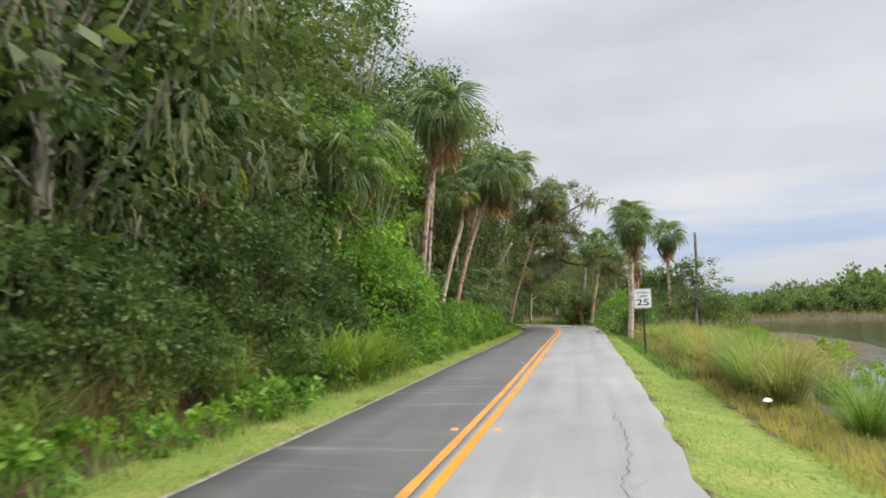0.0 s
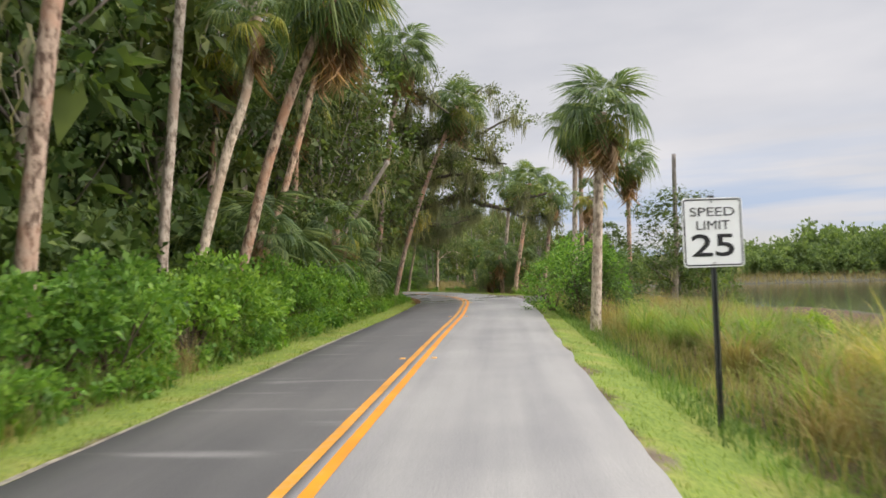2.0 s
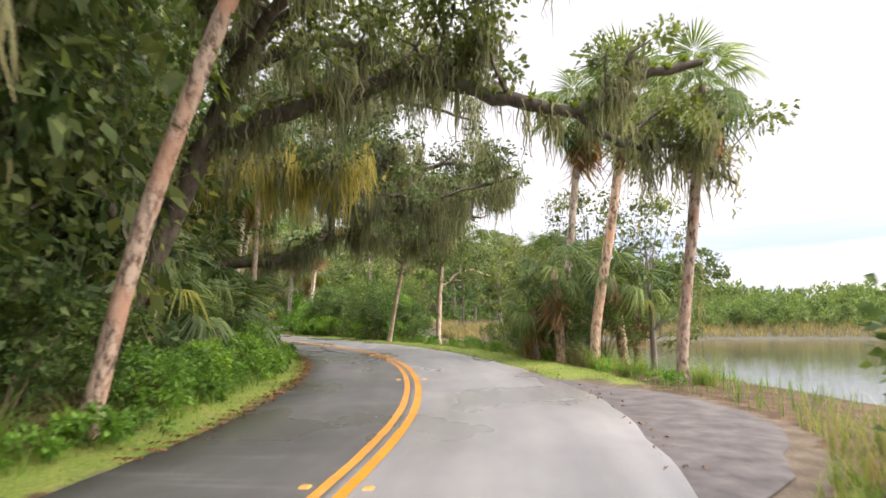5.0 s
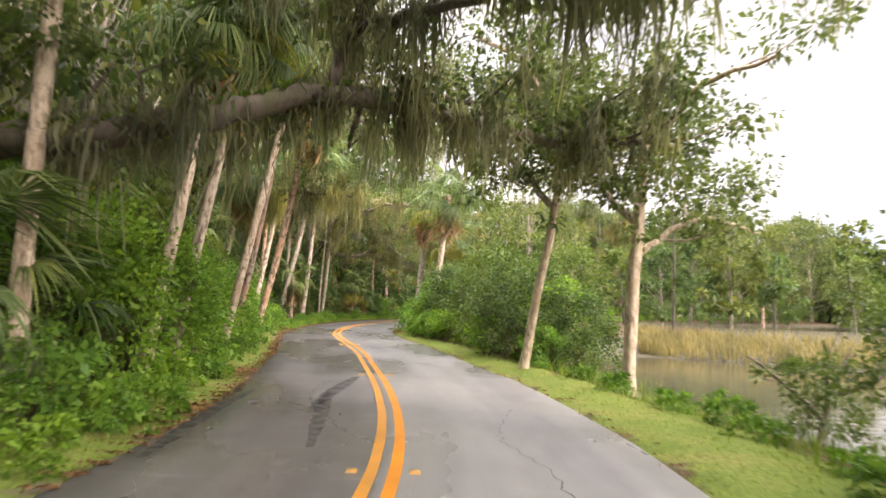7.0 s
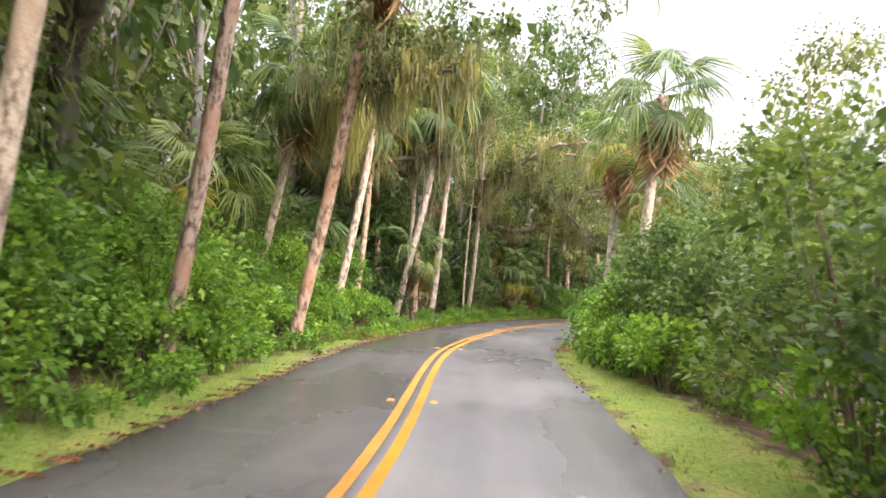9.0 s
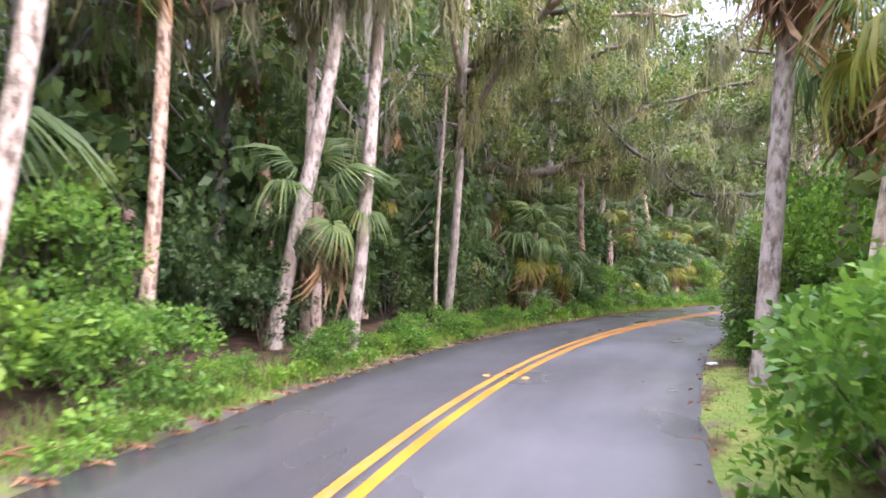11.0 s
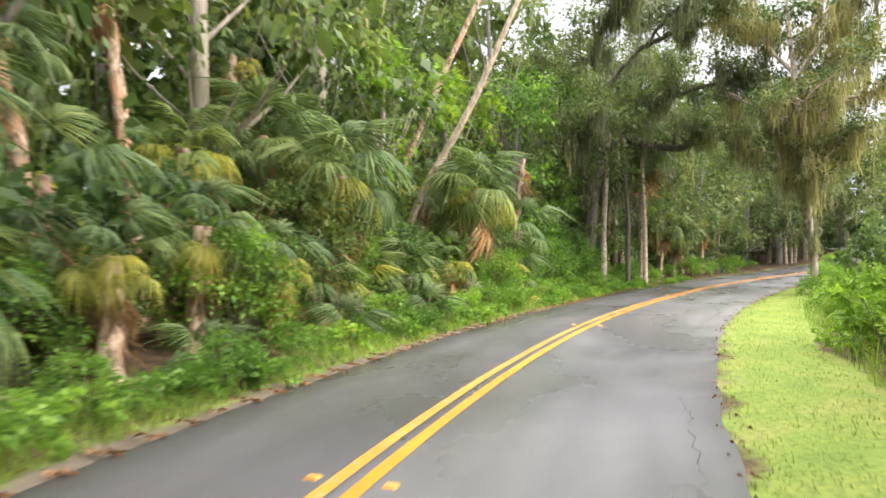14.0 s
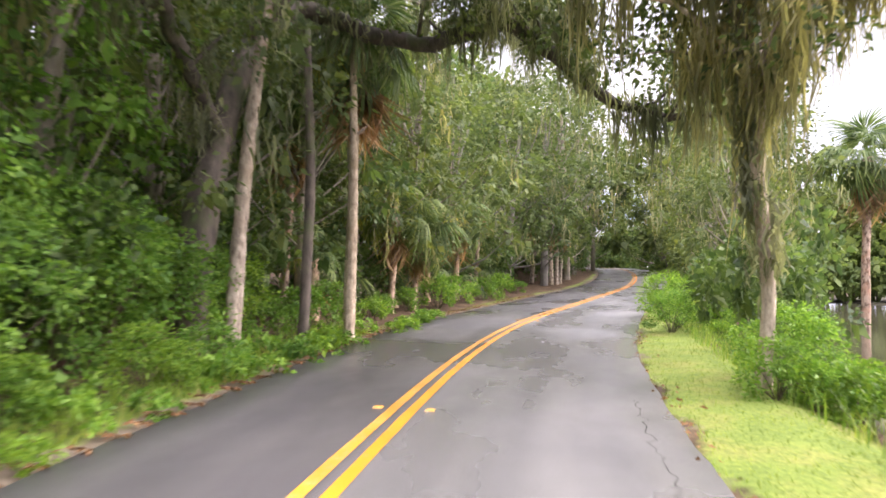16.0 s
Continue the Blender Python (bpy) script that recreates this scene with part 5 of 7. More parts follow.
# ---- palms of the oak bend and beyond ----
for k, (px, py, pts, rad, pale) in enumerate([
        (4.12, 60.35, [(0.02, 0, 2.5), (0.25, 0, 7.2)], 0.13, True),
        (2.25, 64.4, [(0.0, 0.5, 2.4), (0.1, 1.4, 6.8)], 0.15, True),
        (1.85, 65.6, [(0.25, 0.2, 2.4), (0.75, 0.8, 6.8)], 0.14, True),
        (-1.4, 72.4, [(0.6, 0, 3.0), (1.6, 0, 8.6)], 0.15, False),
        (0.35, 69.4, [(0.45, 0, 2.2), (1.9, 0, 8.2)], 0.14, True),
        (-3.1, 76.4, [(0.9, 0, 3.6), (1.9, 0, 8.4)], 0.16, False),
        (-6.6, 78.0, [(0.9, 0, 3.0), (1.7, 0, 6.4)], 0.14, True),
        (-6.15, 80.8, [(0.30, 0.2, 2.2), (0.75, 0.4, 5.2), (1.0, 0.5, 8.0)], 0.15, True),
        (-7.6, 83.4, [(0.3, 0, 3.0), (0.5, 0, 7.0)], 0.13, False),
        (-6.68, 86.65, [(0.10, 0.1, 1.6), (0.28, 0.2, 4.4), (0.55, 0.3, 9.0)], 0.15, True),
        (-7.65, 85.75, [(0.35, 0.1, 1.8), (0.9, 0.3, 4.4), (1.5, 0.5, 8.0)], 0.17, True),
        (-7.65, 86.45, [(0.05, 0, 2.5), (0.1, 0.1, 7.6)], 0.11, True),
        (-0.36, 87.4, [(0.12, 0.1, 2.0), (0.46, 0.1, 6.4)], 0.165, True),
        (0.73, 86.95, [(0.25, 0.1, 2.4), (0.7, 0.2, 4.6)], 0.15, True),
        (1.95, 82.6, [(0.3, 0, 2.6), (0.7, 0, 6.4)], 0.16, True),
        (0.3, 90.2, [(0.2, 0, 2.5), (0.5, 0, 5.2)], 0.14, False),
        (-7.5, 95.3, [(0.0, 0, 1.2), (0.05, 0, 2.5)], 0.12, True),
        (-9.2, 104.5, [(0.3, 0, 3.0), (0.5, 0.2, 7.5)], 0.15, True),
        (-8.1, 100.8, [(-0.2, 0, 3.0), (-0.1, 0, 7.0)], 0.15, False)]):
    dead = 34 if k in (12, 13, 14) else 20 if k == 15 else 8 + (k * 5) % 8
    cabbage_palm(px, py, pts, rad, 13 if k in (12, 13, 14) else 15 + k % 5, dead, 0.9 if k in (12, 13) else 0.15, 0.72 if k == 16 else 1.05, 30 + k, pale=pale, label="leaning pale cabbage palm beside the shaded road" if pale else "")
cabbage_palm(-7.1, 86.2, [(0.0, 0, 1.0), (0.02, 0, 2.6)], 0.13, 9, 6, 0.3, 0.9, 60, "short palm with a rust-red trunk bristling with old leaf bases", boots=1.0)
cabbage_palm(-1.7, 120.5, [(0.10, 0, 1.4), (0.30, 0, 3.0), (0.50, 0, 4.6)], 0.10, 0, 7, 0.2, 0.6, 61, "dead slender palm with russet trunk and hanging brown fronds", boots=0.6)
for k, (px, py, h) in enumerate([(20.2, 150.2, 4.2), (20.9, 150.9, 4.5), (21.5, 151.6, 4.0), (19.5, 151.5, 4.6)]):
    cabbage_palm(px, py, [(0.1 * k - 0.1, 0, h * 0.6), (0.15 * k - 0.1, 0, h)], 0.15, 16, 8, 0.2, 1.0, 70 + k, pale=True, merged=True)
cabbage_palm(26.2, 134.8, [(0, 0, 3.6), (0.2, 0, 7.6)], 0.2, 26, 16, 0.1, 1.35, 75)
cabbage_palm(4.75, 130.2, [(0.05, 0, 3.0), (0.15, 0.1, 6.6)], 0.13, 16, 40, 0.05, 1.2, 79, "cabbage palm under the oak with a heavy red-brown skirt", True)
for k, (px, py, h) in enumerate([(3.4, 131.6, 5.0), (6.6, 134.0, 3.2), (7.6, 135.2, 2.6), (10.4, 139.4, 3.4), (12.6, 143.0, 4.5)]):
    cabbage_palm(px, py, [(0.1, 0, h * 0.6), (0.1, 0.1, h)], 0.12, 15, 10, 0.15, 0.95, 80 + k)

# ---- live oaks over the road ----
live_oak("leaning live oak whose fern-covered limb spans the road", (3.3, 52.1),
         [(3.3, 52.1, -0.1, 0.30), (3.9, 51.8, 1.2, 0.25), (4.8, 51.4, 2.8, 0.22), (5.7, 51.0, 4.5, 0.20), (6.3, 50.9, 6.0, 0.17), (6.8, 50.7, 8.0, 0.12)],
         [[(5.6, 51.0, 4.4, 0.19), (7.2, 50.9, 5.05, 0.17), (8.4, 50.8, 5.35, 0.16), (9.5, 50.7, 5.75, 0.15), (10.2, 50.7, 5.45, 0.14), (11.2, 50.7, 5.2, 0.13), (12.3, 50.7, 4.95, 0.12), (13.4, 50.6, 5.5, 0.10), (14.6, 50.5, 5.8, 0.07)],
          [(6.2, 50.9, 5.8, 0.14), (7.6, 52.2, 6.9, 0.12), (9.2, 53.8, 7.2, 0.09), (11.0, 54.8, 7.4, 0.05)],
          [(6.0, 50.9, 5.4, 0.13), (7.6, 48.9, 6.3, 0.10), (9.0, 47.2, 6.4, 0.07), (10.4, 46.0, 6.2, 0.04)],
          [(4.6, 51.5, 2.6, 0.12), (3.6, 49.4, 4.4, 0.10), (3.2, 47.0, 5.6, 0.06)],
          [(6.3, 50.9, 6.0, 0.15), (8.0, 50.6, 7.3, 0.12), (10.0, 50.3, 7.8, 0.09), (12.2, 50.0, 7.4, 0.04)],
          [(6.8, 50.7, 7.4, 0.11), (7.6, 48.6, 8.4, 0.08), (9.4, 47.4, 8.2, 0.04)],
          [(12.3, 50.7, 4.95, 0.08), (13.6, 51.4, 4.5, 0.07), (14.8, 52.2, 4.7, 0.05), (16.2, 52.6, 4.0, 0.03)],
          [(6.8, 50.7, 7.6, 0.12), (8.2, 49.6, 9.4, 0.10), (9.6, 48.6, 10.4, 0.07), (10.6, 48.0, 11.1, 0.04)],
          [(8.0, 50.6, 7.3, 0.11), (10.2, 50.6, 8.8, 0.09), (12.0, 50.7, 9.8, 0.06), (13.1, 50.7, 10.3, 0.03)],
          [(6.8, 50.7, 7.8, 0.12), (6.4, 48.6, 9.6, 0.09), (7.0, 46.8, 10.4, 0.06), (8.4, 46.0, 9.2, 0.04)],
          [(6.3, 50.9, 6.0, 0.12), (4.8, 48.6, 8.6, 0.09), (4.4, 46.6, 10.0, 0.05)]],
         1, crown=0.95, moss=1.0, fern=1.2, moss_len=0.9, clump=0.5)
live_oak("live oak with a low fern-topped limb reaching across the bend", (0.9, 60.4),
         [(0.9, 60.4, -0.1, 0.34), (1.1, 60.4, 1.4, 0.30), (1.5, 60.5, 2.8, 0.27), (1.7, 60.7, 5.0, 0.2), (1.6, 61.0, 8.6, 0.12)],
         [[(1.4, 60.5, 2.5, 0.22), (3.2, 60.5, 3.05, 0.20), (4.8, 60.7, 3.2, 0.18), (5.5, 61.4, 3.55, 0.16), (6.2, 63.0, 4.25, 0.15), (7.4, 64.6, 4.4, 0.13), (9.2, 66.2, 4.3, 0.10), (10.9, 67.2, 4.5, 0.05)],
          [(1.7, 60.6, 4.2, 0.18), (3.6, 60.4, 6.2, 0.16), (5.4, 60.8, 6.0, 0.14), (7.2, 60.1, 6.6, 0.12), (9.0, 59.8, 5.9, 0.10), (10.8, 59.5, 5.3, 0.08), (12.6, 59.2, 5.6, 0.04)],
          [(1.7, 60.7, 4.8, 0.16), (3.8, 62.4, 6.8, 0.13), (5.8, 62.9, 6.3, 0.11), (7.8, 63.8, 6.9, 0.09), (10.0, 63.8, 6.2, 0.05)],
          [(6.2, 63.0, 4.25, 0.10), (6.4, 63.4, 5.4, 0.09), (7.6, 62.6, 6.2, 0.07), (9.4, 62.4, 5.8, 0.05), (11.2, 62.0, 5.2, 0.03)],
          [(5.4, 60.8, 6.0, 0.09), (6.6, 59.4, 5.2, 0.08), (8.2, 58.8, 5.0, 0.06), (9.8, 57.8, 4.7, 0.05), (11.4, 57.4, 5.0, 0.03)],
          [(1.4, 60.5, 2.4, 0.14), (1.6, 58.4, 4.0, 0.11), (2.6, 56.4, 5.2, 0.08), (4.2, 55.2, 5.6, 0.04)],
          [(3.6, 60.4, 6.2, 0.10), (4.6, 58.6, 7.4, 0.08), (6.4, 57.2, 7.6, 0.06), (8.4, 56.4, 7.2, 0.03)],
          [(1.5, 60.4, 3.0, 0.14), (2.8, 57.8, 5.0, 0.11), (4.6, 56.3, 5.4, 0.08), (6.4, 55.8, 5.2, 0.06), (7.9, 55.4, 5.1, 0.03)],
          [(1.6, 61.0, 7.2, 0.14), (4.0, 61.6, 8.6, 0.12), (6.6, 61.8, 8.4, 0.10), (9.0, 61.6, 8.8, 0.07), (11.4, 61.0, 8.0, 0.04)],
          [(1.7, 60.7, 6.0, 0.14), (4.2, 59.2, 8.2, 0.12), (6.8, 58.6, 8.6, 0.09), (9.6, 58.0, 8.2, 0.05)],
          [(1.7, 60.8, 6.6, 0.14), (3.6, 63.6, 8.4, 0.11), (6.4, 65.2, 8.6, 0.08), (9.2, 65.8, 8.0, 0.04)],
          [(7.2, 60.1, 6.6, 0.11), (9.2, 60.8, 6.2, 0.09), (11.0, 61.2, 6.5, 0.07), (12.8, 61.0, 5.6, 0.04)],
          [(7.8, 63.8, 6.9, 0.10), (9.6, 63.2, 6.0, 0.08), (11.2, 62.6, 6.2, 0.06), (13.0, 62.6, 5.4, 0.03)],
          [(6.4, 63.4, 5.4, 0.09), (8.2, 62.2, 5.0, 0.07), (10.0, 61.4, 4.9, 0.05), (11.6, 60.6, 4.5, 0.03)]],
         2, crown=0.55, moss=1.0, fern=1.6, moss_len=0.95, twig_reach=1.5, lit_limbs=(7,))
live_oak("dark live oak leaning high across the road, draped in moss", (-3.4, 71.8),
         [(-3.4, 71.8, -0.1, 0.26), (-3.2, 71.7, 2.0, 0.22), (-2.6, 71.4, 4.4, 0.19), (-2.0, 71.2, 8.6, 0.12)],
         [[(-2.5, 71.4, 4.6, 0.17), (0.2, 70.8, 6.2, 0.15), (2.8, 70.2, 6.9, 0.13), (5.2, 69.8, 6.6, 0.11), (7.4, 69.4, 6.0, 0.08), (9.6, 69.0, 5.6, 0.04)],
          [(-2.3, 71.3, 5.6, 0.15), (0.2, 72.8, 7.4, 0.12), (2.0, 75.0, 7.4, 0.08), (3.6, 77.4, 6.8, 0.04)],
          [(-2.4, 71.4, 5.2, 0.14), (0.4, 68.6, 7.0, 0.11), (3.2, 66.6, 7.2, 0.08), (6.0, 65.6, 7.0, 0.04)]],
         3, crown=1.2, moss=1.0, fern=0.3, moss_len=0.9, clump=0.55)
live_oak("slanting pale-trunked tree on the river verge with dark leaves", (8.06, 69.4),
         [(8.06, 69.4, -0.15, 0.105), (8.35, 69.4, 1.6, 0.098), (8.68, 69.4, 3.3, 0.09), (8.95, 69.3, 5.4, 0.07)],
         [[(8.7, 68.8, 3.6, 0.08), (7.4, 69.6, 5.0, 0.06), (6.2, 70.6, 5.6, 0.03)], [(8.8, 68.7, 4.0, 0.08), (10.2, 69.6, 5.0, 0.06), (11.6, 70.6, 5.2, 0.03)], [(8.9, 68.6, 4.8, 0.07), (8.4, 67.0, 6.0, 0.05), (7.6, 65.8, 6.2, 0.03)]],
         4, crown=1.6, moss=0, bark=M_BARK_TAN, clump=0.5, leaf_mat=M_OAK)
live_oak("dark leafy oak at the water's edge", (10.3, 67.9),
         [(10.3, 67.6, -0.2, 0.12), (10.38, 67.7, 1.8, 0.115), (10.5, 67.8, 3.4, 0.11), (10.7, 67.7, 6.0, 0.08)],
         [[(10.4, 67.8, 2.4, 0.08), (11.6, 68.4, 3.2, 0.05), (12.8, 69.0, 3.0, 0.03)], [(10.5, 67.8, 3.0, 0.08), (9.4, 68.6, 4.2, 0.05), (8.4, 69.8, 4.4, 0.03)], [(10.6, 67.7, 4.2, 0.07), (11.4, 66.4, 5.2, 0.05), (12.4, 65.4, 5.3, 0.03)], [(10.5, 67.8, 3.4, 0.06), (9.8, 66.6, 4.2, 0.04), (9.6, 65.4, 4.6, 0.02)]],
         5, crown=1.6, moss=0, clump=0.5, bark=M_BARK_TAN)
live_oak("oak with sunlit golden moss over the shaded bend", (-7.8, 91.2),
         [(-7.8, 91.2, -0.1, 0.10), (-7.5, 91.2, 3.0, 0.095), (-7.4, 91.3, 6.0, 0.08), (-7.3, 91.4, 9.0, 0.05)],
         [[(-7.4, 91.2, 4.4, 0.09), (-5.4, 90.2, 6.2, 0.08), (-3.2, 89.4, 6.9, 0.07), (-1.0, 89.0, 6.8, 0.04)], [(-7.4, 91.2, 5.4, 0.08), (-6.0, 88.6, 7.2, 0.06), (-4.6, 86.4, 7.4, 0.04)], [(-7.4, 91.3, 6.2, 0.07), (-5.0, 92.6, 7.4, 0.06), (-2.6, 93.2, 7.2, 0.03)]],
         6, crown=0.7, moss=0.6, moss_len=0.7, bark=M_BARK_TAN)
live_oak("spreading live oak with crooked dark limbs above the palms", (-10.4, 94.4),
         [(-10.4, 94.4, -0.1, 0.34), (-10.2, 94.5, 2.4, 0.29), (-9.8, 94.8, 4.4, 0.24), (-9.6, 95.0, 8.0, 0.12)],
         [[(-10.0, 94.6, 3.8, 0.22), (-8.9, 94.5, 4.4, 0.19), (-8.0, 95.6, 4.35, 0.16), (-7.4, 96.8, 4.6, 0.14), (-6.4, 97.8, 5.6, 0.11), (-5.0, 98.6, 6.6, 0.07), (-3.4, 99.2, 7.0, 0.04)],
          [(-9.8, 94.8, 4.6, 0.18), (-8.2, 92.4, 6.0, 0.14), (-6.2, 90.8, 6.6, 0.10), (-4.0, 90.4, 6.8, 0.05)],
          [(-7.4, 96.8, 4.6, 0.09), (-6.6, 98.6, 4.4, 0.07), (-6.0, 100.6, 4.9, 0.05), (-5.2, 102.6, 5.0, 0.03)],
          [(-9.7, 94.9, 5.6, 0.14), (-7.4, 96.0, 7.4, 0.10), (-5.0, 96.4, 8.0, 0.06)],
          [(-9.6, 95.0, 6.4, 0.13), (-7.4, 98.2, 7.0, 0.11), (-5.2, 100.4, 6.6, 0.09), (-3.0, 102.0, 6.5, 0.07), (-0.8, 103.0, 6.2, 0.05), (1.0, 103.6, 5.8, 0.03)],
          [(-5.2, 100.4, 6.6, 0.07), (-3.4, 100.4, 7.4, 0.06), (-1.4, 100.6, 7.2, 0.04), (0.4, 100.4, 6.8, 0.02)]],
         7, crown=1.0, moss=0.8, moss_len=0.85)
live_oak("live oak arching over the road from the river side", (-0.56, 97.74),
         [(-0.56, 97.74, -0.1, 0.13), (-0.61, 97.64, 1.2, 0.11), (-0.84, 97.25, 2.9, 0.10), (-0.80, 97.30, 4.6, 0.08), (-0.40, 97.60, 7.2, 0.045)],
         [[(-0.84, 97.25, 2.85, 0.095), (-1.64, 96.60, 3.74, 0.094), (-2.60, 96.20, 3.89, 0.084), (-3.12, 96.00, 4.29, 0.073), (-3.85, 95.80, 4.25, 0.062), (-4.80, 95.60, 4.83, 0.051), (-5.37, 95.40, 5.56, 0.041), (-5.95, 95.20, 6.61, 0.030)],
          [(-0.82, 96.60, 3.26, 0.060), (-1.92, 95.20, 3.27, 0.054), (-2.61, 94.80, 3.22, 0.048), (-2.95, 94.70, 3.37, 0.042), (-3.31, 94.60, 3.59, 0.036), (-3.59, 94.60, 4.01, 0.030)],
          [(-1.64, 96.60, 3.79, 0.070), (-1.47, 96.40, 4.16, 0.058), (-0.98, 96.20, 5.06, 0.047), (-0.38, 96.00, 5.51, 0.035)],
          [(-1.47, 96.80, 3.96, 0.080), (-0.85, 97.20, 4.08, 0.067), (-0.16, 97.40, 3.77, 0.053), (0.51, 97.60, 3.36, 0.040)],
          [(-0.69, 97.30, 3.8, 0.09), (-1.6, 98.4, 5.2, 0.07), (-3.2, 99.2, 5.8, 0.05), (-5.0, 99.8, 5.7, 0.03)],
          [(-0.49, 97.50, 4.8, 0.08), (-0.8, 95.6, 6.4, 0.06), (-2.4, 94.4, 6.8, 0.03)]],
         8, crown=0.9, moss=1.0, moss_len=0.75, twig_reach=1.3, clump=0.42)
live_oak("big live oak whose crooked limb bridges the road", (1.7, 126.3),
         [(1.7, 126.3, -0.1, 0.30), (1.8, 126.6, 2.0, 0.26), (2.2, 127.4, 4.4, 0.23), (2.7, 128.4, 6.4, 0.19), (2.6, 129.0, 9.2, 0.10)],
         [[(2.6, 128.2, 6.0, 0.20), (3.6, 129.1, 6.8, 0.19), (4.8, 129.0, 6.45, 0.18), (6.2, 128.6, 6.25, 0.17), (7.6, 128.0, 6.6, 0.16), (8.8, 127.5, 5.7, 0.14), (9.5, 127.2, 5.05, 0.12), (10.6, 126.6, 4.6, 0.08), (11.8, 126.0, 4.7, 0.04)],
          [(2.5, 128.0, 5.6, 0.15), (4.2, 126.2, 7.4, 0.12), (6.2, 124.8, 8.0, 0.08), (8.4, 124.0, 8.0, 0.04)],
          [(2.6, 128.6, 7.0, 0.13), (4.6, 131.0, 8.6, 0.10), (7.0, 132.6, 8.8, 0.06)],
          [(7.6, 128.0, 6.6, 0.08), (8.6, 129.6, 7.6, 0.06), (10.0, 131.0, 7.6, 0.03)],
          [(2.0, 127.0, 3.6, 0.13), (1.2, 124.8, 5.6, 0.10), (1.8, 122.6, 7.0, 0.05)],
          [(2.6, 128.9, 8.6, 0.13), (4.4, 128.2, 10.6, 0.11), (7.0, 127.6, 11.4, 0.08), (9.6, 127.0, 10.8, 0.04)],
          [(2.6, 128.8, 8.0, 0.13), (3.8, 131.6, 10.6, 0.10), (6.0, 134.2, 11.6, 0.07), (9.0, 136.2, 11.0, 0.04)],
          [(2.6, 128.6, 7.6, 0.12), (2.0, 125.2, 10.2, 0.09), (3.4, 121.8, 11.0, 0.06), (5.0, 119.4, 10.6, 0.03)],
          [(4.4, 128.2, 10.6, 0.08), (5.6, 125.4, 11.6, 0.06), (7.6, 123.2, 11.4, 0.03)]],
         9, crown=1.35, moss=1.2, moss_len=1.1, clump=0.5, fern=0.8)
live_oak("oak buried in long curtains of hanging moss by the river", (8.75, 122.3),
         [(8.75, 122.3, -0.2, 0.10), (8.82, 122.25, 1.1, 0.085), (8.66, 122.2, 2.2, 0.085), (8.5, 122.3, 4.5, 0.10), (8.3, 122.6, 8.0, 0.08), (8.2, 122.8, 10.6, 0.05)],
         [[(8.45, 122.3, 5.2, 0.09), (9.6, 122.0, 6.6, 0.07), (11.4, 122.4, 7.0, 0.04)], [(8.5, 122.3, 4.6, 0.10), (7.6, 123.0, 6.4, 0.07), (6.6, 123.8, 7.4, 0.04)], [(8.4, 122.5, 5.6, 0.09), (9.6, 123.6, 7.2, 0.06), (10.8, 124.8, 7.6, 0.03)], [(8.5, 122.4, 5.2, 0.08), (8.0, 121.0, 6.4, 0.05), (8.2, 119.8, 6.9, 0.03)], [(8.3, 122.6, 7.4, 0.07), (9.4, 121.4, 9.4, 0.05), (10.8, 120.8, 10.0, 0.03)], [(8.3, 122.6, 7.8, 0.07), (7.2, 123.6, 9.8, 0.05), (6.4, 125.2, 10.4, 0.03)], [(8.3, 122.6, 8.2, 0.07), (9.8, 123.4, 10.2, 0.05), (11.4, 124.0, 10.8, 0.03)], [(8.4, 122.5, 6.4, 0.07), (9.8, 122.8, 8.6, 0.05), (11.8, 123.4, 9.0, 0.03)], [(8.6, 122.2, 3.4, 0.05), (9.0, 122.0, 4.6, 0.03), (9.6, 122.0, 5.0, 0.015)], [(8.6, 122.2, 3.0, 0.05), (8.3, 121.7, 4.2, 0.03), (8.4, 121.3, 4.6, 0.015)], [(8.6, 122.2, 3.8, 0.05), (9.6, 122.6, 5.4, 0.03), (10.6, 122.8, 5.8, 0.015)], [(8.55, 122.3, 4.0, 0.05), (7.8, 122.8, 5.0, 0.03), (7.2, 123.2, 5.2, 0.015)]],
         10, crown=1.0, moss=1.0, moss_len=1.2, clump=0.5, bark=M_BARK_TAN)
r_ = np.random.default_rng(71)
zz = r_.uniform(1.6, 6.0, 90)
an = r_.uniform(0, 6.283, 90)
p = np.column_stack([np.interp(zz, [1.1, 2.2, 4.5, 8.0], [8.82, 8.66, 8.5, 8.3]) + np.cos(an) * 0.13, 122.25 + np.sin(an) * 0.13, zz])
ob = new("hanging_moss", quick_mesh("hanging_moss", *moss_at(p, r_.uniform(0.3, 1.0, 90), r_, 9, 0.10, 0.045), M_MOSS))
tagged(ob, "golden-grey moss clinging down a slim river-side trunk", "moss", kind="stuff")
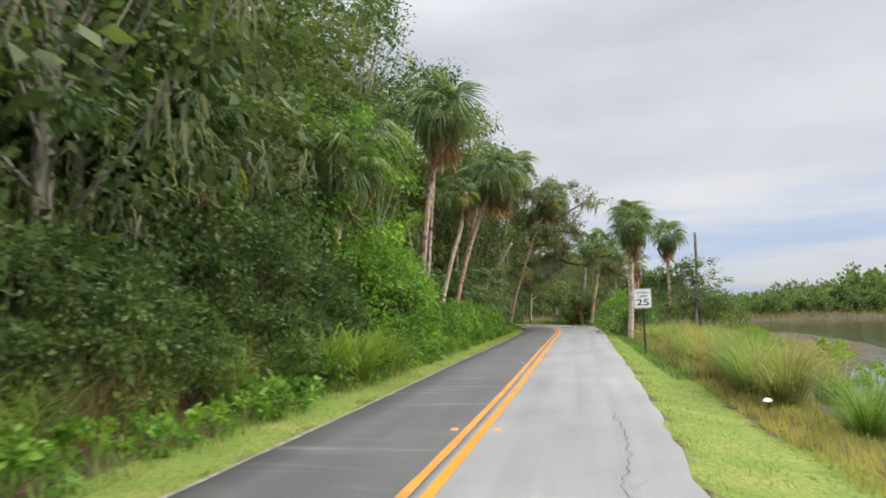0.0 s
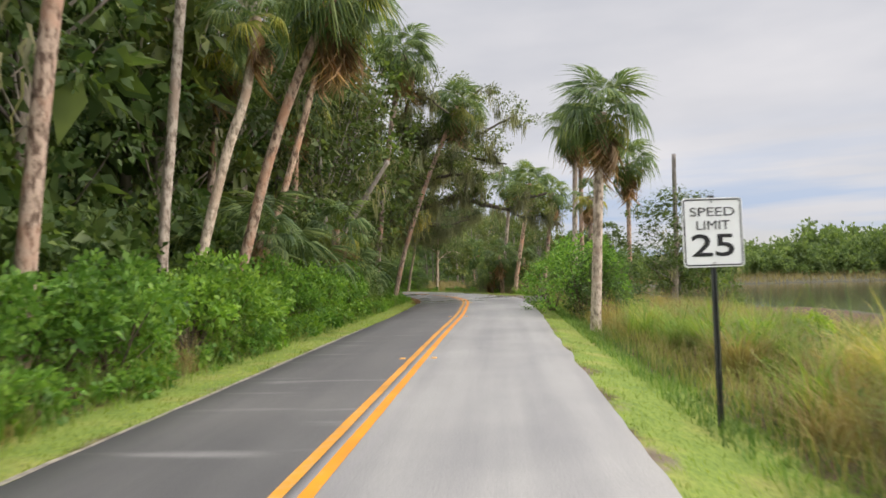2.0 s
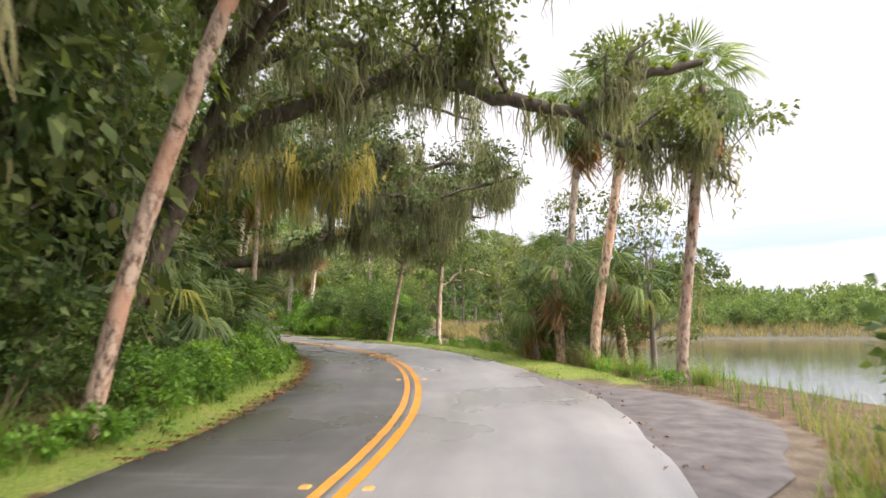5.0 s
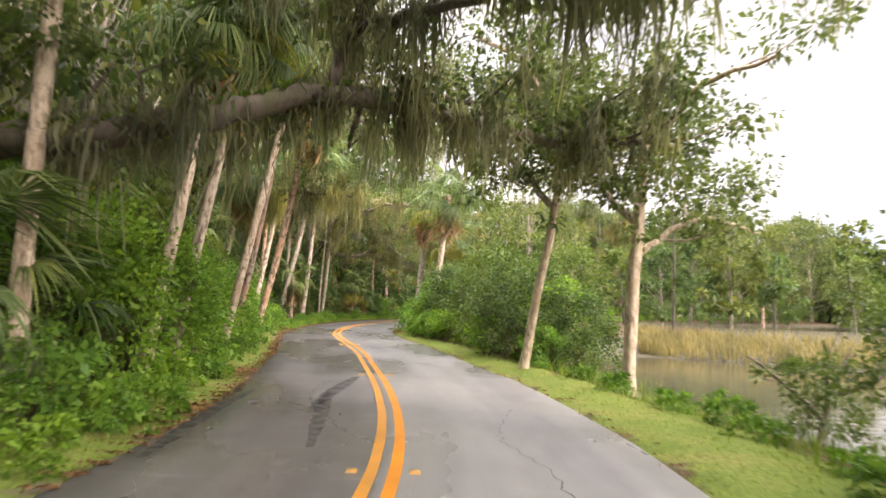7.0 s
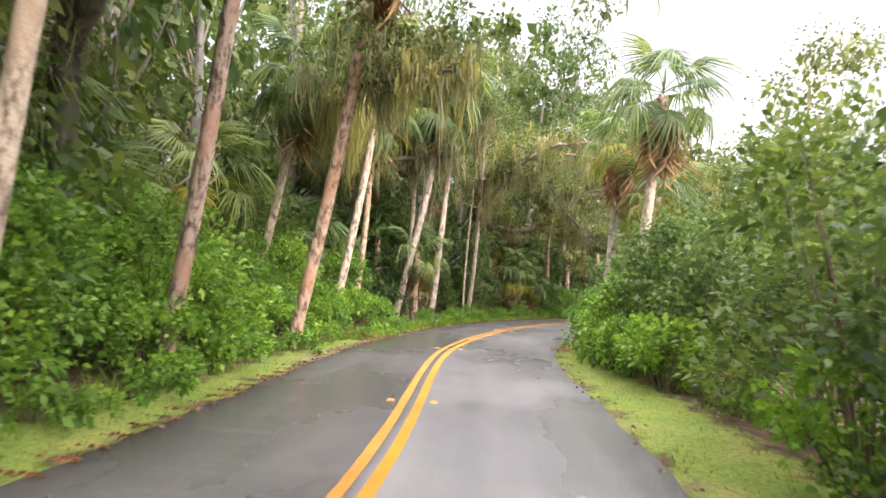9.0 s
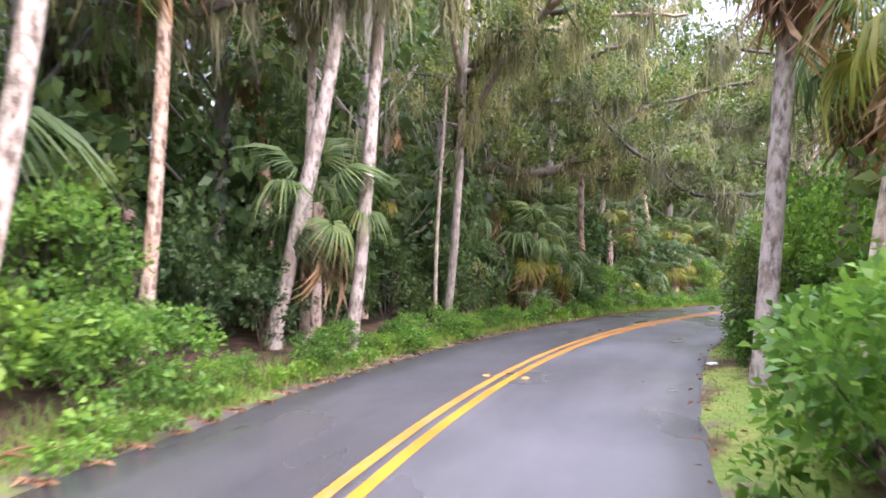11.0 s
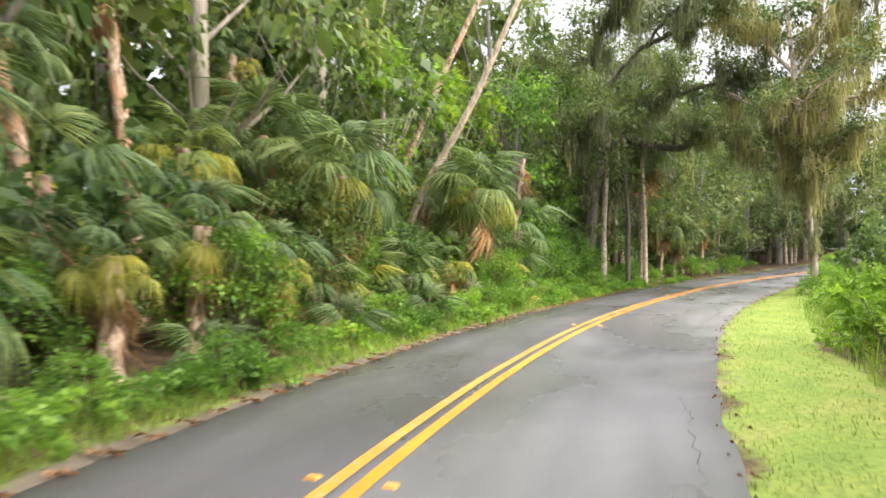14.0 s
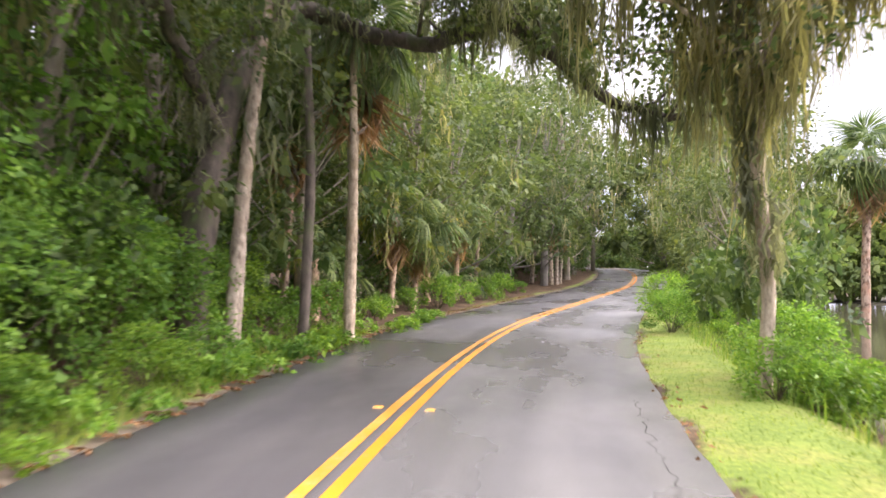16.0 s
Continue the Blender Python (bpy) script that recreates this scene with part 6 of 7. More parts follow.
# slim bare trunks in the trees
for k, (rows, mat, lb) in enumerate([
        ([(1.6, 40.2, -0.1, 0.13), (3.2, 40.2, 2.9, 0.12), (5.1, 40.1, 5.8, 0.08)], M_BARK_GREY, "bare grey trunk leaning out of the trees"),
        ([(-7.4, 90.15, -0.1, 0.05), (-7.42, 90.2, 1.3, 0.045), (-7.36, 90.2, 2.7, 0.042), (-7.2, 90.3, 5.6, 0.03)], M_BARK_TAN, "thin white bare trunk at the forest edge"),
        ([(2.33, 126.2, -0.1, 0.14), (2.45, 126.8, 2.6, 0.12), (2.75, 127.4, 6.0, 0.10), (3.15, 128.0, 9.0, 0.07)], M_BARK_TAN, "pale slim trunk at the road's edge"),
        ([(4.5, 128.3, -0.1, 0.11), (4.6, 128.8, 3.0, 0.095), (4.6, 129.2, 6.0, 0.07)], M_BARK_TAN, "pale slim trunk at the road's edge"),
        ([(3.5, 127.2, -0.1, 0.10), (3.6, 127.5, 3.0, 0.09), (3.5, 127.9, 6.0, 0.07)], M_BARK, "dark slim trunk at the road's edge"),
        ([(-5.4, 117.2, -0.1, 0.11), (-4.2, 116.9, 3.0, 0.10), (-2.8, 116.6, 5.4, 0.09), (-1.4, 116.4, 8.4, 0.06)], M_BARK_TAN, "pale trunk slanting out above the palms"),
        ([(-6.2, 118.0, -0.1, 0.12), (-5.2, 117.8, 3.0, 0.11), (-3.8, 117.6, 6.2, 0.09), (-2.4, 117.4, 9.0, 0.06)], M_PALM_BARK, "brown trunk slanting out above the palms"),
        ([(17.85, 42.25, -0.4, 0.11), (17.85, 42.25, 3.0, 0.10), (17.9, 42.2, 6.4, 0.09)], M_BARK_GREY, "weathered grey broken-off pole above the bushes")]):
    base = rows[0]
    root = thing("bare_trunk", lb, "tree trunk", base[0], base[1], 0.0)
    line = smooth_line(rows, 0.3) - np.array([base[0], base[1], 0, 0])
    cap = line[-1].copy()
    cap[3] = 0.004
    part("trunk", quick_mesh("trunk", *tube(np.vstack([line, cap]), 10, 0.07, 60 + k), mat, True), root)
    q = line[int(len(line) * 0.7)]
    part("broken_stub", quick_mesh("broken_stub", *tube(np.array([(*q[:3], q[3] * 0.5), (q[0] + 0.16, q[1] - 0.05, q[2] + 0.10, q[3] * 0.4), (q[0] + 0.28, q[1] - 0.06, q[2] + 0.24, 0.008)]), 6, 0.1, k), mat, True), root)

# ---- understorey on the forest side ----
n_ = 0
R = np.random.default_rng(77)


def row_of(kind_, y0, y1, step, d0, d1, s0, s1, tall=1.0):
    global n_
    y = y0
    while y < y1:
        q = beside(y + R.uniform(-0.3, 0.3) * step, R.uniform(min(d0, d1), max(d0, d1)))
        shrub(kind_, q[0], q[1], R.uniform(s0, s1), n_, tall * R.uniform(0.85, 1.2))
        n_ += 1
        y += step * R.uniform(0.8, 1.2)


def back_row(kind_, y0, y1, step, d0, d1, s0, s1):
    places = []
    for y in np.arange(y0, y1, step):
        q = beside(y, R.uniform(min(d0, d1), max(d0, d1)))
        places.append((q[0], q[1], R.uniform(s0, s1)))
    thicket(kind_, places, "dense dark green undergrowth filling the forest edge")


def tuft_row(y0, y1, step, d0, d1, s0, s1, dry=0.0):
    global n_
    y = y0
    while y < y1:
        q = beside(y, R.uniform(min(d0, d1), max(d0, d1)))
        tuft(q[0], q[1], R.uniform(s0, s1), n_, R.random() < dry)
        n_ += 1
        y += step * R.uniform(0.7, 1.3)


tuft_row(-2, 15, 0.9, -3.8, -4.6, 0.8, 1.2, 0.3)
tuft_row(15, 22, 0.6, -3.4, -4.2, 0.65, 1.1, 0.15)
tuft_row(22, 48, 1.2, -3.3, -3.8, 0.45, 0.8, 0.1)
for k, (y, d, s) in enumerate(((2.6, -3.9, 1.1), (3.6, -3.5, 0.9), (4.6, -4.1, 1.0), (11.4, -3.6, 0.85), (12.3, -3.9, 1.15), (12.9, -3.3, 0.95), (13.6, -3.7, 1.2), (14.3, -3.25, 1.0), (15.0, -3.7, 1.1), (15.8, -3.5, 0.8), (18.2, -3.7, 0.7))):
    q = beside(y, d)
    big_clump("sword", q[0], q[1], s, k, k)
for k, (y, d, s, w) in enumerate(((9.6, 5.0, 1.0, 0), (11.6, 4.6, 1.15, 1), (12.9, 4.4, 1.1, 0), (13.6, 5.2, 1.1, 2), (14.6, 4.7, 1.1, 1), (16.2, 5.3, 1.2, 0), (17.4, 4.6, 0.9, 2), (19.0, 5.4, 1.15, 1), (21.0, 4.7, 1.0, 0), (23.4, 5.6, 1.2, 1), (25.6, 4.8, 0.9, 2), (28.2, 5.2, 1.0, 0), (31.0, 4.9, 0.9, 1))):
    q = beside(y, d)
    big_clump("plume", q[0], q[1], s, 40 + k, w)
row_of("dark", 0, 22, 0.9, -4.4, -5.2, 0.85, 1.25)
row_of("tall_dark", -2, 17, 1.5, -5.4, -6.4, 0.9, 1.3)
for px, py, s, kd in ((-1.9, 19.2, 1.45, "tall_bright"), (-1.3, 20.4, 1.25, "tall_bright"), (-2.9, 18.4, 1.35, "tall_bright"), (-2.4, 20.6, 1.6, "tall_bright"), (-3.3, 16.6, 1.0, "tall_dark"), (-3.8, 17.6, 1.2, "tall_dark")):
    shrub(kd, px, py, s, n_, 1.0)
    n_ += 1
cabbage_palm(-2.8, 17.5, [(0.05, 0, 2.4), (0.30, 0.05, 5.6)], 0.125, 15, 10, 0.1, 0.9, 98, "short cabbage palm with a red-brown trunk above the vines", boots=0.3)
row_of("bright", 17, 39, 0.75, -3.8, -4.6, 0.85, 1.15, 1.2)
row_of("dark", 36, 50, 1.1, -4.0, -5.2, 0.8, 1.2)
back_row("thick", -4, 50, 1.3, -5.8, -8.2, 1.3, 2.0)
back_row("thick", -8, 60, 1.2, -10.0, -18.0, 2.2, 3.2)
row_of("weed", 0, 60, 0.8, -3.15, -3.7, 0.7, 1.3)
for y in np.arange(-6, 15.5, 2.3):
    q = beside(y, R.uniform(-8.0, -7.0) - 0.06 * max(0, y))
    forest_tree("wall", q[0], q[1], R.uniform(0.85, 1.1), n_)
    n_ += 1
for y, d, s in ((18, -9.2, 1.2), (22, -9.6, 1.3), (26, -9.6, 1.3), (30, -9.8, 1.3), (34.5, -9.2, 1.2), (38.5, -8.0, 1.2), (42.5, -6.6, 1.25), (46, -6.0, 1.25), (49, -6.6, 1.2)):
    q = beside(y, d)
    forest_tree("wall", q[0], q[1], s, n_)
    n_ += 1
for y, d in ((17.0, -6.0), (20.3, -5.5)):
    q = beside(y, d)
    forest_tree("vine", q[0], q[1], 0.85, n_)
    n_ += 1
for k, (px, py, h, s) in enumerate([(0.6, 34.2, 1.0, 1.15), (1.5, 35.6, 1.9, 1.15), (2.3, 36.8, 1.5, 1.2), (2.0, 38.6, 2.6, 1.2), (3.4, 39.8, 1.4, 1.1), (0.2, 37.4, 2.8, 1.2), (3.4, 42.6, 2.2, 1.1), (4.2, 44.0, 1.2, 1.0), (0.8, 32.8, 0.6, 1.0), (-0.1, 33.2, 2.2, 1.1), (0.9, 33.6, 2.6, 1.05), (2.9, 38.2, 3.0, 1.1)]):
    palmetto(px, py, h, 15, 100 + k, s * 0.78, 8, 0.35)
# between the oaks
row_of("bright", 49, 64, 0.9, -3.7, -4.3, 0.55, 0.85)
back_row("thick", 50, 64, 0.9, -5.0, -8.0, 1.0, 1.7)
row_of("tall_bright", 63.5, 75, 1.0, -4.2, -5.2, 0.85, 1.15)
row_of("bright", 74, 84.5, 0.7, -3.5, -4.0, 0.8, 1.1)
row_of("tall_bright", 75, 84, 1.6, -4.6, -5.4, 0.75, 0.95)
back_row("thick", 64, 86, 1.0, -5.4, -8.0, 1.3, 1.9)
row_of("weed", 60, 80, 0.6, -2.75, -3.4, 0.5, 1.1)
row_of("weed", 80, 132, 0.5, -2.2, -2.9, 0.4, 0.95)
row_of("bright", 84, 95, 0.7, -2.6, -3.1, 0.3, 0.5)
for k in range(14):
    q = beside(51.5 + k * 0.95, R.uniform(-6.2, -4.4))
    palmetto(q[0], q[1], R.uniform(0.3, 2.4), 10, 130 + k, R.uniform(0.9, 1.15), 4, 0.2)
for k in range(8):
    q = beside(66 + k * 2.4, R.uniform(-6.8, -5.6))
    palmetto(q[0], q[1], R.uniform(2.0, 4.0), 13, 150 + k, 1.05, 7, 0.35, merged=True)
# the wall of young palms along the inside of the last bends
k = 0
for row, (d0, d1, h0, h1, step, cnt, y) in enumerate(((-2.9, -3.3, 0.1, 0.4, 2.6, 7, 95.0), (-3.7, -4.6, 0.7, 2.0, 1.6, 12, 93.5), (-4.9, -6.2, 2.2, 4.2, 1.55, 15, 90.5), (-6.4, -8.0, 3.8, 6.4, 2.0, 17, 87.0))):
    while y < 123:
        q = beside(y, R.uniform(d1, d0))
        warm_ = 0.5 if 100 < y < 116 and row else 0.12
        if y < 118 or row > 1:
            palmetto(q[0], q[1], R.uniform(h0, h1) * (1.0 if y < 116 else 0.75), cnt, 200 + k, R.uniform(0.4, 0.55) if row == 0 else R.uniform(0.52, 0.78), 2 if row == 0 else int(R.integers(7, 15)), warm_, merged=row > 1)
        k += 1
        y += step * R.uniform(0.8, 1.2) * (1.0 if y < 116 else 1.5)
back_row("thick", 86, 130, 0.9, -5.0, -9.0, 1.0, 1.7)
back_row("thick", 86, 132, 0.9, -10.0, -15.0, 2.2, 3.2)
row_of("tall_bright", 96.5, 119, 1.9, -3.7, -4.6, 0.5, 0.72)
row_of("tall_dark", 97.5, 120, 2.1, -4.2, -5.4, 0.55, 0.85)
row_of("dark", 86, 100, 0.8, -4.2, -5.6, 0.8, 1.2, 1.2)
back_row("thick", 84, 104, 0.6, -6.0, -12.0, 1.4, 2.2)
row_of("bright", 96, 124, 0.75, -2.55, -3.2, 0.3, 0.62)
row_of("dark", 96, 122, 1.6, -4.2, -5.0, 0.7, 1.0)
for d0 in (-9.5, -6.0, 4.8, 8.0):
    back_row("thick", 168, 204, 2.0, d0, d0 + 1.8, 2.4, 3.4)
back_row("thick", 204, 216, 0.5, -9.0, 9.0, 3.0, 4.0)
back_row("thick", 122, 175, 1.0, -4.6, -7.5, 0.9, 1.5)
row_of("bright", 126, 142, 1.3, -3.6, -4.0, 0.5, 0.8)
row_of("tall_bright", 119.5, 126, 0.9, -4.0, -4.9, 0.55, 0.85)
row_of("tall_bright", 119.0, 128, 1.0, -5.4, -6.6, 0.9, 1.25)
for k in range(9):
    q = beside(125 + k * 2.0, R.uniform(-5.6, -4.6))
    palmetto(q[0], q[1], R.uniform(0.3, 1.8), 8, 320 + k, 0.75, 2, 0.1)
cabbage_palm(-2.9, 116.8, [(0.1, 0, 1.6), (0.22, 0, 3.2)], 0.14, 20, 16, 0.55, 0.95, 93, "full-crowned young cabbage palm with a skirt of yellow fronds")
cabbage_palm(-5.2, 111.6, [(0.0, 0, 1.6), (0.1, 0, 3.0)], 0.14, 18, 16, 0.8, 0.9, 94, "young cabbage palm with yellowing fronds and brown skirt")
cabbage_palm(-7.0, 112.3, [(0.0, 0, 2.0), (0.1, 0, 3.8)], 0.14, 18, 18, 0.6, 0.95, 95, "young cabbage palm with yellowing fronds and brown skirt")
cabbage_palm(-7.63, 95.22, [(0, 0, 1.00), (0, 0, 2.11)], 0.11, 5, 16, 0.2, 0.8, 96, "young palm with big folded orange-brown dead leaves")
cabbage_palm(-7.38, 106.59, [(0, 0, 1.12), (0, 0, 2.31)], 0.11, 6, 16, 0.6, 0.8, 97, "young palm with big folded orange-brown dead leaves")
palmetto(-1.45, 119.7, 2.2, 8, 360, 0.95, 1, 0.1)
palmetto(-1.75, 119.4, 0.9, 6, 361, 0.8, 2, 0.3)
forest_tree("lime", -3.9, 120.6, 1.0, 901)
forest_tree("lime", -5.2, 116.0, 0.95, 902)
# ---- forest behind ----
for d0, d1, step, kinds in ((-8.2, -6.8, 3.6, ("dark", "oak")), (-13.5, -10.0, 3.6, ("back",)), (-22, -15, 4.6, ("back",))):
    y = -18.0
    while y < 205:
        dd = R.uniform(min(d0, d1), max(d0, d1))
        q = beside(y, dd)
        kd = kinds[int(R.integers(len(kinds)))]
        if not (16 < y < 40 and dd > -8.4):
            forest_tree(kd, q[0], q[1], R.uniform(0.95, 1.3), n_, R.uniform(1.05, 1.4) if 58 < y < 126 else R.uniform(0.85, 1.15))
        n_ += 1
        y += step * R.uniform(0.8, 1.2)
for y, d, s in ((41, -5.4, 1.0), (44, -5.4, 1.1), (48, -7.0, 1.1), (53.5, -8.0, 1.1), (57, -7.6, 1.1), (64, -7.4, 1.05), (72, -7.0, 1.1), (134, -5.0, 1.0), (138, -5.4, 1.1), (143, -5.2, 1.15), (147, -4.6, 1.25), (152, -4.4, 1.35), (157, -4.6, 1.4), (164, -7, 0.9), (170, -7, 1.0), (176, -8, 1.0)):
    q = beside(y, d)
    forest_tree("oak", q[0], q[1], s, n_)
    n_ += 1

# ---- the river side ----
row_of("dark", 36.0, 39.2, 1.1, 4.4, 5.4, 0.75, 1.0, 1.0)
shrub("tall_bright", 11.05, 35.8, 1.02, 4010, 1.05)
shrub("tall_dark", 12.1, 36.5, 0.80, 4011, 1.0)
shrub("tall_bright", 10.9, 38.6, 0.8, 4012, 1.0)
forest_tree("oak", 17.1, 41.2, 0.74, 4013, 0.60)
for px, py, s in ((17.2, 41.8, 1.3), (18.6, 42.6, 1.5), (19.6, 43.6, 1.2), (16.6, 44.5, 1.0), (21.5, 45.0, 1.3), (13.4, 43.5, 1.0), (15.0, 44.0, 1.1)):
    shrub("dark", px, py, s, n_, 1.25)
    n_ += 1
row_of("weed", 16, 46, 2.4, 4.6, 7.5, 0.6, 1.1)
row_of("lime", 16.5, 34, 2.6, 5.4, 8.5, 0.35, 0.6)
shrub("lime", *beside(15.4, 5.2), 0.55, 4001, 0.9)
shrub("dark", *beside(16.6, 5.9), 0.6, 4002, 0.8)
tuft_row(15, 40, 0.7, 4.6, 7.5, 0.5, 0.85, 0.4)
tuft_row(13, 35, 0.6, 4.2, 6.4, 0.8, 1.15, 0.6)
for k, (px, py, h) in enumerate([(13.5, 57.6, 2.7), (15.2, 57.3, 2.6), (15.9, 58.2, 2.2), (12.9, 58.3, 1.5)]):
    palmetto(px, py, h, 14, 340 + k, 0.78, 10, 0.05)
row_of("tall_dark", 56.5, 61.5, 1.0, 5.0, 6.0, 0.65, 0.85)
row_of("weed", 52, 60, 0.9, 4.4, 5.4, 0.45, 0.7)
tuft_row(52.5, 60, 0.7, 4.6, 6.0, 0.4, 0.7, 0.1)
row_of("weed", 60, 76, 0.8, 3.9, 4.7, 0.4, 0.9)
row_of("dark", 60.5, 62.5, 1.2, 4.6, 5.2, 0.5, 0.7, 1.3)
shrub("tall_dark", 7.7, 72.0, 0.95, 4020, 1.0)
for px, py, s, kd in ((8.3, 71.0, 0.75, "bright"), (9.1, 71.2, 0.7, "dark"), (7.3, 71.6, 0.8, "dark"), (8.7, 72.0, 0.9, "bright"), (6.6, 72.4, 0.8, "bright"), (9.6, 72.2, 0.8, "dark")):
    shrub(kd, px, py, s, n_, 1.1)
    n_ += 1
shrub("tall_dark", 9.0, 72.3, 0.80, 4021, 0.95)
shrub("tall_bright", 8.3, 73.2, 0.95, 4022, 1.05)
shrub("tall_dark", 6.7, 73.7, 1.05, 4023, 1.05)
shrub("tall_dark", 8.4, 74.6, 1.1, 4024, 1.1)
row_of("tall_dark", 73, 78, 0.9, 4.4, 5.3, 0.8, 1.1)
row_of("tall_bright", 78, 83, 0.9, 4.4, 5.3, 0.8, 1.1)
row_of("bright", 75, 83.5, 0.7, 3.45, 3.9, 0.7, 1.05)
row_of("tall_bright", 79, 83.2, 1.0, 3.9, 4.6, 0.6, 0.8)
row_of("tall_bright", 83, 88, 1.0, 4.8, 5.8, 0.7, 0.95)
row_of("tall_bright", 88.5, 97, 1.1, 3.9, 4.9, 0.8, 1.1)
row_of("tall_dark", 89.2, 96.2, 0.85, 3.15, 3.6, 0.46, 0.6, 1.05)
row_of("bright", 88.8, 96.2, 0.7, 2.85, 3.2, 0.38, 0.55, 1.1)
back_row("thick", 80, 104, 0.8, 5.8, 10.0, 1.3, 2.2)
row_of("lime", 98, 112, 0.95, 4.5, 5.4, 0.75, 1.05)
row_of("lime", 112, 124, 1.3, 4.6, 5.2, 0.45, 0.7)
for px, py, s, kd in ((8.45, 121.75, 0.55, "bright"), (8.95, 121.6, 0.6, "bright"), (9.3, 122.4, 0.5, "tall_bright"), (12.0, 128.3, 0.42, "tall_bright"), (12.9, 129.2, 0.5, "bright"), (14.3, 131.6, 0.55, "tall_bright"), (16.6, 135.0, 0.5, "bright")):
    shrub(kd, px, py, s, n_, 1.0)
    n_ += 1
row_of("bright", 139, 150, 1.5, 3.4, 3.9, 0.6, 0.9)
row_of("bright", 99, 112, 1.5, 5.4, 6.4, 0.9, 1.2)
row_of("bright", 117, 142, 1.3, 4.5, 5.4, 0.4, 0.65)
back_row("thick", 131, 175, 0.9, 5.0, 7.0, 0.9, 1.5)
row_of("tall_bright", 98, 103, 1.2, 4.4, 5.2, 0.7, 0.9)
shrub("tall_bright", -0.35, 97.45, 0.7, 4030, 1.5)
palmetto(*beside(93.2, 3.9), 0.3, 9, 350, 0.6, 2, 0.3)
palmetto(*beside(96.2, 4.3), 0.3, 8, 351, 0.6, 1, 0.1)
for y, d, s in ((105, 8.5, 0.8), (110, 8.0, 0.85), (84, 9, 0.8), (89, 8, 0.75), (94, 8.5, 0.8), (99, 9, 0.8), (104, 10, 0.75), (140, 5.6, 1.0), (144, 6.0, 1.1), (147, 6, 1.25), (152, 6, 1.3), (158, 6, 1.35), (166, 7, 1.3), (172, 8, 1.3), (180, 8, 1.3), (188, 8, 1.3), (150, 4.6, 1.2), (157, 4.6, 1.3), (164, 4.6, 1.4), (170, 4.6, 1.4), (186, 3, 1.5), (190, -1, 1.5), (188, -4, 1.3), (196, 4, 1.1), (202, -1, 1.1)):
    q = beside(y, d)
    forest_tree("oak", q[0], q[1], s, n_)
    n_ += 1
# far bank
far_places = []
for k in range(330):
    u = (k % 230) / 229
    x = 24 + 180 * u ** 1.5 + R.uniform(-1.5, 1.5)
    yb = 82 - 0.34 * (x - 12)
    back = R.uniform(2.5, 8) * (1 + u) + (6 if k >= 230 else 0)
    s = float(np.interp(x, [20, 28, 42, 56, 90, 200], [1.0, 1.3, 2.3, 3.7, 4.6, 6.0])) / 2.35 * R.uniform(0.7, 1.05) * (1.12 if k >= 230 else 1.0)
    far_places.append((x, yb + back, s))
thicket("far", far_places, "low green bushes lining the far river bank")
for k in range(7):
    x = 10 + k * 2.6 + R.uniform(-1, 1)
    forest_tree("back", x, 101 - 0.2 * x + R.uniform(-3, 8), R.uniform(0.5, 0.72) * (1.0 if k < 4 else 0.7), n_)
    n_ += 1
for k in range(16):
    x = 26 + k * 3.4 + R.uniform(-1, 1)
    forest_tree("back", x, 168 - 0.6 * (x - 26) + R.uniform(-3, 6), R.uniform(1.0, 1.4) if x < 47 else R.uniform(0.8, 1.1) if x < 58 else R.uniform(0.35, 0.5), n_)
    n_ += 1


# trees across the water past the last bend
for x in np.arange(41, 61, 1.9):
    forest_tree("back", x, 168.5 - 0.6 * (x - 26) + R.uniform(0, 2), R.uniform(0.8, 1.1), n_)
    n_ += 1
thicket("far", [(x, 166 - 0.6 * (x - 26) + R.uniform(0, 1.5), R.uniform(1.5, 2.2)) for x in np.arange(38, 64, 0.9)], "green bushes hanging over the far water's edge")


# ---- grass, reeds and litter ----
def sown(name, mat, y0, y1, d0, d1, count, height, width, label, lean=0.4, segs=2, seed=0, need_dry=True, follow=None):
    """Blades sown along a stretch of verge, standing on the ground."""
    r_ = np.random.default_rng(seed)
    idx = np.where((_line[:, 1] >= y0) & (_line[:, 1] <= y1))[0]
    i = r_.choice(idx, count)
    lo = d0(_line[i, 1]) if callable(d0) else d0
    hi = d1(_line[i, 1]) if callable(d1) else d1
    xy = _line[i] + _nor[i] * (lo + (hi - lo) * r_.random(count))[:, None] + _tan[i] * r_.uniform(-0.2, 0.2, count)[:, None]
    z, grass, mud, bare, d, yy, edge = terrain(xy)
    keep = (z > WATER_Z + 0.02) & (edge > 0.04) & (bare < 0.75)
    if follow is not None:
        keep &= grass > follow
    xy, z = xy[keep], z[keep]
    tagged(new(name, quick_mesh(name, *grass_blades(xy, z - 0.01, height, width, r_, lean, segs), mat)), label, "grass", kind="stuff")


sown("verge_grass", M_GRASS, -3, 62, lambda y: -table(LEFT_W, y) - 1.7, lambda y: -table(LEFT_W, y), 34000, 0.048, 0.013, "short bright green mown grass on the verge", 0.6, 1, 1, follow=0.25)
sown("verge_grass", M_GRASS, 62, 140, lambda y: -table(LEFT_W, y) - 1.2, lambda y: -table(LEFT_W, y), 20000, 0.048, 0.013, "short green grass fringing the forest edge", 0.6, 1, 2, follow=0.25)
sown("verge_grass", M_GRASS, -3, 62, lambda y: table(RIGHT_W, y), lambda y: table(RIGHT_W, y) + 2.6, 44000, 0.048, 0.013, "short bright green mown grass on the river verge", 0.6, 1, 3, follow=0.25)
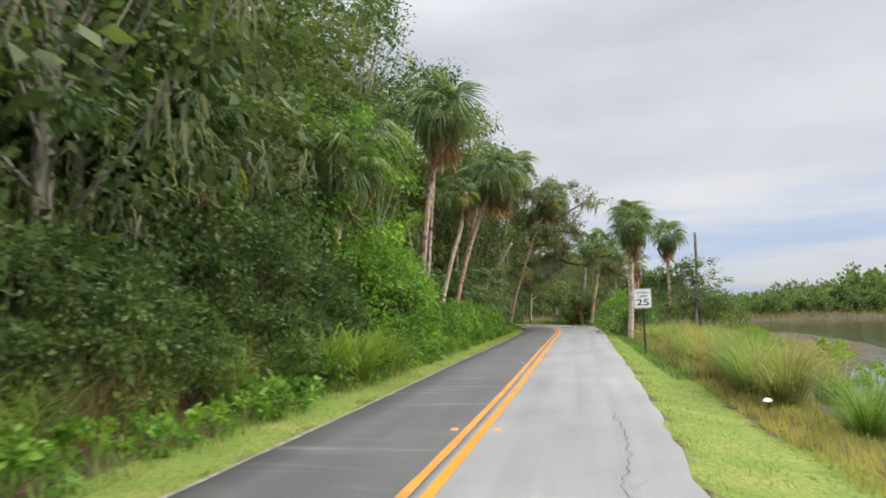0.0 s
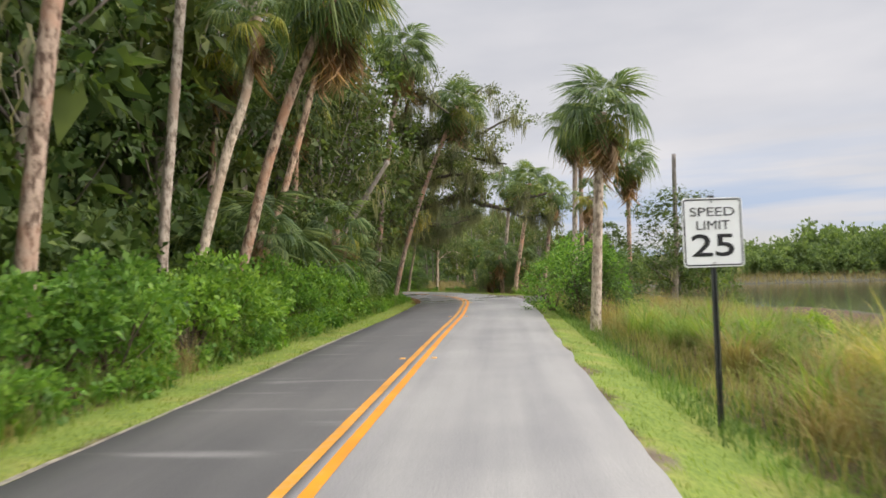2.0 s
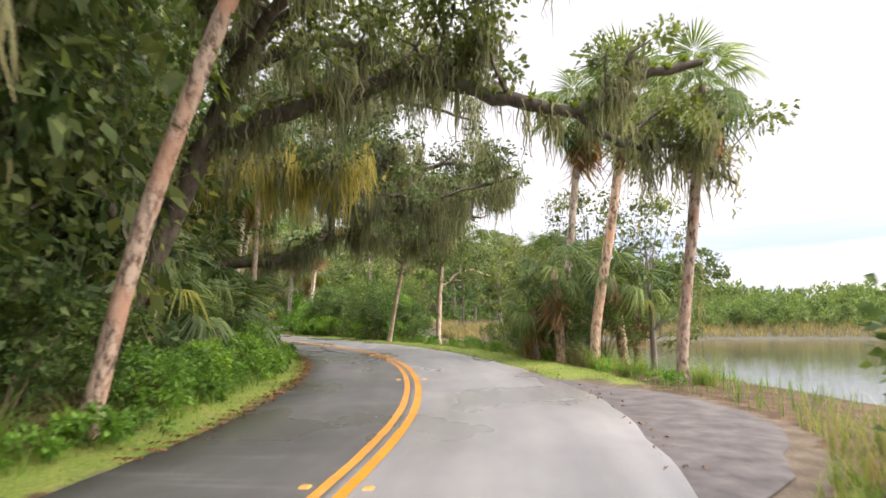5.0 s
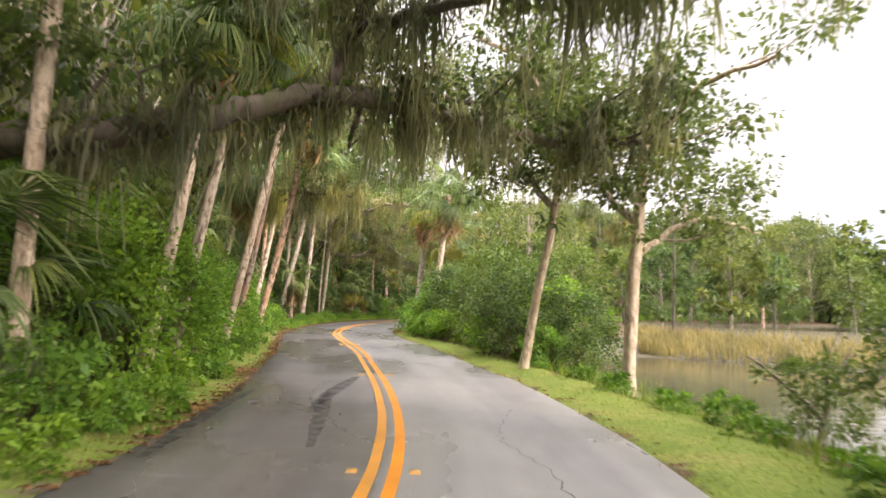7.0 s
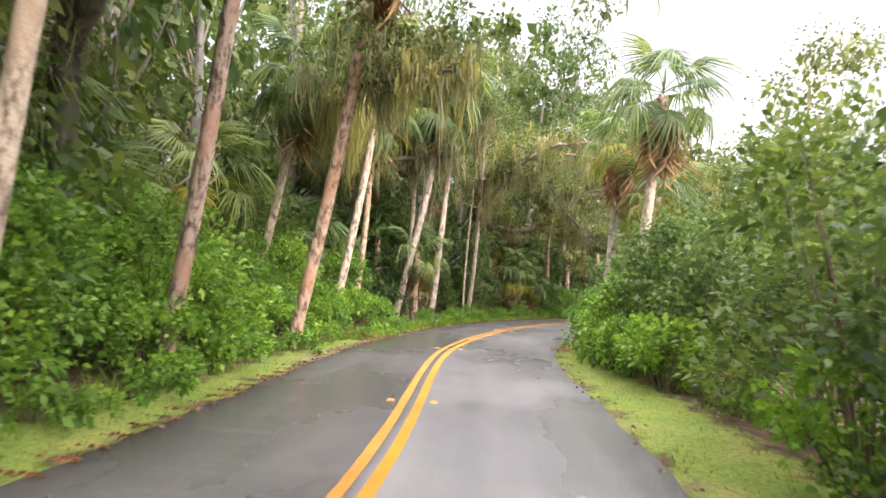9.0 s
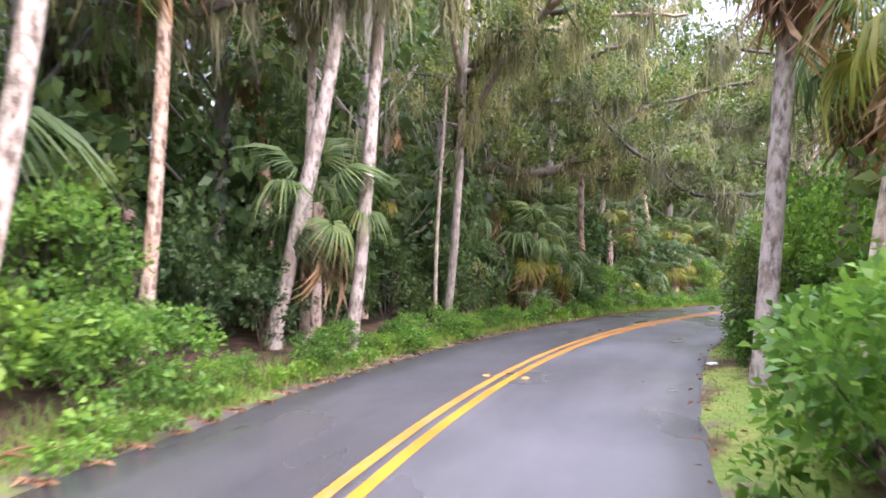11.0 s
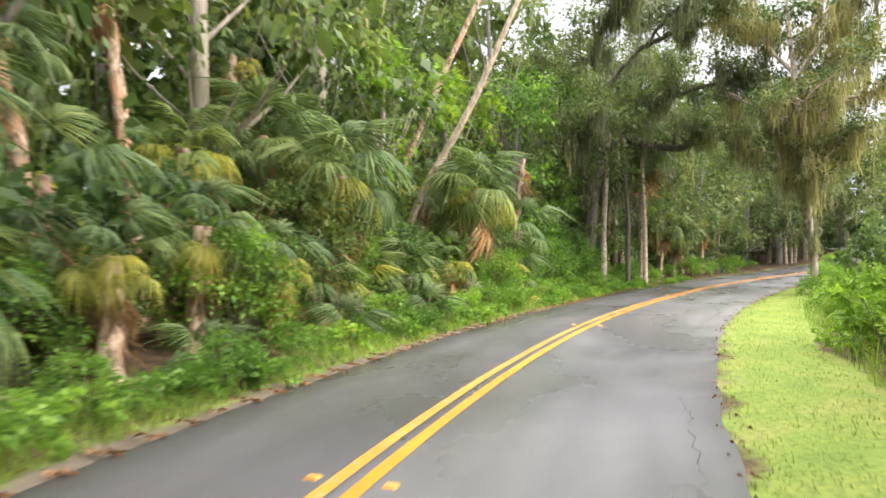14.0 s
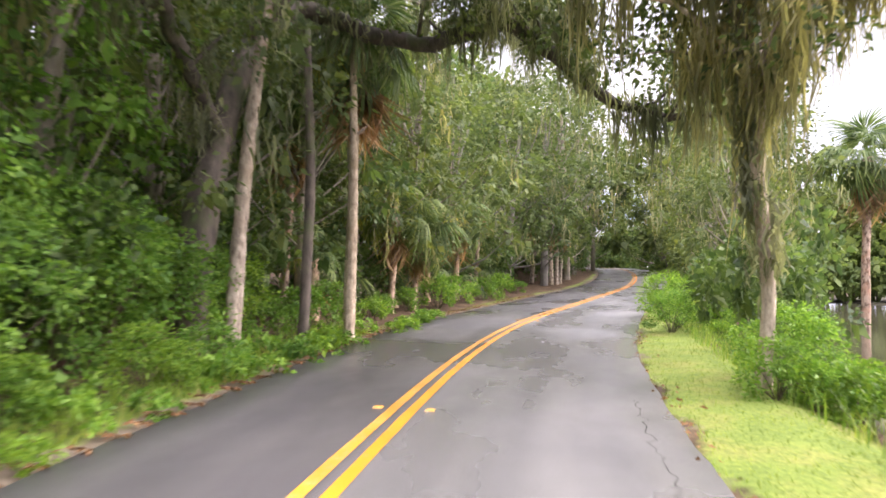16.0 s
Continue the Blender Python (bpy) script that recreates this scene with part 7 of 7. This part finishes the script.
sown("verge_grass", M_GRASS, 62, 140, lambda y: table(RIGHT_W, y), lambda y: table(RIGHT_W, y) + 2.4, 42000, 0.048, 0.013, "bright yellow-green mown grass on the river verge", 0.6, 1, 4, follow=0.25)
sown("marsh_grass", M_MARSH, 15, 48, 3.75, lambda y: np.minimum(table(SHORE, y) - 0.2, 10), 20000, 0.44, 0.013, "tall tawny marsh grass between verge and river", 0.5, 3, 5)
sown("dry_grass", M_STRAW, 13, 46, 4.1, lambda y: np.minimum(table(SHORE, y) - 0.3, 9), 9000, 0.5, 0.012, "pale straw among the marsh grass", 0.7, 3, 17)
sown("marsh_grass", M_MARSH, -3, 15.5, 3.7, lambda y: table(SHORE, y) - 0.1, 8000, 0.20, 0.013, "low pale grass sloping to the river", 0.6, 2, 15)
sown("rank_grass", M_TALL, 15, 46, 3.3, 4.3, 9000, 0.20, 0.014, "rank green grass where mowing stops", 0.7, 2, 16)
sown("marsh_grass", M_TALL, 16, 62, 4.4, lambda y: np.minimum(table(SHORE, y) - 0.3, 8), 3600, 0.42, 0.016, "fresh green marsh grass between verge and river", 0.6, 3, 6)
sown("marsh_grass", M_TALL, 60, 142, 4.0, 5.2, 8000, 0.4, 0.015, "rank green grass by the water", 0.6, 3, 7)
sown("weeds", M_TALL, -3, 128, lambda y: -table(LEFT_W, y) - 1.6, lambda y: -table(LEFT_W, y) - 0.7, 12000, 0.32, 0.016, "rank green weeds at the forest edge", 0.8, 3, 8)
sown("weeds", M_TALL, 80, 128, lambda y: -table(LEFT_W, y) - 1.0, lambda y: -table(LEFT_W, y) - 0.22, 14000, 0.22, 0.014, "rank green weeds crowding the shaded edge", 0.8, 3, 18)
r_ = np.random.default_rng(9)
x = 11 + 120 * r_.random(15000) ** 1.9
xy = np.column_stack([x, 82 - 0.34 * (x - 12) + r_.uniform(-0.4, 4.6, 15000)])
z = terrain(xy)[0]
tagged(new("reeds", quick_mesh("reeds", *grass_blades(xy, np.maximum(z, WATER_Z), 0.6, 0.05, r_, 0.4, 2), M_STRAW)), "brown dry reeds along the far bank", "reeds", kind="stuff")
# fallen leaves along the asphalt edges
r_ = np.random.default_rng(10)
idx = np.where((_line[:, 1] >= 46) & (_line[:, 1] <= 140))[0]
i = r_.choice(idx, 8200)
side_ = np.where(r_.random(8200) < 0.92, -1, 1)
w = np.where(side_ < 0, table(LEFT_W, _line[i, 1]), table(RIGHT_W, _line[i, 1]))
xy = _line[i] + _nor[i] * (side_ * (w + np.abs(r_.standard_normal(8200)) * 0.16 - 0.07))[:, None]
p = np.column_stack([xy, np.maximum(terrain(xy)[0], rise(xy[:, 1])) + 0.012])
way = r_.standard_normal((8200, 3))
way[:, 2] *= 0.15
tagged(new("leaf_litter", quick_mesh("leaf_litter", *leaf_quads(p + (0, 0, 0.012), way, 0.065 * r_.uniform(0.5, 1.5, 8200), 0.032, r_), M_LITTER)), "brown fallen leaves along the asphalt edge", "leaf litter", kind="stuff")
for k, (y, d, size, cnt) in enumerate([(80.3, -2.62, 0.9, 12), (81.3, -2.85, 0.7, 9), (80.4, 2.55, 0.4, 8), (79.9, 2.85, 0.4, 7), (95.4, 2.45, 0.4, 7), (66.5, -2.6, 0.5, 7), (112.9, -2.35, 0.45, 6), (63.0, -2.55, 0.5, 6)]):
    r_ = np.random.default_rng(600 + k)
    q = beside(y, d)
    root = thing("fallen_branch", "heap of red-brown dead fronds and twigs by the road", "fallen branch", q[0], q[1], max(ground_z(q[0], q[1]), 0.0))
    for j in range(cnt):
        a = r_.uniform(0, 6.28)
        L = size * r_.uniform(0.5, 1.1)
        o = r_.standard_normal(2) * 0.12 * size
        rows = [(o[0], o[1], 0.012, 0.012), (o[0] + math.cos(a) * L * 0.5, o[1] + math.sin(a) * L * 0.5, r_.uniform(0.05, 0.20) * size, 0.010), (o[0] + math.cos(a) * L, o[1] + math.sin(a) * L, r_.uniform(0.01, 0.06), 0.004)]
        part("stick", quick_mesh("stick", *tube(smooth_line(rows, 0.15), 5, 0.1, j), M_REDWOOD, True), root)
    m_ = 26
    p = np.column_stack([r_.standard_normal((m_, 2)) * 0.22 * size, r_.uniform(0.02, 0.12, m_)])
    part("dead_leaves", quick_mesh("dead_leaves", *leaf_quads(p, r_.standard_normal((m_, 3)) * (1, 1, 0.3), 0.22 * size, 0.03, r_), M_LITTER), root, kind="stuff")

for y, d, s in ((60.5, 6.2, 0.5), (58.6, 6.6, 0.55), (56.8, 7.4, 0.5)):
    q = beside(y, d)
    forest_tree("oak", q[0], q[1], s, n_)
    n_ += 1
for k, (px, py) in enumerate([beside(10.6, 4.0), beside(88.6, 2.5)]):
    r_ = np.random.default_rng(400 + k)
    bm = bmesh.new()
    bmesh.ops.create_icosphere(bm, subdivisions=2, radius=0.055)
    for v in bm.verts:
        v.co = Vector((v.co.x * 1.3, v.co.y * 0.8, v.co.z * 0.5)) * (1 + 0.25 * r_.standard_normal())
    ob = new("crumpled_litter", from_bmesh("crumpled_litter", bm, M_WHITE))
    ob.matrix_basis = pose(px, py, max(ground_z(px, py), 0.0) + 0.02, 0, 0, 40 * k)
    tagged(ob, "crumpled white scrap of litter on the grass verge", "litter", "litter by the road")

for y, d, s, kd in ((121, -5.8, 0.9, "vine"), (123.5, -6.2, 1.0, "vine"), (125.5, -5.6, 0.95, "oak"), (129, -5.0, 0.9, "dark"), (131.5, -5.2, 0.9, "oak")):
    q = beside(y, d)
    forest_tree(kd, q[0], q[1], s, n_)
    n_ += 1
live_oak("crooked oak spreading bare mossy limbs over the undergrowth", (-12.5, 83.5),
         [(-12.5, 83.5, -0.1, 0.25), (-12.2, 83.6, 2.6, 0.21), (-11.6, 83.8, 5.0, 0.18), (-11.4, 84.0, 8.4, 0.1)],
         [[(-11.7, 83.8, 4.6, 0.16), (-10.0, 83.4, 5.8, 0.14), (-8.6, 84.2, 5.5, 0.12), (-7.2, 85.6, 6.1, 0.09), (-5.6, 86.6, 6.2, 0.05)],
          [(-10.0, 83.4, 5.8, 0.10), (-8.8, 82.2, 6.6, 0.08), (-7.0, 81.6, 6.6, 0.05)],
          [(-11.6, 83.9, 5.4, 0.13), (-9.8, 85.6, 7.2, 0.1), (-7.8, 87.2, 7.4, 0.06)],
          [(-8.6, 83.6, 5.6, 0.10), (-5.6, 80.4, 5.9, 0.09), (-3.2, 77.8, 5.7, 0.07), (-1.2, 76.6, 5.4, 0.05), (0.8, 76.0, 5.1, 0.03)]],
         11, crown=0.8, moss=1.0, moss_len=1.1, fern=0.4, lit_limbs=(3,))
live_oak("thin far tree with a flat umbrella-shaped crown", (13.29, 95.0),
         [(13.29, 95.0, -0.3, 0.09), (13.34, 95.0, 3.65, 0.07), (13.29, 95.0, 7.29, 0.03)],
         [[(13.29, 95.0, 6.20, 0.04), (14.09, 95.0, 7.29, 0.03), (14.79, 95.2, 7.34, 0.01)], [(13.29, 95.0, 6.42, 0.04), (12.49, 95.0, 7.29, 0.03), (11.89, 94.8, 7.31, 0.01)], [(13.29, 95.0, 3.65, 0.03), (12.69, 95.0, 4.23, 0.02), (12.19, 95.0, 4.37, 0.01)], [(13.29, 95.0, 3.06, 0.03), (13.89, 95.0, 3.65, 0.02), (14.29, 95.0, 3.79, 0.01)]],
         13, crown=0.4, moss=0, twig_reach=0.5, every=0.35, leaf=0.08, clump=0.2, per=12, name="small_tree")
live_oak("small twisted tree with sparse leaves leaning over the river", (12.7, 64.9),
         [(12.7, 64.9, -0.6, 0.06), (12.8, 65.0, -0.1, 0.05), (12.95, 65.1, 0.4, 0.04), (13.2, 65.2, 0.9, 0.02)],
         [[(12.8, 65.0, 0.0, 0.04), (12.3, 65.1, 0.5, 0.03), (11.9, 65.3, 0.8, 0.012)], [(12.9, 65.1, 0.3, 0.035), (13.5, 65.0, 0.6, 0.025), (14.1, 65.2, 0.7, 0.01)], [(12.85, 65.0, 0.15, 0.035), (12.7, 64.5, 0.7, 0.02), (12.6, 64.2, 1.1, 0.01)]],
         12, crown=0.5, moss=0, twig_reach=0.6, every=0.3, leaf=0.07, clump=0.16, per=14, name="small_tree")
